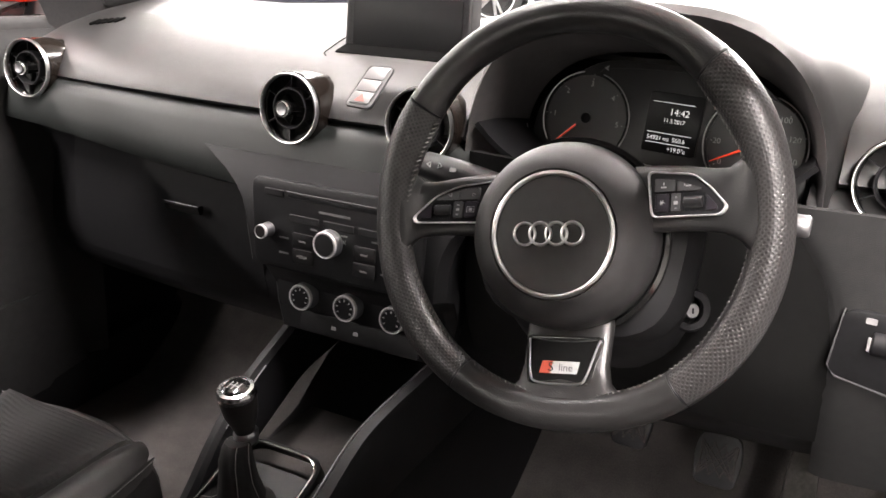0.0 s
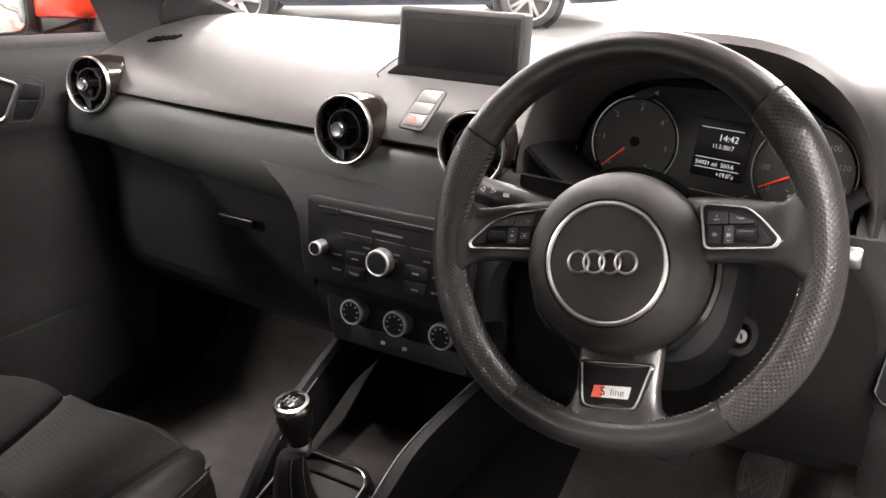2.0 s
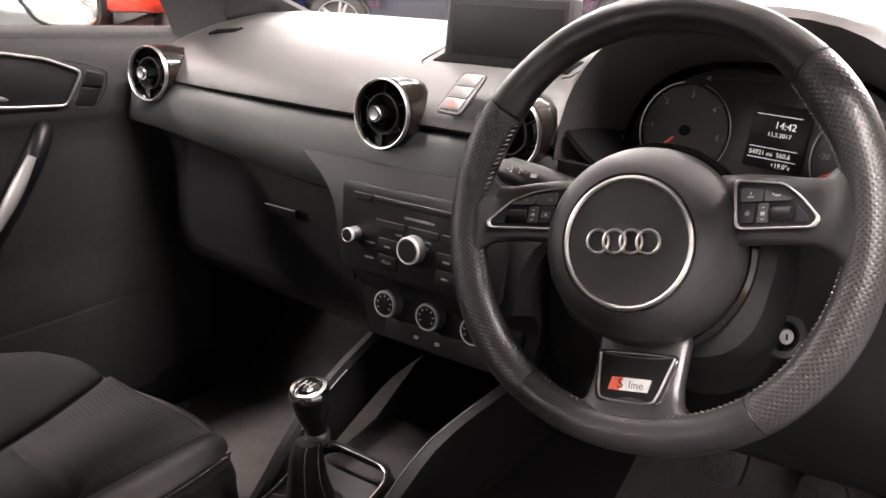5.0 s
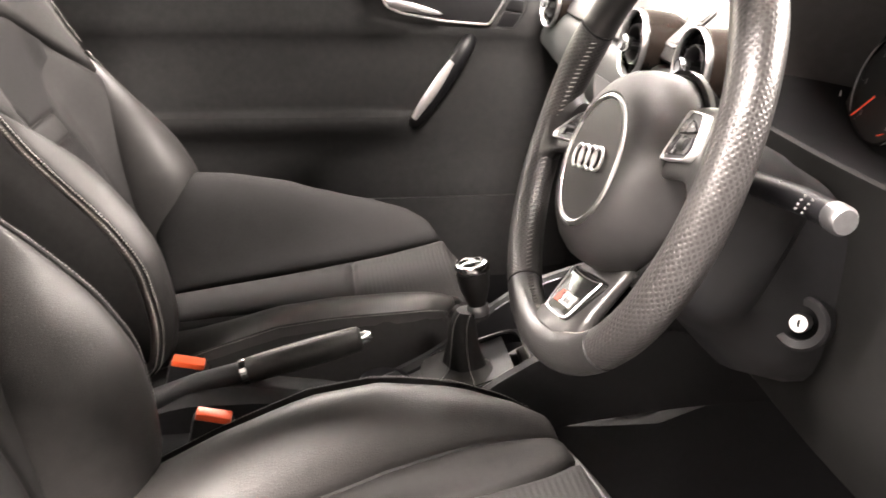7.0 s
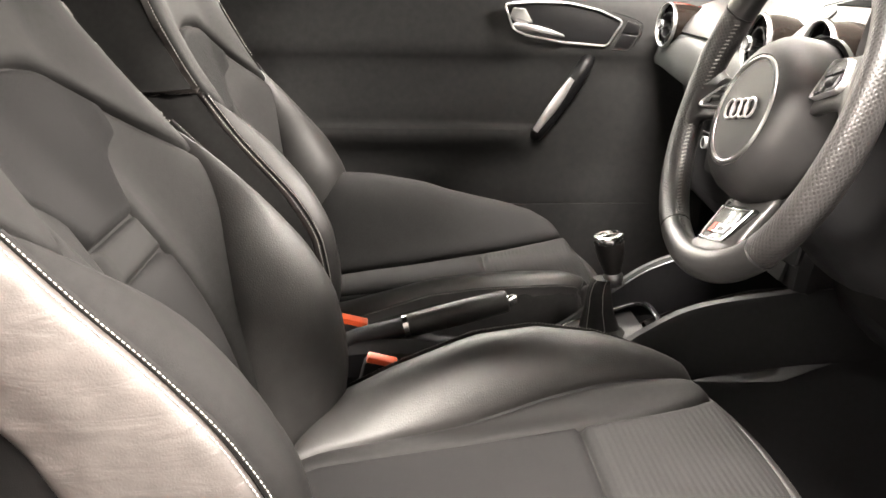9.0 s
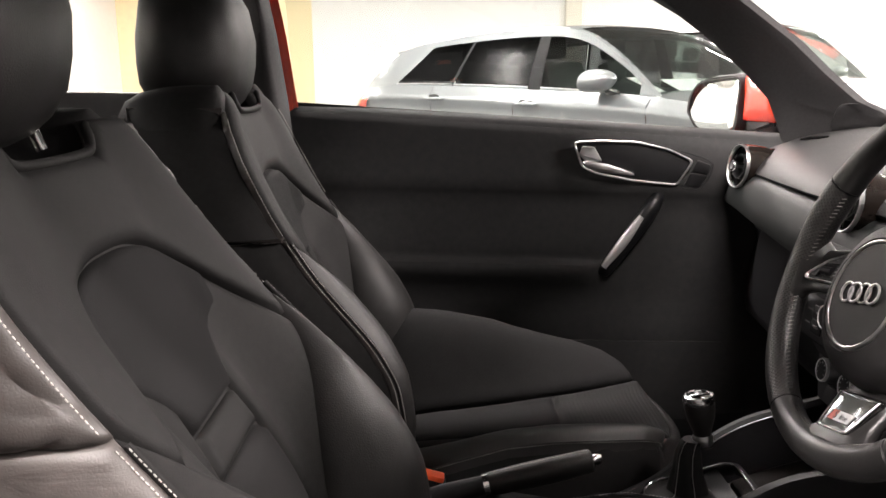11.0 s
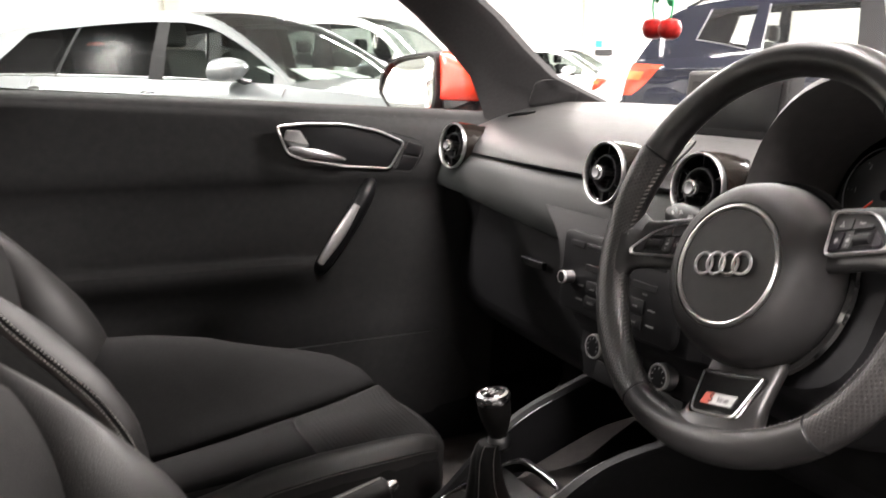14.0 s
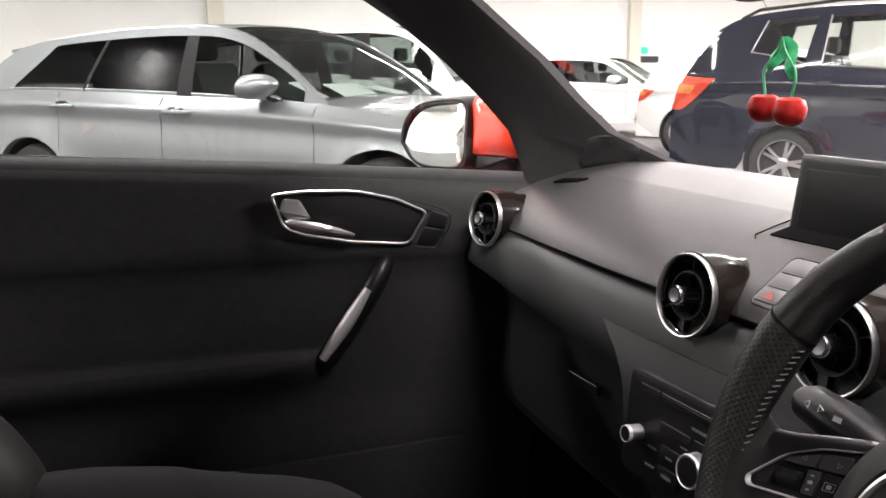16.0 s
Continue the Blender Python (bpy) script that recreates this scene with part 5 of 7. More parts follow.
edge = [low_at(x, y, 0.0034) for x, y in ((-0.0385, -0.1045), (-0.0365, -0.118), (-0.0335, -0.136), (-0.028, -0.1420), (-0.008, -0.1432), (0.0125, -0.1422), (0.0180, -0.136), (0.0235, -0.118), (0.0275, -0.1045))]
part("plate_edge", tube(curve(edge, 40), 0.0011, 6), M_BADGE, plate, "bright edge")
part("plate_top_edge", tube([low_at(x, -0.1040 - 0.0025 * (1 - ((x + 0.0055) / 0.033) ** 2), 0.0032) for x in lin(-0.0385, 0.0275, 12)], 0.0005, 5), M_GREY_PLASTIC, plate)


def badge_bit(name, pts, h, mat, label=""):
    return part(name, loft([[low_at(x - 0.0075, y - 0.1290, q) for x, y in pts] for q in (0.0028, h)]), mat, plate, label, False)


badge_bit("badge_red", [(-0.0180, -0.0052), (-0.0080, -0.0052), (-0.0060, 0.0052), (-0.0160, 0.0052)], 0.0042, M_BADGE_RED, "small red badge block")
badge_bit("badge_white", [(-0.0080, -0.0052), (0.0165, -0.0052), (0.0185, 0.0052), (-0.0060, 0.0052)], 0.0040, M_BADGE_SILVER, "small silver badge block")
bm_ = basis(low_at(-0.0075, -0.1290, 0.0044), (WM.to_3x3() @ V((1, 0, 0))), (WM.to_3x3() @ V((0, 1, -0.42)).normalized()), (WM.to_3x3() @ V((0, 0.42, 1)).normalized()))
words("S", 0.0120, M_DIAL, bm_ @ Matrix.Translation((-0.0075, 0, 0)), plate)
words("line", 0.0095, M_GREY_PLASTIC, bm_ @ Matrix.Translation((0.0065, -0.0003, 0)), plate)

# ---- pedals ----
def pedal(name, c, n, w, h, label):
    m = facing(c, n)
    ob = thing(name, c, label, "pedal")
    pad = part("pedal_pad", prism(rounded([(-w * 0.42, -h / 2), (w * 0.42, -h / 2), (w / 2, h * 0.1), (w * 0.4, h / 2), (-w * 0.4, h / 2), (-w / 2, h * 0.1)], 0.012), 0.012, 0.003, m), M_PLASTIC, ob)
    for a in (-1, 1):
        for k in range(-3, 4):
            o = 0.014 * k
            seg = [(o - 0.022 * a, -0.022), (o + 0.022 * a, 0.022)]
            seg = [(max(-w * 0.38, min(w * 0.38, x)), y) for x, y in seg]
            part("tread_rib", tube([m @ V((x, y, 0.012)) for x, y in seg], 0.0012, 5), M_PEDAL, pad)
    part("arm_edge", tube([m @ V((0.020, h * 0.75, 0.006)), m @ V((0.026, h * 1.35, 0.004))], 0.0010, 6), M_NICKEL, ob, "thin bright edge of the arm")
    part("pedal_arm", tube([m @ V((0, h * 0.3, 0)), m @ V((0.004, h * 0.9, -0.01)), V(c) + V((0.012, 0.06, 0.20))], 0.008, 8), M_SATIN, ob)


pedal("brake_pedal", (0.462, 0.47, 0.520), (0, -0.90, 0.43), 0.062, 0.07, "black ribbed rubber brake pedal")
pedal("clutch_pedal", (0.346, 0.47, 0.540), (0, -0.90, 0.43), 0.056, 0.066, "black ribbed rubber clutch pedal")
am = facing((0.563, 0.47, 0.50), (0, -0.86, 0.5))
acc = thing("accelerator_pedal", (0.563, 0.47, 0.45), "long black plastic accelerator pedal", "pedal")
part("pedal_pad", prism(rounded([(-0.022, -0.085), (0.024, -0.085), (0.018, 0.085), (-0.016, 0.085)], 0.01), 0.014, 0.004, am), M_PEDAL, acc)

# ---- centre console ----
console = thing("centre_console", (0, 0.0, 0.3), "black centre console with raised side rails", "console")
CON = [(-0.46, 0.088, 0.455), (-0.30, 0.086, 0.470), (-0.10, 0.084, 0.480), (0.02, 0.086, 0.490), (0.08, 0.092, 0.515), (0.15, 0.100, 0.538), (0.162, 0.102, 0.500), (0.24, 0.112, 0.500), (0.32, 0.122, 0.505), (0.42, 0.13, 0.55), (0.70, 0.15, 0.60)]
part("console_body", loft([[(-hw - 0.01, y, 0.30), (-hw - 0.004, y, z - 0.03), (-hw + 0.008, y, z - 0.004), (-hw + 0.03, y, z), (hw - 0.03, y, z), (hw - 0.008, y, z - 0.004), (hw + 0.004, y, z - 0.03), (hw + 0.01, y, 0.30)] for y, hw, z in CON]), M_PLASTIC, console)
for s in (-1, 1):
    rp = curve([(s * 0.082, -0.02, 0.478), (s * 0.086, 0.055, 0.515), (s * 0.092, 0.12, 0.566), (s * 0.100, 0.19, 0.606), (s * 0.116, 0.29, 0.630), (s * 0.126, 0.36, 0.642), (s * 0.132, 0.47, 0.648)], 32)
    wide = 1.0 if s > 0 else 0.2
    part("side_rail", loft([[p + V((s * a, 0, b)) for a, b in ((-0.012, -0.09), (-0.014, -0.004), (-0.008, 0.004), (0.006 * wide, 0.004), (0.012 * wide, -0.006), (0.016 * wide, -0.10))] for p in rp]), M_PLASTIC, console, "black padded side rail")
    part("rail_trim", tube([p + V((-s * 0.0145, 0, -0.002)) for p in (rp[12:19] if s < 0 else rp[4:])], 0.0010, 8), M_NICKEL, console, "satin bright rail trim")
part("storage_tray", rbox((0, 0.25, 0.508), (0.17, 0.15, 0.012), 0.004), M_CARPET, console)
bt = rounded([(-0.060, -0.052), (0.060, -0.052), (0.056, 0.088), (-0.060, 0.088)], 0.030, 8)
GB = basis(V((-0.012, 0.088, 0.522)), V((1, 0, 0)), V((0, 0.955, 0.296)), V((0, -0.296, 0.955)))
part("boot_surround", loft([[GB @ V((x * k, y * k, h)) for x, y in bt] for k, h in ((1.1, -0.02), (1.08, 0.004), (1.03, 0.007), (0.98, 0.002))], cap=False), M_SATIN, console)
part("boot_trim", tube([GB @ V((x * 1.0, y * 1.0, 0.006)) for x, y in bt], 0.0019, 8, closed=True), M_CHROME, console, "bright trim round the lever boot")
part("cup_recess", lathe([(0.036, 0.004), (0.036, 0.0), (0.034, -0.03), (0, -0.032)], 26, facing((-0.045, -0.02, 0.49), (0, 0, 1), (0, 1, 0))), M_SATIN, console)

# ---- gear lever ----
gear = thing("gear_lever", (-0.014, 0.088, 0.53), "leather booted gear lever with silver topped knob", "gear lever")
GT = V((-0.014, 0.092, 0.680))
brings = []
for k, (h, sc, wob) in enumerate(((0.0, 0.98, 0), (0.001, 0.72, 0.03), (0.006, 0.46, 0.06), (0.022, 0.35, 0.10), (0.042, 0.30, 0.10), (0.060, 0.26, 0.07), (0.072, 0.24, 0.02))):
    base = GB @ V((0, 0, h))
    f = min(1, h / 0.072)
    c = base * (1 - f) + V((-0.014, 0.089, 0.612)) * f
    ring = []
    for j in range(48):
        a = 2 * math.pi * j / 48
        r = 0.060 * sc * (1 + wob * math.cos(4 * a + 0.8 * k) + wob * 0.4 * math.cos(9 * a + k))
        ring.append(c + V((r * math.cos(a), r * math.sin(a) * (1.05 if k < 3 else 1.0), 0)))
    brings.append(ring)
part("lever_boot", loft(brings), M_SUEDE, gear, "creased leather boot")
for a in (-0.9, 0.2, 1.9, 3.4):
    part("boot_seam", tube([r[int((a % (2 * math.pi)) / (2 * math.pi) * 48)] for r in brings], 0.0006, 5), M_SEAT_LINE, gear)
km2 = basis(GT, V((1, 0, 0)), V((0, 0.985, 0.17)), V((0, -0.17, 0.985)))
part("lever_collar", lathe([(0.0135, -0.075), (0.0145, -0.068), (0.0145, -0.064), (0.0125, -0.060)], 24, km2), M_ALU, gear, "thin bright collar")
part("lever_knob", lathe([(0.0125, -0.080), (0.0125, -0.058), (0.0150, -0.050), (0.0195, -0.036), (0.0215, -0.022), (0.0220, -0.012), (0.0215, -0.008)], 32, km2), M_LEATHER, gear, "leather wrapped knob")
part("knob_cap", lathe([(0.0220, -0.0105), (0.0228, -0.008), (0.0226, -0.003), (0.0205, 0.0005), (0.0165, 0.0012), (0.0155, 0.0002)], 40, km2), M_CHROME, gear, "satin silver knob cap")
part("knob_insert", lathe([(0.0158, 0.0), (0.0158, 0.0006), (0.012, 0.0022), (0.0, 0.0030)], 30, km2), M_GLOSS, gear, "gloss black shift pattern insert")
for x in (-0.007, -0.001, 0.005):
    part("gear_mark", rbox((0, 0, 0), (0.0012, 0.012, 0.0005), 0, 1, km2 @ Matrix.Translation((x, 0, 0.0029))), M_PRINT, gear)
part("gear_mark", rbox((0, 0, 0), (0.014, 0.0012, 0.0005), 0, 1, km2 @ Matrix.Translation((-0.001, 0, 0.0032))), M_PRINT, gear)

# ---- handbrake ----
brake = thing("handbrake", (-0.012, -0.27, 0.47), "leather handbrake lever with chrome button", "handbrake")
HB0, HB1 = V((-0.012, -0.208, 0.5385)), V((-0.020, -0.052, 0.5755))
hd = (HB1 - HB0).normalized()
part("grip", tube([HB0 + hd * t for t in (0.0, 0.004, 0.02, 0.055, 0.10, 0.142, 0.157, 0.160)], [0.014, 0.0165, 0.0175, 0.0185, 0.0185, 0.0175, 0.0165, 0.0135], 18), M_LEATHER, brake, "leather grip")
part("button", tube([HB1 - hd * 0.004, HB1 + hd * 0.008, HB1 + hd * 0.013], [0.0085, 0.0085, 0.006], 14), M_CHROME, brake, "chrome release button")
part("grip_ring", tube([HB0 - hd * 0.002, HB0 + hd * 0.006], 0.0178, 18), M_CHROME, brake, "chrome ring")
part("lever_arm", tube([HB0, HB0 - hd * 0.06, HB0 - hd * 0.12 + V((0, 0, -0.01))], [0.0145, 0.016, 0.02], 14), M_PLASTIC, brake)
part("grip_seam", tube([HB0 + hd * t + V((0, 0, 0.0182)) for t in lin(0.012, 0.150, 8)], 0.0008, 5), M_THREAD, brake, "pale stitched seam")
part("lever_gaiter", loft([[(-0.012 + hw * a, y, z * b + 0.47 * (1 - b)) for a, b in ((-1, 0), (-0.95, 0.7), (-0.5, 1), (0.5, 1), (0.95, 0.7), (1, 0))] for y, hw, z in ((-0.36, 0.03, 0.50), (-0.28, 0.034, 0.525), (-0.20, 0.034, 0.525), (-0.10, 0.03, 0.51), (-0.04, 0.025, 0.495))]), M_PLASTIC, brake)


# ---- seat belt buckles ----
def buckle(c, tilt, label):
    ob = thing("seat_belt_buckle", c, label, "seat belt buckle", "seat belt buckles")
    m = Matrix.Translation(c) @ Matrix.Rotation(radians(tilt), 4, "X") @ Matrix.Rotation(radians(8), 4, "Y")
    part("buckle_body", rbox((0, 0, 0), (0.024, 0.052, 0.075), 0.006, 2, m @ Matrix.Translation((0, 0, -0.030))), M_PLASTIC, ob)
    part("release_button", rbox((0, 0, 0), (0.018, 0.044, 0.014), 0.003, 2, m @ Matrix.Translation((0, -0.001, 0.008))), M_RED_BUTTON, ob, "orange red release button")
    part("buckle_stem", rbox((0, 0, 0), (0.012, 0.03, 0.10), 0.004, 2, m @ Matrix.Translation((0, 0, -0.11))), M_SATIN, ob)


buckle((0.048, -0.243, 0.503), -14, "black belt buckle with orange red button beside the driver's seat")
buckle((-0.074, -0.289, 0.514), -14, "black belt buckle with orange red button beside the passenger seat")
# ---- seats ----
BACK = [(0.455, -0.345, -0.375, 0.205), (0.50, -0.312, -0.385, 0.228), (0.56, -0.302, -0.398, 0.240), (0.64, -0.312, -0.418, 0.246), (0.70, -0.340, -0.438, 0.246), (0.76, -0.388, -0.468, 0.243), (0.82, -0.448, -0.508, 0.238), (0.87, -0.496, -0.543, 0.232), (0.92, -0.538, -0.569, 0.230), (0.98, -0.582, -0.599, 0.224), (1.03, -0.612, -0.626, 0.206), (1.065, -0.633, -0.645, 0.172), (1.085, -0.656, -0.663, 0.134)]
# the passenger seat reclines less
UPRIGHT = [(0.45, 0.0), (0.76, 0.0), (0.87, 0.020), (0.98, 0.044), (1.09, 0.058)]


def back_row(z):
    yc, yb, hw = table([(r[0], r[1], r[2], r[3]) for r in BACK], z)
    return yc, yb, hw


def back_pt(u, z, d=0.0):
    """Front of the backrest: u = -1..1 across the front, past 1 round the side."""
    crest, mid, hw = back_row(z)
    s, a = (1 if u >= 0 else -1), abs(u)
    if a <= 1:
        g = max(0.0, (a - 0.42) / 0.46)
        g = min(1.0, g)
        g = g * g * (3 - 2 * g)
        x, y = hw * a * 0.96, mid + (crest - mid) * g - 0.004 * max(0, a - 0.9) / 0.1
    else:
        t = min(1.0, (a - 1) / 0.8)
        ang = min(1.0, t * 2.2)
        x = hw * 0.96 + 0.028 * math.sin(ang * math.pi / 2) - 0.05 * max(0, t - 0.5) ** 2
        y = crest - 0.004 - 0.02 * (1 - math.cos(ang * math.pi / 2)) - 0.17 * max(0, t - 0.15)
    return V((s * x, y + d, z))


CUSH = [(-0.38, 0.470, 0.475, 0.205), (-0.31, 0.505, 0.497, 0.215), (-0.22, 0.548, 0.508, 0.222), (-0.12, 0.588, 0.518, 0.226), (-0.04, 0.599, 0.526, 0.228), (0.05, 0.588, 0.534, 0.228), (0.12, 0.568, 0.538, 0.222), (0.165, 0.552, 0.538, 0.212), (0.195, 0.532, 0.528, 0.198), (0.212, 0.508, 0.508, 0.188), (0.216, 0.47, 0.47, 0.182), (0.20, 0.41, 0.41, 0.18)]


CUSH_P = [(-0.40, 0.445, 0.455, 0.205), (-0.33, 0.475, 0.475, 0.215), (-0.24, 0.512, 0.486, 0.222), (-0.14, 0.545, 0.495, 0.226), (-0.06, 0.556, 0.503, 0.228), (0.03, 0.559, 0.511, 0.227), (0.10, 0.557, 0.517, 0.217), (0.145, 0.549, 0.519, 0.203), (0.172, 0.532, 0.512, 0.186), (0.188, 0.505, 0.496, 0.172), (0.192, 0.465, 0.46, 0.166), (0.175, 0.41, 0.41, 0.164)]


OUTER = [(-0.40, 0.190), (-0.33, 0.175), (-0.24, 0.135), (-0.14, 0.085), (-0.06, 0.050), (0.03, 0.028), (0.10, 0.014), (0.145, 0.005), (0.172, 0.0), (0.188, 0.0), (0.20, 0.0)]


def cush_pt(u, k, rows=CUSH):
    """Top of the cushion: k runs along its rows, u across, past 1 down the side."""
    i = min(int(k), len(rows) - 2)
    f = k - i
    y, cr, mid, hw = [a + (b - a) * f for a, b in zip(rows[i], rows[i + 1])]
    s, a = (1 if u >= 0 else -1), abs(u)
    bow = (0.115 if rows is CUSH_P else 0.07) * max(0.0, (k - 4) / 7) ** 1.3
    lift = table(OUTER, y)[0] if rows is CUSH_P and s < 0 else 0.0
    cr += lift
    if a <= 1:
        g = max(0.0, min(1.0, (a - 0.45 + (0.22 if lift else 0.0)) / (0.45 + (0.22 if lift else 0.0))))
        g = g * g * (3 - 2 * g)
        return V((s * hw * a * 0.97, y - bow * a ** 2.5, mid + (cr - mid) * g - 0.003 * max(0, a - 0.9) / 0.1))
    t = min(1.0, (a - 1) / 0.8)
    ang = min(1.0, t * 2.0)
    x = hw * 0.97 + 0.024 * math.sin(ang * math.pi / 2)
    z = cr - 0.003 - 0.022 * (1 - math.cos(ang * math.pi / 2)) - 0.17 * max(0, t - 0.2)
    return V((s * x, y - bow, z))


def pad(name, fn, us, vs, mat, parent, label="", puff=0.006, sink=0.007, edge=0.016, out=None):
    """A stuffed panel on the surface fn, rounded down into its seams."""
    pts = [[V(fn(u, v)) for u in us] for v in vs]
    nu, nv = len(us), len(vs)
    rows = []
    for j in range(nv):
        row = []
        for i in range(nu):
            a = pts[j][min(i + 1, nu - 1)] - pts[j][max(i - 1, 0)]
            b = pts[min(j + 1, nv - 1)][i] - pts[max(j - 1, 0)][i]
            n = a.cross(b).normalized()
            if out is not None and n.dot(out(pts[j][i])) < 0:
                n = -n
            e = min((pts[j][i] - pts[j][0]).length, (pts[j][i] - pts[j][-1]).length, (pts[j][i] - pts[0][i]).length, (pts[j][i] - pts[-1][i]).length)
            t = min(1.0, e / edge)
            row.append(pts[j][i] + n * (-sink + (puff + sink) * math.sqrt(1 - (1 - t) ** 2)))
        rows.append(row)
    bm = loft(rows, close=False, cap=False)
    bmesh.ops.recalc_face_normals(bm, faces=bm.faces)
    return part(name, bm, mat, parent, label, recalc=False, sharp=70)


def fine(a, b, n):
    """Stations packed towards both ends, for round seams."""
    return [a + (b - a) * (0.5 - 0.5 * math.cos(math.pi * k / (n - 1))) * 0.6 + (b - a) * (k / (n - 1)) * 0.4 for k in range(n)]


def wrinkled(fn, amp):
    def g(u, v):
        p = V(fn(u, v))
        d = noise.noise(V((p.x * 6, p.y * 16 + p.z * 8, p.z * 22))) * 0.6 + noise.noise(V((p.x * 12, p.y * 34, p.z * 48))) * 0.4
        w = max(0, abs(u) - 1.0)
        return p + V((math.copysign(1, u) * amp * d * min(1, w * 6), 0, 0))
    return g


def draped(fn, amp, corner):
    """Folds that fan out from the seam corner, over finer creases."""
    soft = wrinkled(fn, 0.007)

    def g(u, v):
        p = soft(u, v)
        r = V((0, p.y - corner.y, p.z - corner.z))
        d = r.length
        a = math.atan2(r.z, -r.y) + 0.25 * noise.noise(V((p.y * 14, p.z * 14, 3.1)))
        fold = math.sin(a * 7.5 + 0.6) * 0.65 + math.sin(a * 13.0 + 1.9) * 0.35
        w = max(0.0, min(1.0, (abs(u) - 1.03) * 7)) * min(1.0, d / 0.05) * math.exp(-((d - 0.09) / 0.11) ** 2)
        return p + V((math.copysign(1, u) * amp * fold * w, 0, 0))
    return g


def front(p):
    return V((0.2 * p.x, 1, 0.3))


def sideways(p):
    return V((math.copysign(1, p.x), 0.25, 0.1))


def upward(p):
    return V((0.2 * p.x, 0.1, 1))


def stitch_line(fn, us_vs, parent, off=0.0015, gap=0.0047, length=0.0031, name="stitching", mat=None):
    """Separate thread stitches along a seam."""
    pts = [V(fn(u, v)) for u, v in us_vs]
    out, acc = [], 0.0
    for a, b in zip(pts, pts[1:]):
        d = (b - a).length
        t = -acc
        while t < d:
            if t >= 0 and d > 0:
                p = a + (b - a) * (t / d)
                q = p + (b - a).normalized() * length
                out.append(tube([p, p + (q - p) * 0.5, q], [0.0004, 0.00065, 0.0004], 5))
            t += gap
        acc = (acc + d) % gap
    if out:
        part(name, join(*out), mat or M_THREAD, parent, "pale double stitching")


def arch_z(u):
    """Lower edge of the upper panel: an arch over the centre, a leaf tip at each side."""
    a = abs(u)
    if a < 0.64:
        return 0.900 + 0.055 * (1 - (a / 0.64) ** 3)
    if a < 0.90:
        return 0.900 - 0.067 * (a - 0.64) / 0.26
    return 0.833 + 0.045 * (a - 0.90) / 0.14


def panel_u(z):
    """Half width of the cloth down the middle of the backrest: narrowest at the cross strap."""
    return table([(0.47, 0.52), (0.62, 0.44), (0.762, 0.30), (0.80, 0.28), (0.83, 0.36), (0.87, 0.52), (0.905, 0.62), (0.96, 0.64)], z)[0]


def cush_in(k):
    return table([(0.4, 0.26), (2.5, 0.30), (4.5, 0.37), (6.5, 0.52), (7.9, 0.70)], k)[0]


def cush_out(k):
    return table([(0.4, 0.42), (2.5, 0.50), (4.5, 0.62), (6.5, 0.76), (7.9, 0.88)], k)[0]


def leaf_u(z):
    """Inner seam of the side bolster, which runs to a point at the shoulder."""
    return 0.50 + 0.52 * max(0.0, (z - 0.58) / 0.292) ** 2.6


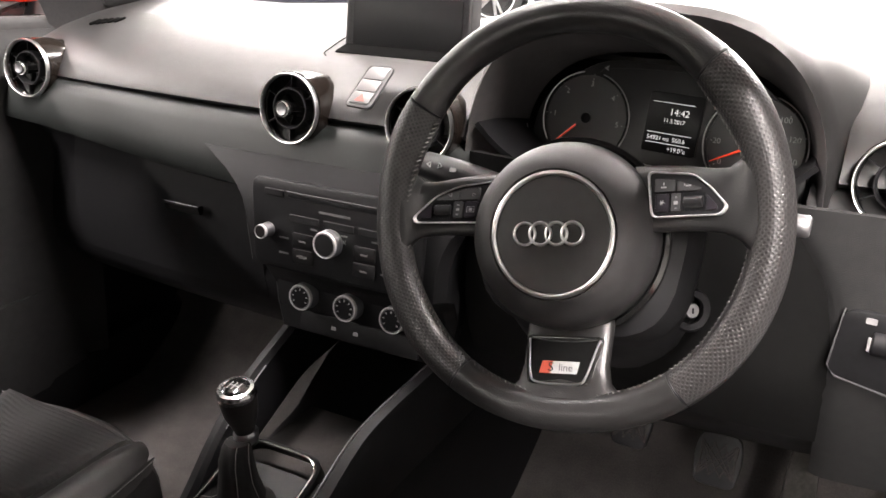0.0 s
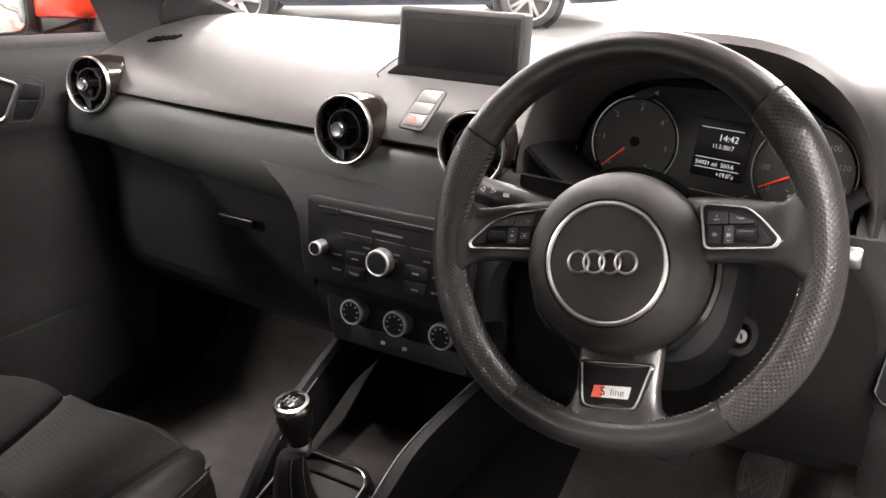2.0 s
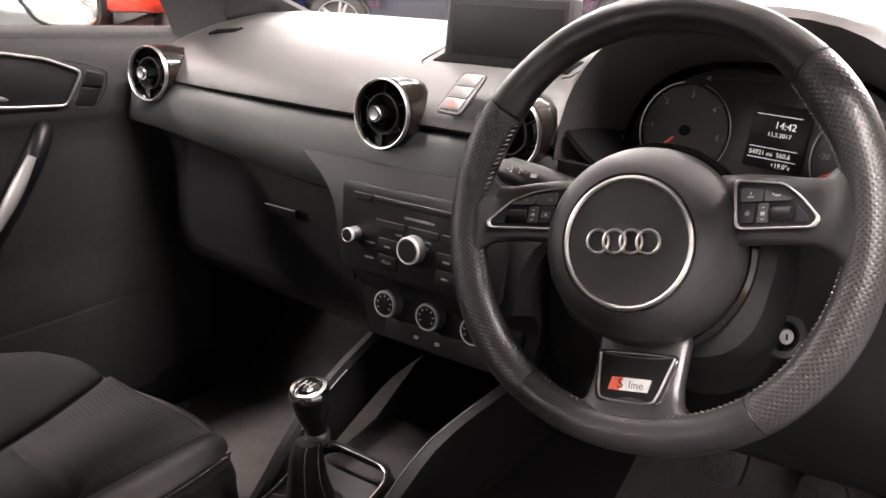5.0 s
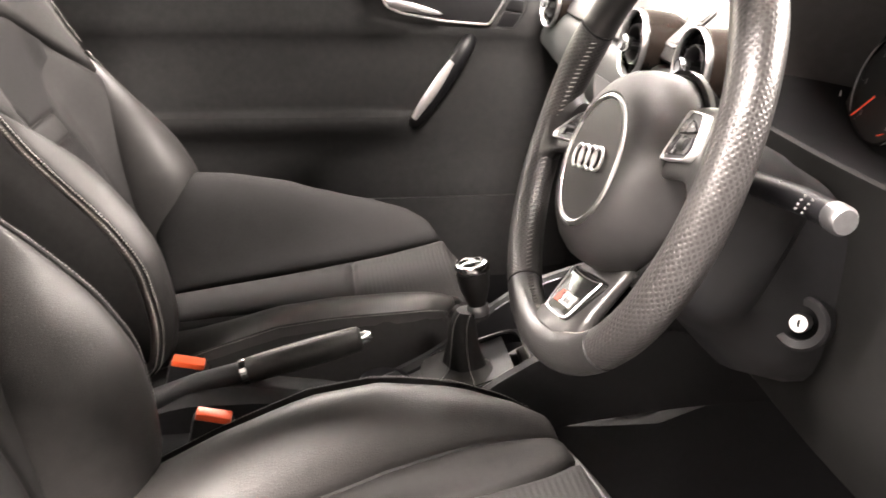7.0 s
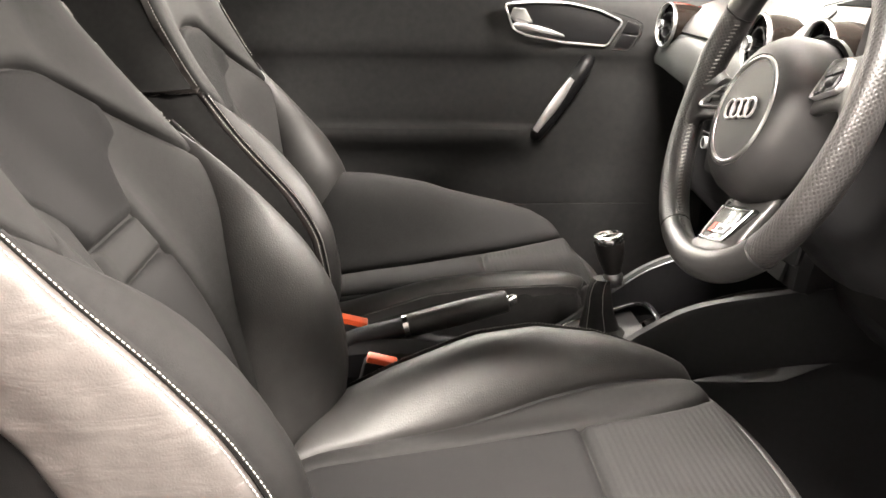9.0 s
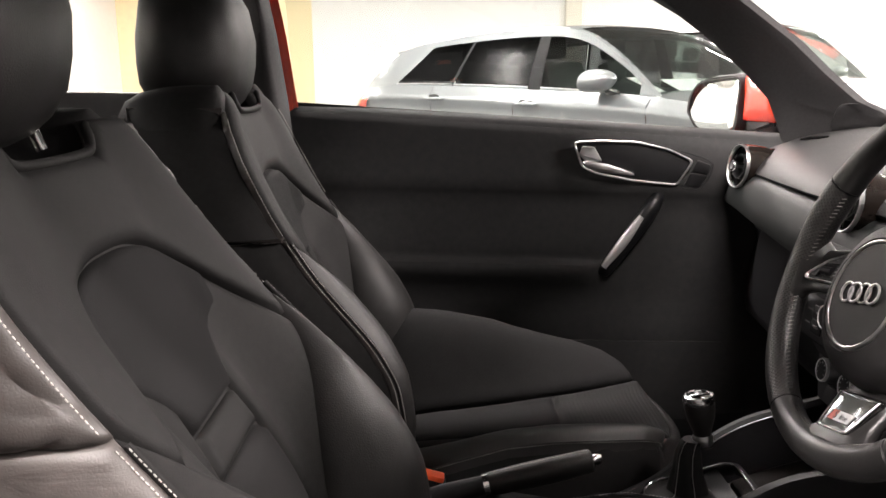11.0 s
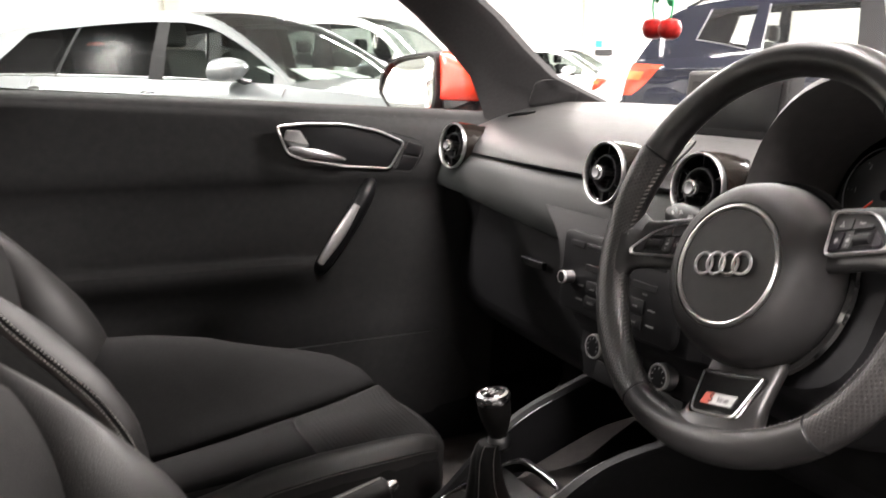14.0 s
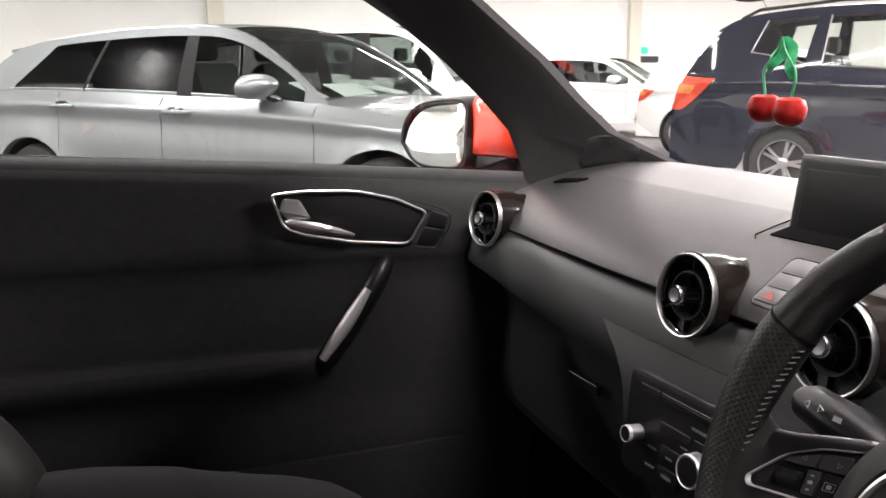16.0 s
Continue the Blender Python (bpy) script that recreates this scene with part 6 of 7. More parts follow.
def build_seat(loc, label, rows=CUSH):
    seat = thing("car_seat", loc, label, "car seat", "front seats")
    off = V(loc) - V((0, 0, 0.30))

    up = 0.022 if rows is CUSH_P else 0.0

    def lean(z):
        return V((0, table(UPRIGHT, z)[0] if rows is CUSH_P else 0.0, 0))

    def B(u, v):
        return back_pt(u, v) + lean(v) + off

    def top_z(u):
        """Top of the upper panel: a notch for the headrest between two rounded shoulders."""
        return 1.036 + up + 0.034 * max(0.0, min(1.0, (abs(u) - 0.42) / 0.16))

    def C(u, k):
        return cush_pt(u, k, rows) + off

    # core of the backrest
    rings = []
    for z in lin(0.455, 1.028 + up, 26):
        fr = [B(u, z) + V((0, -0.006, 0)) for u in lin(-1.7, 1.7, 35)]
        crest, mid, hw = back_row(z)
        rear = [V((x, mid - 0.16 - 0.05 * (1 - (z - 0.455)) + 0.05 * (x / hw) ** 2, z)) + lean(z) + off for x in lin(hw * 0.9, -hw * 0.9, 9)]
        rings.append(fr + rear)
    backrest = part("backrest", loft(rings), M_SUEDE, seat, "sports backrest")
    pad("lower_panel", lambda q, z: B(q * panel_u(z), z), fine(-1, 1, 18), fine(0.470, 0.762, 16), M_CLOTH, backrest, "black cloth panel", puff=0.008, out=front)
    pad("cross_panel", lambda q, z: B(q * panel_u(z), z), fine(-1, 1, 18), fine(0.762, 0.800, 9), M_SUEDE, backrest, puff=0.003, edge=0.010, out=front)

    def middle(q, t):
        z = 0.800 + 0.155 * t
        u = q * panel_u(z)
        return B(u, 0.800 + (arch_z(u) - 0.800) * t)

    pad("centre_panel", middle, fine(-1, 1, 22), fine(0.0, 1.0, 18), M_CLOTH, backrest, "black cloth centre panel", puff=0.007, sink=0.010, edge=0.012, out=front)
    for s in (-1, 1):
        def strip(q, t):
            lo = panel_u(0.470 + 0.435 * t)
            u = lo + (0.98 - lo) * q
            return B(s * u, 0.470 + (arch_z(u) - 0.470) * t)

        pad("inner_strip", strip, fine(0.0, 1.0, 20), fine(0.0, 1.0, 30), M_SUEDE, backrest, puff=0.004, out=front)
        # driver's outer bolster front gets the duller, darker leather in place of shade
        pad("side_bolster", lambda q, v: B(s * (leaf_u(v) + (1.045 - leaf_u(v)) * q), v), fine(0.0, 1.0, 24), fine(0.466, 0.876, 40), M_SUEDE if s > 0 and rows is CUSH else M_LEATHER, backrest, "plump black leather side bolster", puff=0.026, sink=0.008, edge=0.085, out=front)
        pad("bolster_side", wrinkled(lambda u, v: B(s * u, v), 0.004), fine(1.05, 1.68, 40), fine(0.466, 0.876, 50), M_CREASED_LIT, backrest, "creased leather side of the bolster, lightened as if lit from the door", puff=0.010, edge=0.022, out=sideways)
        pad("shoulder_side", draped(lambda u, v: B(s * u, v), 0.0042, B(s * 1.06, 0.885)), fine(1.05, 1.68, 48), fine(0.870, 1.06, 56), M_SHOULDER_HALF_LIT, backrest, "wrinkled leather shoulder side, half lit in its colour", puff=0.011, edge=0.018, out=sideways)
        for uu, dx, dd in ((1.05, 0.0098, 0.0110), (1.12, 0.0065, 0.006)):
            stitch_line(lambda u, v: B(s * u, v) + V((s * dx, dd, 0)), [(uu, z) for z in lin(0.478, 0.868, 70)], backrest)
        if s > 0 or rows is CUSH_P:
            stitch_line(lambda u, v: B(s * u, v) + V((s * 0.016, 0.010, 0)), [(1.10, z) for z in lin(0.884, 1.05, 30)], backrest)
        part("piping", tube([B(s * 1.05, z) + V((s * 0.006, 0.0085, 0)) for z in lin(0.472, 0.870, 40)], 0.0034, 8), M_SUEDE, backrest)
    pad("upper_panel", lambda u, t: B(u, arch_z(u) + (top_z(u) - arch_z(u)) * t), fine(-1.045, 1.045, 50), fine(0.0, 1.0, 24), M_SUEDE, backrest, "smooth upper panel", puff=0.008, edge=0.02, out=front)
    for s in (-1, 1):
        hump = []
        for z, xi, xo, dep in ((0.990, 0.060, 0.230, 0.088), (1.030, 0.080, 0.216, 0.084), (1.050, 0.090, 0.200, 0.076), (1.064, 0.102, 0.184, 0.062), (1.073, 0.118, 0.166, 0.040), (1.077, 0.132, 0.152, 0.014)):
            crest, mid, hw = back_row(z)
            cx, hx = (xi + xo) / 2, (xo - xi) / 2
            hump.append([V((s * (cx + hx * math.copysign(abs(math.cos(t)) ** 0.7, math.cos(t))), mid + 0.002 - dep + dep * math.copysign(abs(math.sin(t)) ** 0.7, math.sin(t)), z + up)) + lean(z) + off for t in lin(0, 2 * math.pi, 29)[:-1]])
        part("shoulder_hump", loft(hump), M_SUEDE, backrest, "rounded leather shoulder beside the headrest")
    part("headrest_collar", tube([p + lean(p.z) + V((0, 0, up)) + off for p in curve([(-0.098, -0.642, 1.066), (-0.090, -0.634, 1.048), (-0.076, -0.630, 1.038), (-0.03, -0.629, 1.035), (0.03, -0.629, 1.035), (0.076, -0.630, 1.038), (0.090, -0.634, 1.048), (0.098, -0.642, 1.066)], 40)], [0.003] + [0.0055] * 38 + [0.003], 10), M_SUEDE, backrest, "rolled leather edge below the headrest")
    # headrest on two posts
    hr = []
    for z, w, y0, y1 in ((1.046, 0.050, -0.625, -0.700), (1.056, 0.082, -0.608, -0.718), (1.072, 0.108, -0.594, -0.730), (1.098, 0.130, -0.581, -0.740), (1.13, 0.138, -0.576, -0.742), (1.17, 0.138, -0.574, -0.742), (1.225, 0.130, -0.585, -0.735), (1.255, 0.110, -0.602, -0.722), (1.266, 0.075, -0.625, -0.705)):
        ring = []
        for t in lin(0, 2 * math.pi, 33)[:-1]:
            c, s = math.cos(t), math.sin(t)
            ring.append(V((w * (0.92 if rows is CUSH else 1.06) * math.copysign(abs(c) ** 0.55, c), (-0.055 if rows is CUSH else 0.0) + (y0 + y1) / 2 + (y0 - y1) / 2 * math.copysign(abs(s) ** 0.7, s) - 0.02 * (abs(c) ** 2) * (1 if s > 0 else 0), z)) + off)
        hr.append(ring)
    head = part("headrest", loft(hr), M_LEATHER, seat, "black leather headrest")
    for s in (-1, 1):
        part("headrest_post", tube([V((s * 0.055, -0.665, 1.04)) + off, V((s * 0.055, -0.700 if rows is CUSH else -0.650, 1.12)) + off], 0.006, 10), M_CHROME, head, "bright steel post")
    # cushion
    rings = []
    for k in lin(0, len(CUSH) - 1, 30):
        top = [cush_pt(u, k, rows) + V((0, 0, -0.006)) + off for u in lin(-1.75, 1.75, 35)]
        hw = top[-1].x - off.x
        y = top[17].y
        rings.append(top + [V((x, y, 0.36 - 0.30 + off.z + 0.30)) + off * 0 + V((off.x, 0, 0)) for x in lin(hw, -hw, 5)])
    cushion = part("cushion", loft(rings), M_SUEDE, seat, "sports seat cushion")
    K = len(CUSH) - 1
    pad("seat_panel", lambda q, k: C(q * cush_in(k), k), fine(-1, 1, 18), fine(0.7, 4.42, 22), M_CLOTH, cushion, "black cloth seat panel", puff=0.006, out=upward)
    pad("thigh_panel", lambda q, k: C(q * cush_in(k), k), fine(-1, 1, 18), fine(4.42, 7.9, 20), M_RIBBED, cushion, "ribbed black cloth thigh panel", puff=0.006, out=upward)
    pad("front_roll", C, fine(-0.98, 0.98, 30), fine(7.9, K - 0.1, 16), M_LEATHER, cushion, puff=0.004, out=lambda p: V((0, 1, 0.6)))
    for s in (-1, 1):
        if rows is CUSH_P and s < 0:
            # leather side that lies in shade, so it takes the darker cloth colour
            pad("side_wing", lambda q, k: C(s * (cush_in(k) + (1.07 - cush_in(k)) * q), k), fine(0, 1, 22), fine(0.4, 7.9, 34), M_CLOTH, cushion, "raised outer side of the cushion, its shade put into the colour", puff=0.006, edge=0.03, out=upward)
            continue
        pad("inner_strip", lambda q, k: C(s * (cush_in(k) + (cush_out(k) - cush_in(k)) * q), k), fine(0, 1, 9), fine(0.5, 7.9, 30), M_SUEDE, cushion, puff=0.004, out=upward)
        pad("side_bolster", lambda q, k: C(s * (cush_out(k) + (1.06 - cush_out(k)) * q), k), fine(0, 1, 18), fine(0.4, 7.9, 34), M_LEATHER, cushion, "black leather cushion bolster", puff=0.014, edge=0.055, out=upward)
        pad("bolster_side", lambda u, v: C(s * u, v), fine(1.08, 1.75, 12), fine(0.4, 10.5, 30), M_LEATHER, cushion, puff=0.004, out=sideways)
        stitch_line(lambda u, v: C(s * u, v) + V((s * 0.005, 0, 0.006)), [(1.10, k) for k in lin(0.6, 7.8, 40)], cushion, mat=M_SEAT_LINE)
    hinge = part("seat_base", rbox(V((0, -0.09, 0.345)) + off, (0.40, 0.50, 0.06), 0.02), M_PLASTIC, seat)
    for s in (-1, 1):
        part("seat_rail", rbox(V((s * 0.18, -0.08, 0.318)) + off, (0.035, 0.62, 0.03), 0.004), M_SATIN, seat)
        if s < 0:
            part("belt_anchor", rbox(V((-0.22, -0.293, 0.488)) + off, (0.03, 0.055, 0.03), 0.008, 2), M_KEY, seat, "pale grey plastic belt anchor")
        part("hinge_cover", lathe([(0.0, 0.012), (0.03, 0.012), (0.038, 0.004), (0.038, -0.01), (0.0, -0.012)], 24, facing(V((s * 0.205, -0.35, 0.44)) + off, (s, 0, 0))), M_PLASTIC, seat)
    return seat


build_seat((0.36, 0.0, 0.30), "black leather and cloth driver's sports seat with pale stitching")
build_seat((-0.352, -0.028, 0.30), "black leather and cloth passenger sports seat with pale stitching", CUSH_P)

# rear bench
bench = thing("rear_bench", (0, -1.15, 0.32), "black cloth rear bench", "seat")
part("bench_back", loft([[(x, -1.22 - 0.35 * (z - 0.45) - 0.03 * (abs(x) / 0.62) ** 4 + d, z) for x, d in [(q, 0.0) for q in lin(-0.64, 0.64, 14)] + [(q, -0.14) for q in lin(0.64, -0.64, 14)]] for z in (0.42, 0.6, 0.8, 0.93, 0.97)]), M_CLOTH, bench)
part("bench_cushion", rbox((0, -0.98, 0.42), (1.26, 0.46, 0.18), 0.05, 3), M_CLOTH, bench)

# ---- interior mirror and hanging cherries ----
im = thing("interior_mirror", (0.0, 0.30, 1.29), "black interior mirror on the windscreen", "mirror")
part("mirror_housing", prism(rounded([(-0.11, -0.028), (0.11, -0.028), (0.12, 0.03), (-0.12, 0.03)], 0.02), 0.03, 0.008, facing((0.0, 0.225, 1.292), (0.25, -0.95, -0.1))), M_SATIN, im)
part("mirror_stem", tube([(0, 0.235, 1.296), (0, 0.27, 1.312), (0, 0.315, 1.322)], 0.012, 10), M_SATIN, im)
part("dipping_tab", rbox((0.018, 0.262, 1.252), (0.022, 0.022, 0.034), 0.004, 2), M_SATIN, im, "small black lever under the mirror")
M_CHERRY = material("red_cherry", (0.42, 0.014, 0.012), 0.30, vary=0.35, scale=60, coat=0.2)
M_LEAF = material("green_leaf", (0.03, 0.36, 0.14), 0.45, vary=0.25, scale=80)
cherry = thing("cherry_ornament", (0.0, 0.33, 1.21), "pair of red cherries with green leaves, hanging below the mirror", "ornament")
CK = V((-0.006, 0.326, 1.209))
for cx, cz in ((-0.016, 1.148), (0.015, 1.146)):
    c = V((cx - 0.004, 0.325, cz - 0.003))
    part("cherry", lathe([(0.0, -0.0125), (0.006, -0.013), (0.0115, -0.010), (0.0148, -0.003), (0.0152, 0.003), (0.0125, 0.010), (0.0075, 0.0125), (0.003, 0.011), (0.0, 0.0102)], 24, Matrix.Translation(c)), M_CHERRY, cherry, "glossy red cherry")
    part("stalk", tube(curve([c + V((0, 0, 0.010)), c + V((0.003 if cx > 0 else -0.004, 0, 0.034)), CK + V((0.3 * cx, 0, -0.012)), CK], 14), 0.0013, 6), M_LEAF, cherry, "green stalk")
for a, ln in ((-70, 0.040), (-115, 0.034)):
    m = Matrix.Translation(CK) @ Matrix.Rotation(radians(-a), 4, "Y") @ Matrix.Rotation(radians(15), 4, "X")
    part("leaf", solid(loft([[m @ V((ln * t, 0.003 * math.sin(6 * t) + 0.004 * abs(q), 0.011 * math.sin(math.pi * min(1, t * 0.93 + 0.05)) * q)) for q in (-1, -0.5, 0, 0.5, 1)] for t in lin(0.0, 1.0, 10)], close=False, cap=False), 0.001), M_LEAF, cherry, "green leaf")
part("cord", tube([CK, CK + V((0.003, -0.03, 0.03)), (0.0, 0.27, 1.30)], 0.0003, 5), M_KEY, cherry)

# ---- cars in the hall ----
STAND[0] = Matrix.Identity(4)
M_TYRE = material("tyre_rubber", (0.02, 0.02, 0.02), 0.8, vary=0.2, scale=40)
M_RIM = material("alloy_rim", (0.6, 0.6, 0.6), 0.3, metal=1.0, vary=0.1)
M_SILVER = material("silver_paint", (0.212, 0.228, 0.234), 0.30, metal=0.6, vary=0.03, scale=2, coat=0.8)
M_WHITE = material("white_paint", (0.80, 0.79, 0.77), 0.25, vary=0.03, coat=0.9)
M_BLUE = material("dark_blue_paint", (0.0022, 0.0042, 0.017), 0.07, metal=0.0, vary=0.06, scale=2, spec=0.36, coat=0.25)
M_BLACK = material("black_paint", (0.008, 0.008, 0.009), 0.2, vary=0.05, coat=1.0)
M_TINT = glass("dark_tinted_glass", (0.10, 0.10, 0.105), 0.12, 0.13)
M_CLEAR = glass("clear_car_glass", (0.90, 0.93, 0.91), 0.0, 0.35)
M_MID = glass("green_tinted_glass", (0.50, 0.55, 0.53), 0.0, 0.45)
M_DARK_RIM = material("rim_well", (0.06, 0.06, 0.06), 0.5, metal=0.6, vary=0.1)
M_TAIL = material("tail_lamp_red", (0.70, 0.06, 0.02), 0.2, vary=0.2, scale=60, coat=1.0)
M_AMBER = material("amber_lens", (0.75, 0.24, 0.05), 0.15, vary=0.2, scale=60, coat=1.0)
M_CABIN = material("car_cabin_black", (0.03, 0.03, 0.03), 0.8, vary=0.2)
M_PAPER = material("white_paper", (0.85, 0.85, 0.83), 0.7, vary=0.03)

ESTATE = dict(L=4.93, W=0.935, ax=(1.0, 3.92), r=0.345, hr=0.66, cowl=3.47,
    top=[(0.0, 0.80), (0.10, 0.98), (0.4, 1.055), (0.78, 1.078), (1.5, 1.066), (2.4, 1.038), (3.4, 0.997), (3.6, 0.98), (4.3, 0.89), (4.75, 0.77), (4.93, 0.60)],
    roof=[(0.20, 1.07), (0.45, 1.21), (0.75, 1.365), (0.95, 1.41), (1.5, 1.46), (2.2, 1.487), (2.55, 1.475), (2.75, 1.435), (3.1, 1.26), (3.47, 1.0)],
    seams=(1.30, 2.26, 3.46), glass=(0.72, 2.66), handles=(1.38, 2.42), mirror=3.10, lamp=(0.99, 0.86, 0.40, 0.30),
    panes=[(0.74, 1.14, 1.47, 1.62, 0.06, 0.06), (1.50, 1.65, 2.33, 2.34, 0.06, 0.06), (2.46, 2.44, 3.34, 3.34, 0.06, 0.06)])
SUV = dict(L=4.95, W=0.95, ax=(1.13, 3.98), r=0.31, hr=0.66, cowl=3.60,
    top=[(0.0, 0.85), (0.08, 1.06), (0.3, 1.15), (0.8, 1.165), (1.5, 1.135), (2.6, 1.085), (3.5, 1.05), (3.8, 1.04), (4.4, 0.98), (4.80, 0.86), (4.95, 0.66)],
    roof=[(0.12, 1.12), (0.30, 1.36), (0.46, 1.55), (0.58, 1.64), (0.9, 1.70), (1.5, 1.738), (2.2, 1.745), (2.7, 1.715), (2.95, 1.64), (3.3, 1.36), (3.60, 1.06)],
    seams=(1.33, 2.45, 3.45), glass=(0.50, 2.72), handles=(1.46, 2.72), mirror=3.12, lamp=(1.125, 0.79, 0.45, 0.10),
    panes=[(0.76, 0.88, 1.24, 1.32, 0.34, 0.16), (1.39, 1.43, 2.22, 2.21, 0.13, 0.09), (2.52, 2.41, 3.32, 3.32, 0.08, 0.06)])
HATCH = dict(L=4.25, W=0.89, ax=(0.78, 3.40), r=0.32, hr=0.62, cowl=3.05,
    top=[(0.0, 0.75), (0.10, 0.95), (0.5, 1.0), (1.5, 0.97), (2.6, 0.94), (3.0, 0.93), (3.7, 0.84), (4.1, 0.72), (4.25, 0.55)],
    roof=[(0.10, 1.0), (0.28, 1.22), (0.50, 1.385), (0.9, 1.43), (1.5, 1.45), (2.0, 1.43), (2.3, 1.38), (2.7, 1.16), (3.05, 0.94)],
    seams=(1.50, 2.85), glass=(0.50, 2.28), handles=(1.55,), mirror=2.62, lamp=(0.93, 0.74, 0.30, 0.06),
    panes=[(0.72, 0.85, 1.45, 1.42, 0.10, 0.06), (1.58, 1.55, 2.84, 2.84, 0.06, 0.06)])
KT = 0.87


def build_car(name, label, loc, heading, sp, paint, side_glass, rails=False, papers=False, group=""):
    car = thing(name, loc, label, "car", "parked cars" if group else "")
    M = Matrix.Translation(loc) @ Matrix.Rotation(radians(heading), 4, "Z")
    L, hw, r = sp["L"], sp["W"], sp["r"]
    front_glass = M_CLEAR if rails else M_MID

    def top(l):
        return table(sp["top"], l)[0]

    def roof(l):
        return table(sp["roof"], l)[0]

    def low(l):
        z = 0.24
        for a in sp["ax"]:
            d = abs(l - a)
            ra = r + 0.055
            if d < ra:
                z = max(z, r + math.sqrt(ra * ra - d * d))
        return z

    def plan(l):
        e = max(0.0, 1 - l / 0.7)
        g = max(0.0, 1 - (L - l) / 0.95)
        return 1 - 0.20 * e ** 2.2 - 0.30 * g ** 2.2

    def half(l, z):
        """Half width: a swelling flank with a shoulder line, a waist below it and flared arches."""
        q = z / top(l) if top(l) > 0.1 else 1
        sec = 0.938 + 0.050 * math.sin(math.pi * min(1.0, max(0.0, (q - 0.05) / 1.25)))
        sec += 0.017 * math.exp(-((q - 0.905) / 0.032) ** 2) - 0.010 * math.exp(-((q - 0.81) / 0.05) ** 2) + 0.008 * math.exp(-((q - 0.36) / 0.06) ** 2)
        for a in sp["ax"]:
            d = math.hypot(l - a, z - r)
            sec += 0.020 * math.exp(-((d - r - 0.06) / 0.07) ** 2) * min(1.0, max(0.0, (0.95 - q) / 0.2))
        if q > 0.925:
            sec -= 0.050 * ((q - 0.925) / 0.075) ** 1.5
        return hw * plan(l) * sec

    ls = sorted(set(lin(0.0, L, 64) + [a + s * (r + 0.055) * c for a in sp["ax"] for s in (-1, 1) for c in (0.999, 0.97, 0.9, 0.75, 0.5, 0.2)]))
    ks = [0, 0.08, 0.16, 0.24, 0.30, 0.36, 0.42, 0.5, 0.58, 0.65, 0.71, 0.76, 0.80, 0.84, 0.87, 0.895, 0.92, 0.94, 0.96, 0.98, 1.0]

    def flank(s):
        def fn(l, k):
            z = low(l) + (top(l) - low(l)) * k
            return M @ V((l, s * half(l, z), z))
        return fn

    body = [gridsurf(flank(-1), ls, ks), gridsurf(flank(1), ls, ks)]
    body.append(gridsurf(lambda u, l: M @ V((l, u * half(l, top(l)), top(l) + 0.035 * (1 - u * u) * min(1, (L - l) / 0.3))), lin(-1, 1, 11), lin(sp["cowl"] - 0.1, L, 16)))
    for le in (0.0, L):
        body.append(gridsurf(lambda u, k: M @ V((le + (0.05 if le else -0.05) * (1 - u * u), u * half(le, low(le) + (top(le) - low(le)) * k), low(le) + (top(le) - low(le)) * k)), lin(-1, 1, 9), ks))
    bb = join(*body)
    bmesh.ops.remove_doubles(bb, verts=bb.verts, dist=1e-4)
    part("body", bb, paint, car)
    l0, l1 = sp["roof"][0][0], sp["roof"][-1][0]

    def hr(l):
        t = (roof(l) - top(l)) / 0.46
        wb = half(l, top(l)) - 0.03
        return wb + (sp["hr"] - wb) * min(1.0, max(0.0, t))

    def gside(s, out=0.0):
        def fn(l, k):
            a = half(l, top(l)) - 0.03
            z0, z1 = top(l) - 0.01, roof(l)
            return M @ V((l, s * (a + (hr(l) - a) * k ** 1.25 + out), z0 + (z1 - z0) * k))
        return fn

    def cap(u, l):
        return M @ V((l, u * hr(l), roof(l) + 0.035 * (1 - abs(u) ** 2.5)))

    g0, g1 = sp["glass"]
    part("roof", gridsurf(cap, lin(-1, 1, 13), lin(g0, g1, 20)), paint, car)
    part("roof_lining", gridsurf(lambda u, l: cap(u * 0.96, l) - V((0, 0, 0.03)), lin(-1, 1, 9), lin(g0 + 0.02, g1 - 0.02, 10)), M_CABIN, car)
    part("windscreen", gridsurf(lambda u, l: cap(u * 0.95, l), lin(-1, 1, 11), lin(g1, l1, 12)), front_glass, car, "windscreen glass")
    part("rear_window", gridsurf(lambda u, l: cap(u * 0.92, l), lin(-1, 1, 11), lin(l0, g0, 8)), M_TINT if side_glass is M_TINT else M_CLEAR, car, "rear window glass")
    part("spoiler", loft([[cap(u, g0 + d) + V((0, 0, h)) for u in lin(-0.97, 0.97, 11)] + [cap(u, g0 + d) + V((0, 0, h - t)) for u in lin(0.97, -0.97, 11)] for d, h, t in ((0.16, 0.004, 0.02), (0.02, 0.010, 0.035), (-0.06, 0.035, 0.03), (-0.085, 0.042, 0.012))]), paint, car, "roof edge spoiler")
    panes = sp["panes"]

    def edge(lb, lt, kb):
        return lambda k: lb + (lt - lb) * max(0.0, k - kb) / (KT - kb)

    for s in (-1, 1):
        fs = gside(s)
        part("roof_side", gridsurf(fs, lin(l0, l1, 40), (KT - 0.005, 0.91, 0.95, 1.0)), paint, car)
        part("front_pillar", solid(gridsurf(lambda u, l: cap(s * u, l), (0.93, 0.97, 1.0), lin(g1 - 0.05, l1, 12)), 0.02), paint, car)
        rear_edges = [edge(p[0], p[1], p[4]) for p in panes] + [lambda k: l1]
        front_edges = [lambda k: l0] + [edge(p[2], p[3], p[5]) for p in panes]
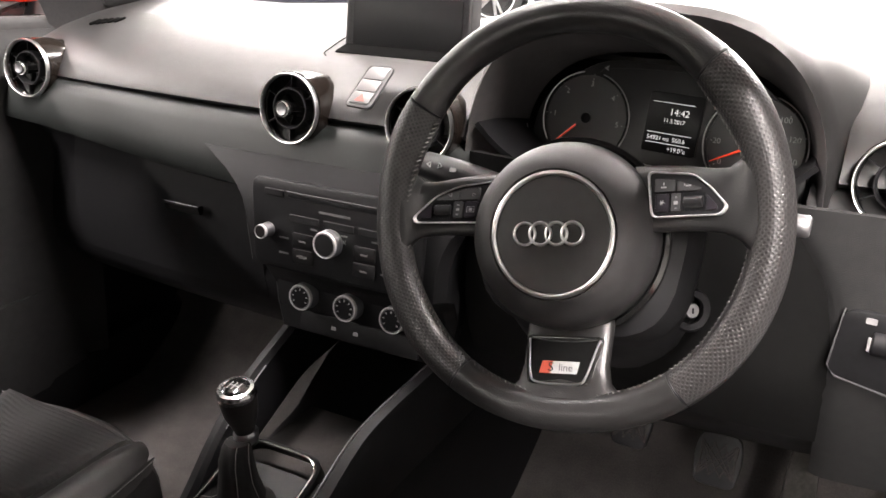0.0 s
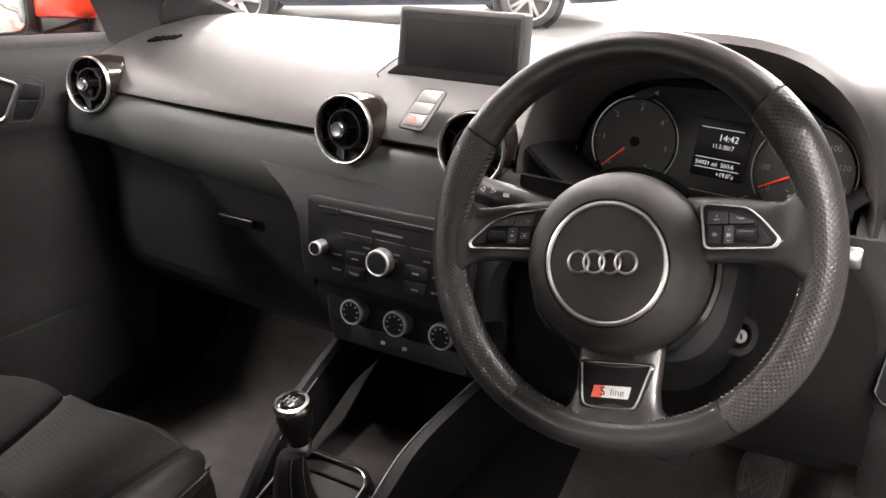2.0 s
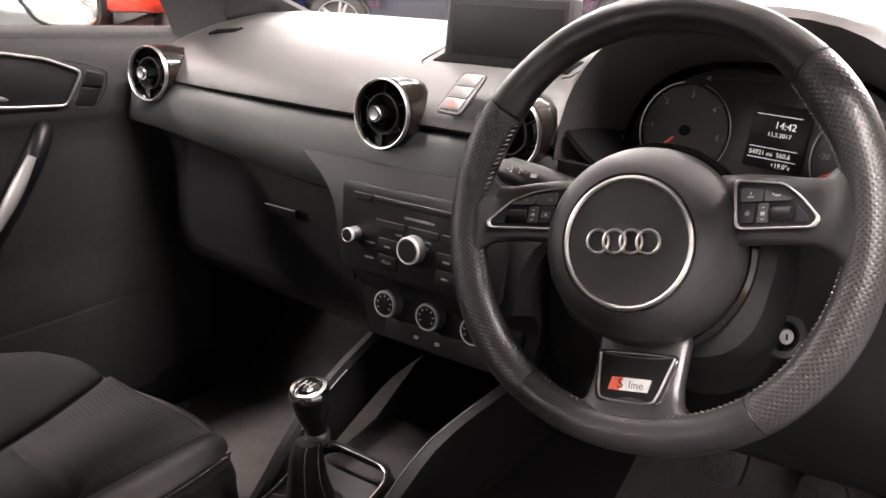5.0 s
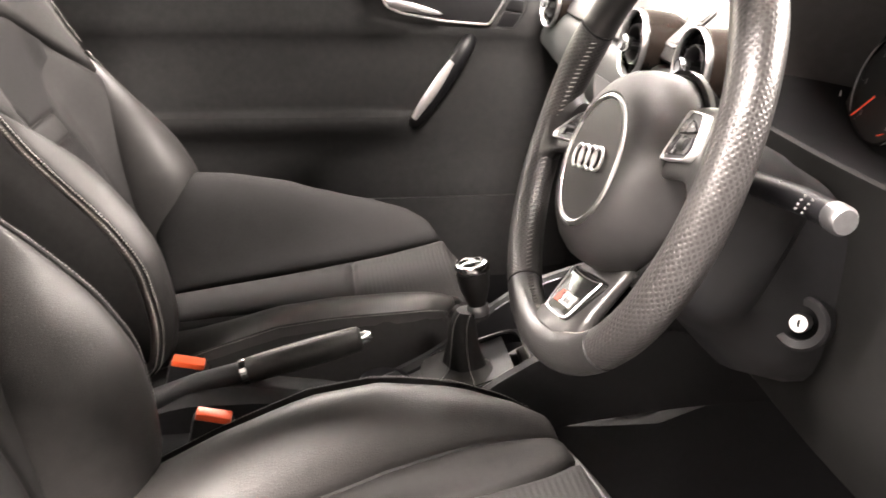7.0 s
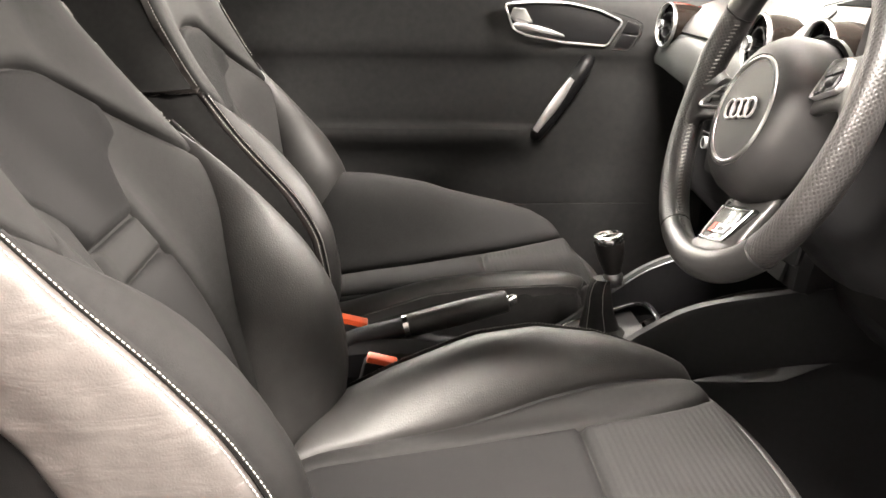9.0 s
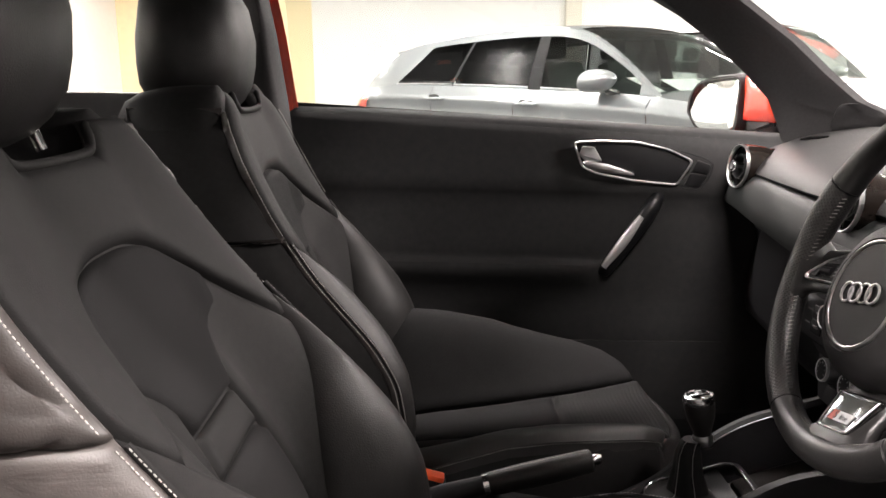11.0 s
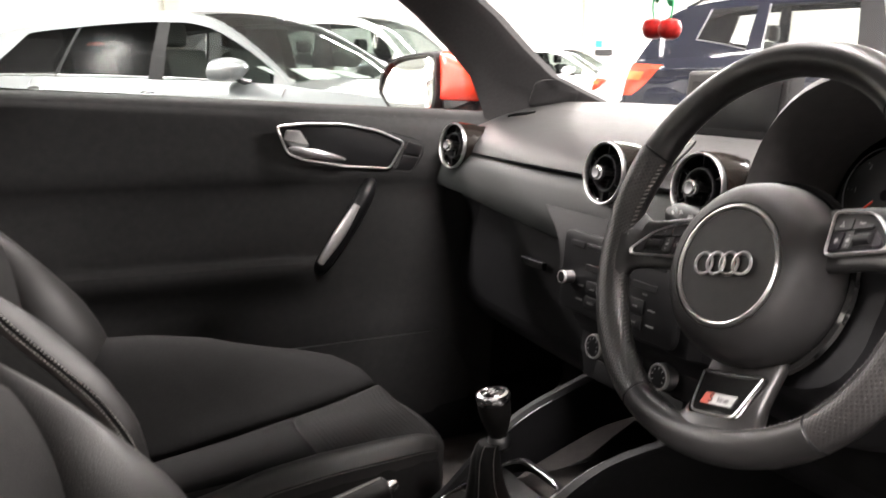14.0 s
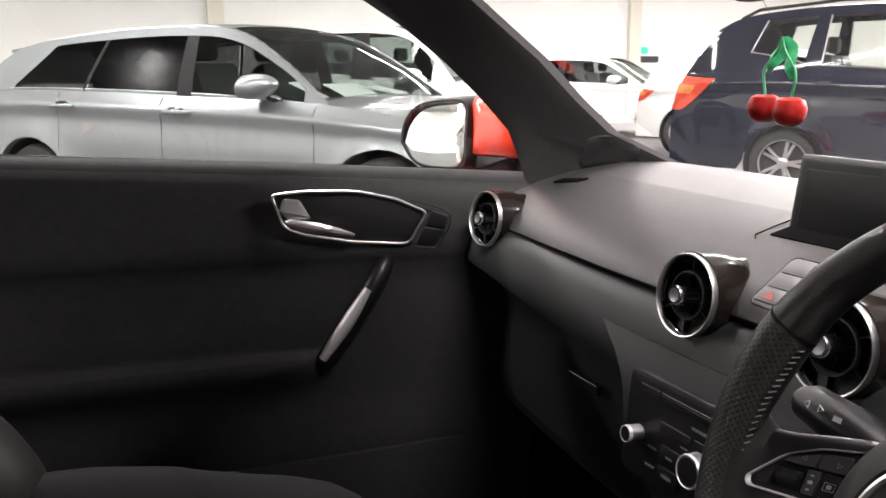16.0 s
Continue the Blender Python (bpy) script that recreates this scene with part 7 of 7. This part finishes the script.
        for n_, (ea, eb) in enumerate(zip(front_edges, rear_edges)):
            dark = 0 < n_ < len(panes) and not (rails and n_ == 1)
            part("window_pillar", gridsurf(lambda t, k: fs(ea(k) + (eb(k) - ea(k)) * t, k), lin(0, 1, 8), lin(0.0, KT, 10)), M_PLASTIC if dark else paint, car)
        for n_, p in enumerate(panes):
            ea, eb = edge(p[0], p[1], p[4]), edge(p[2], p[3], p[5])
            tint = side_glass is M_TINT and n_ < len(panes) - 1

            def inside(t, v, ea=ea, eb=eb, p=p):
                kb = p[4] + (p[5] - p[4]) * t
                k = kb + (KT - kb) * v
                return ea(k) + (eb(k) - ea(k)) * t, k

            part("side_window", gridsurf(lambda t, v: gside(s, -0.006)(*inside(t, v)), lin(0, 1, 14), lin(0, 1, 8)), M_TINT if tint else front_glass, car, "dark tinted pane" if tint else "clear pane")
            part("window_sill", gridsurf(lambda t, v: fs(p[0] + (p[2] - p[0]) * t, (p[4] + (p[5] - p[4]) * t) * v), lin(0, 1, 14), lin(0, 1, 4)), paint, car)
            frame_ = [inside(t, 0.0) for t in lin(1, 0, 12)] + ([inside(0.0, v) for v in lin(0.1, 1, 6)] if rails else [])
            part("window_trim", tube([gside(s, 0.003)(*q) for q in frame_], 0.007 if rails else 0.006, 6), M_ALU, car, "satin window trim")
        for sl in sp["seams"]:
            part("door_seam", tube([M @ V((sl, s * (half(sl, z) - 0.001), z)) for z in lin(low(sl) + 0.06, top(sl) - 0.015, 14)], 0.0035, 5), M_BLACK, car)
        for h in sp["handles"]:
            zt = top(h) - 0.105
            y = half(h, zt)
            # black oval laid on the flank as the shade behind the handle
            part("handle_recess_shade", loft([[M @ V((h - 0.02 + c * 0.07 * sc, s * (half(h, zt + 0.012 + d * 0.028 * sc) + o), zt + 0.012 + d * 0.028 * sc)) for c, d in [(math.cos(q), math.sin(q)) for q in lin(0, 2 * math.pi, 17)[:-1]]] for sc, o in ((1.0, 0.0), (0.9, 0.003), (0.4, 0.003))]), M_BLACK, car)
            part("door_handle", tube([M @ V((h + t, s * (y + o), zt + 0.004)) for t, o in ((-0.11, 0.0), (-0.09, 0.024), (0.0, 0.036), (0.09, 0.030), (0.11, 0.0))], [0.010, 0.014, 0.016, 0.015, 0.010], 10), paint, car)
        mz = top(sp["mirror"]) + 0.085
        my = half(sp["mirror"], top(sp["mirror"])) + 0.10
        part("wing_mirror", loft([[M @ V((sp["mirror"] + dx + 0.02 * math.sin(t), s * (my + 0.115 * sc * math.cos(t)), mz + 0.075 * sc * math.sin(t))) for t in lin(0, 2 * math.pi, 21)[:-1]] for dx, sc in ((-0.10, 0.80), (-0.085, 0.98), (-0.04, 1.04), (0.03, 0.98), (0.08, 0.78), (0.115, 0.45), (0.125, 0.15))]), paint, car, "rounded wing mirror")
        part("mirror_arm", tube([M @ V((sp["mirror"] + 0.08, s * (my - 0.17), mz - 0.10)), M @ V((sp["mirror"] + 0.03, s * (my - 0.06), mz - 0.06))], [0.03, 0.022], 8), M_BLACK, car)
        zt_, zb_, lt_, lb_ = sp["lamp"]

        def lampfn(t, k):
            z = zb_ + (zt_ - zb_) * k - 0.03 * t * k
            l = 0.015 + (lb_ + (lt_ - lb_) * k ** 0.8) * t
            return M @ V((l, s * (half(l, z) + 0.014 * math.sin(math.pi * min(1, max(0.02, k))) ** 0.3), z))
        lamp_ = part("tail_lamp", gridsurf(lampfn, lin(0.0, 1.0, 10), lin(0, 1, 8)), M_TAIL, car, "red tail lamp")
        part("lamp_lens", gridsurf(lambda t, k: lampfn(0.12 + 0.55 * t, 0.50 + 0.26 * k) + M.to_3x3() @ V((0, s * 0.004, 0)), lin(0, 1, 6), lin(0, 1, 4)), M_AMBER, lamp_, "amber lens")
        for a in sp["ax"]:
            C = M @ Matrix.Translation((a, s * (hw - 0.13), r)) @ Matrix.Rotation(radians(-90 * s), 4, "X")
            wh = part("wheel", lathe([(r * 0.70, 0.10), (r * 0.82, 0.112), (r * 0.95, 0.10), (r, 0.06), (r, -0.06), (r * 0.95, -0.10), (r * 0.66, -0.10)], 40, C), M_TYRE, car, "black tyre")
            part("rim", lathe([(r * 0.73, 0.085), (r * 0.70, 0.10), (r * 0.66, 0.085), (r * 0.63, 0.0), (r * 0.63, -0.02), (0, -0.02)], 36, C), M_DARK_RIM, wh, "dark rim well")
            part("rim_lip", lathe([(r * 0.735, 0.084), (r * 0.72, 0.103), (r * 0.68, 0.098), (r * 0.665, 0.080)], 36, C), M_RIM, wh, "bright rim lip")
            part("rim_centre", lathe([(r * 0.17, 0.05), (r * 0.17, 0.085), (r * 0.12, 0.092), (0, 0.092)], 20, C), M_RIM, wh)
            for k in range(5):
                for d in (-9, 9):
                    part("rim_spoke", rbox((0, 0, 0), (r * 0.56, 0.030, 0.03), 0.006, 1, C @ Matrix.Rotation(radians(72 * k + d), 4, "Z") @ Matrix.Translation((r * 0.41, 0, 0.070))), M_RIM, wh)
            part("arch_lining", lathe([(r + 0.05, 0.09), (r + 0.05, -0.16), (0.0, -0.17)], 30, C), M_CABIN, car)
        if rails:
            part("roof_rail", tube([M @ V((l, s * (hr(l) - 0.02), roof(l) + dz)) for l, dz in ((0.62, 0.0), (0.78, 0.045), (1.5, 0.05), (2.4, 0.045), (2.62, 0.0))], 0.016, 8), M_SATIN, car, "dark roof rail")
        elif papers:
            part("roof_rail", tube([M @ V((l, s * (hr(l) - 0.01), roof(l) + dz)) for l, dz in ((0.85, -0.004), (0.98, 0.004), (1.7, 0.006), (2.4, 0.004), (2.58, -0.004))], 0.010, 8), M_RIM, car, "slim bright roof rail")
    # cabin
    zf = top(2.0) - 0.30
    part("cabin_floor", rbox((0, 0, 0), (l1 - 0.3, 2 * hw - 0.36, 0.04), 0, 1, M @ Matrix.Translation(((l0 + l1) / 2, 0, zf))), M_CABIN, car)
    part("cabin_dash", rbox((0, 0, 0), (0.42, 2 * hw - 0.40, 0.26), 0.05, 2, M @ Matrix.Translation((l1 - 0.34, 0, zf + 0.12))), M_CABIN, car)
    for fx in (0.40, 0.66):
        for s in (-1, 1):
            lx = l1 * fx
            part("cabin_seat", rbox((0, 0, 0), (0.14, 0.46, 0.52), 0.05, 2, M @ Matrix.Translation((lx, s * 0.37, zf + 0.24)) @ Matrix.Rotation(radians(-16), 4, "Y")), M_CABIN, car)
            part("cabin_headrest", rbox((0, 0, 0), (0.10, 0.26, 0.17), 0.04, 3, M @ Matrix.Translation((lx - 0.13, s * 0.37, zf + 0.60))), M_CABIN, car)
    if papers:
        for px, py, a, b in ((l1 - 0.42, -0.36, 25, 26), (l1 - 0.30, -0.02, -14, 20), (l1 - 0.22, 0.30, 10, 12)):
            part("paper_sheet", rbox((0, 0, 0), (0.24, 0.34, 0.003), 0, 1, M @ Matrix.Translation((px, py, top(px) + 0.05)) @ Matrix.Rotation(radians(a), 4, "Z") @ Matrix.Rotation(radians(b), 4, "Y")), M_PAPER, car, "white paper sheet behind the windscreen")
    return car


build_car("estate_car", "silver estate car with dark rear windows and paper behind the windscreen", (-7.60, -0.43, 0), 40.0, ESTATE, M_SILVER, M_TINT, papers=True, group="c")
build_car("off_road_car", "dark blue sports utility car with roof rails and red tail lamps", (-6.88, 5.99, 0), 34.0, SUV, M_BLUE, M_CLEAR, rails=True, group="c")
build_car("off_road_car", "white sports utility car parked behind the silver estate", (-11.8, 2.2, 0), 40.0, SUV, M_WHITE, M_CLEAR, group="c")
build_car("hatchback_car", "white hatchback with dark windows parked by the far wall", (-15.2, 8.16, 0), 34.0, HATCH, M_WHITE, M_TINT, group="c")
build_car("hatchback_car", "white hatchback with red tail lamps by the far wall", (-10.23, 8.0, 0), 34.0, HATCH, M_WHITE, M_CLEAR, group="c")
M_GREEN = material("green_sign", (0.02, 0.45, 0.32), 0.5, emit=(0.05, 0.8, 0.6), power=0.6)
lone("exit_sign", rbox((-25.94, 19.45, 1.92), (0.05, 0.42, 0.24), 0.01), M_GREEN, "small green exit sign on the white wall", "sign", smooth=False)
lone("notice_board", rbox((-25.95, 19.6, 1.60), (0.04, 1.1, 0.22), 0.01), M_GREY_PLASTIC, "grey board below the exit sign", "board", smooth=False)
M_PILASTER = material("pale_pilaster_paint", (0.70, 0.66, 0.56), 0.7, vary=0.04, scale=2)
for py in (4.05, 19.0):
    lone("trim", rbox((-25.9, py, HZ / 2), (0.2, 0.5, HZ), 0.02), M_PILASTER, "pale pilaster on the hall wall", "pilaster", kind="structure", smooth=False)
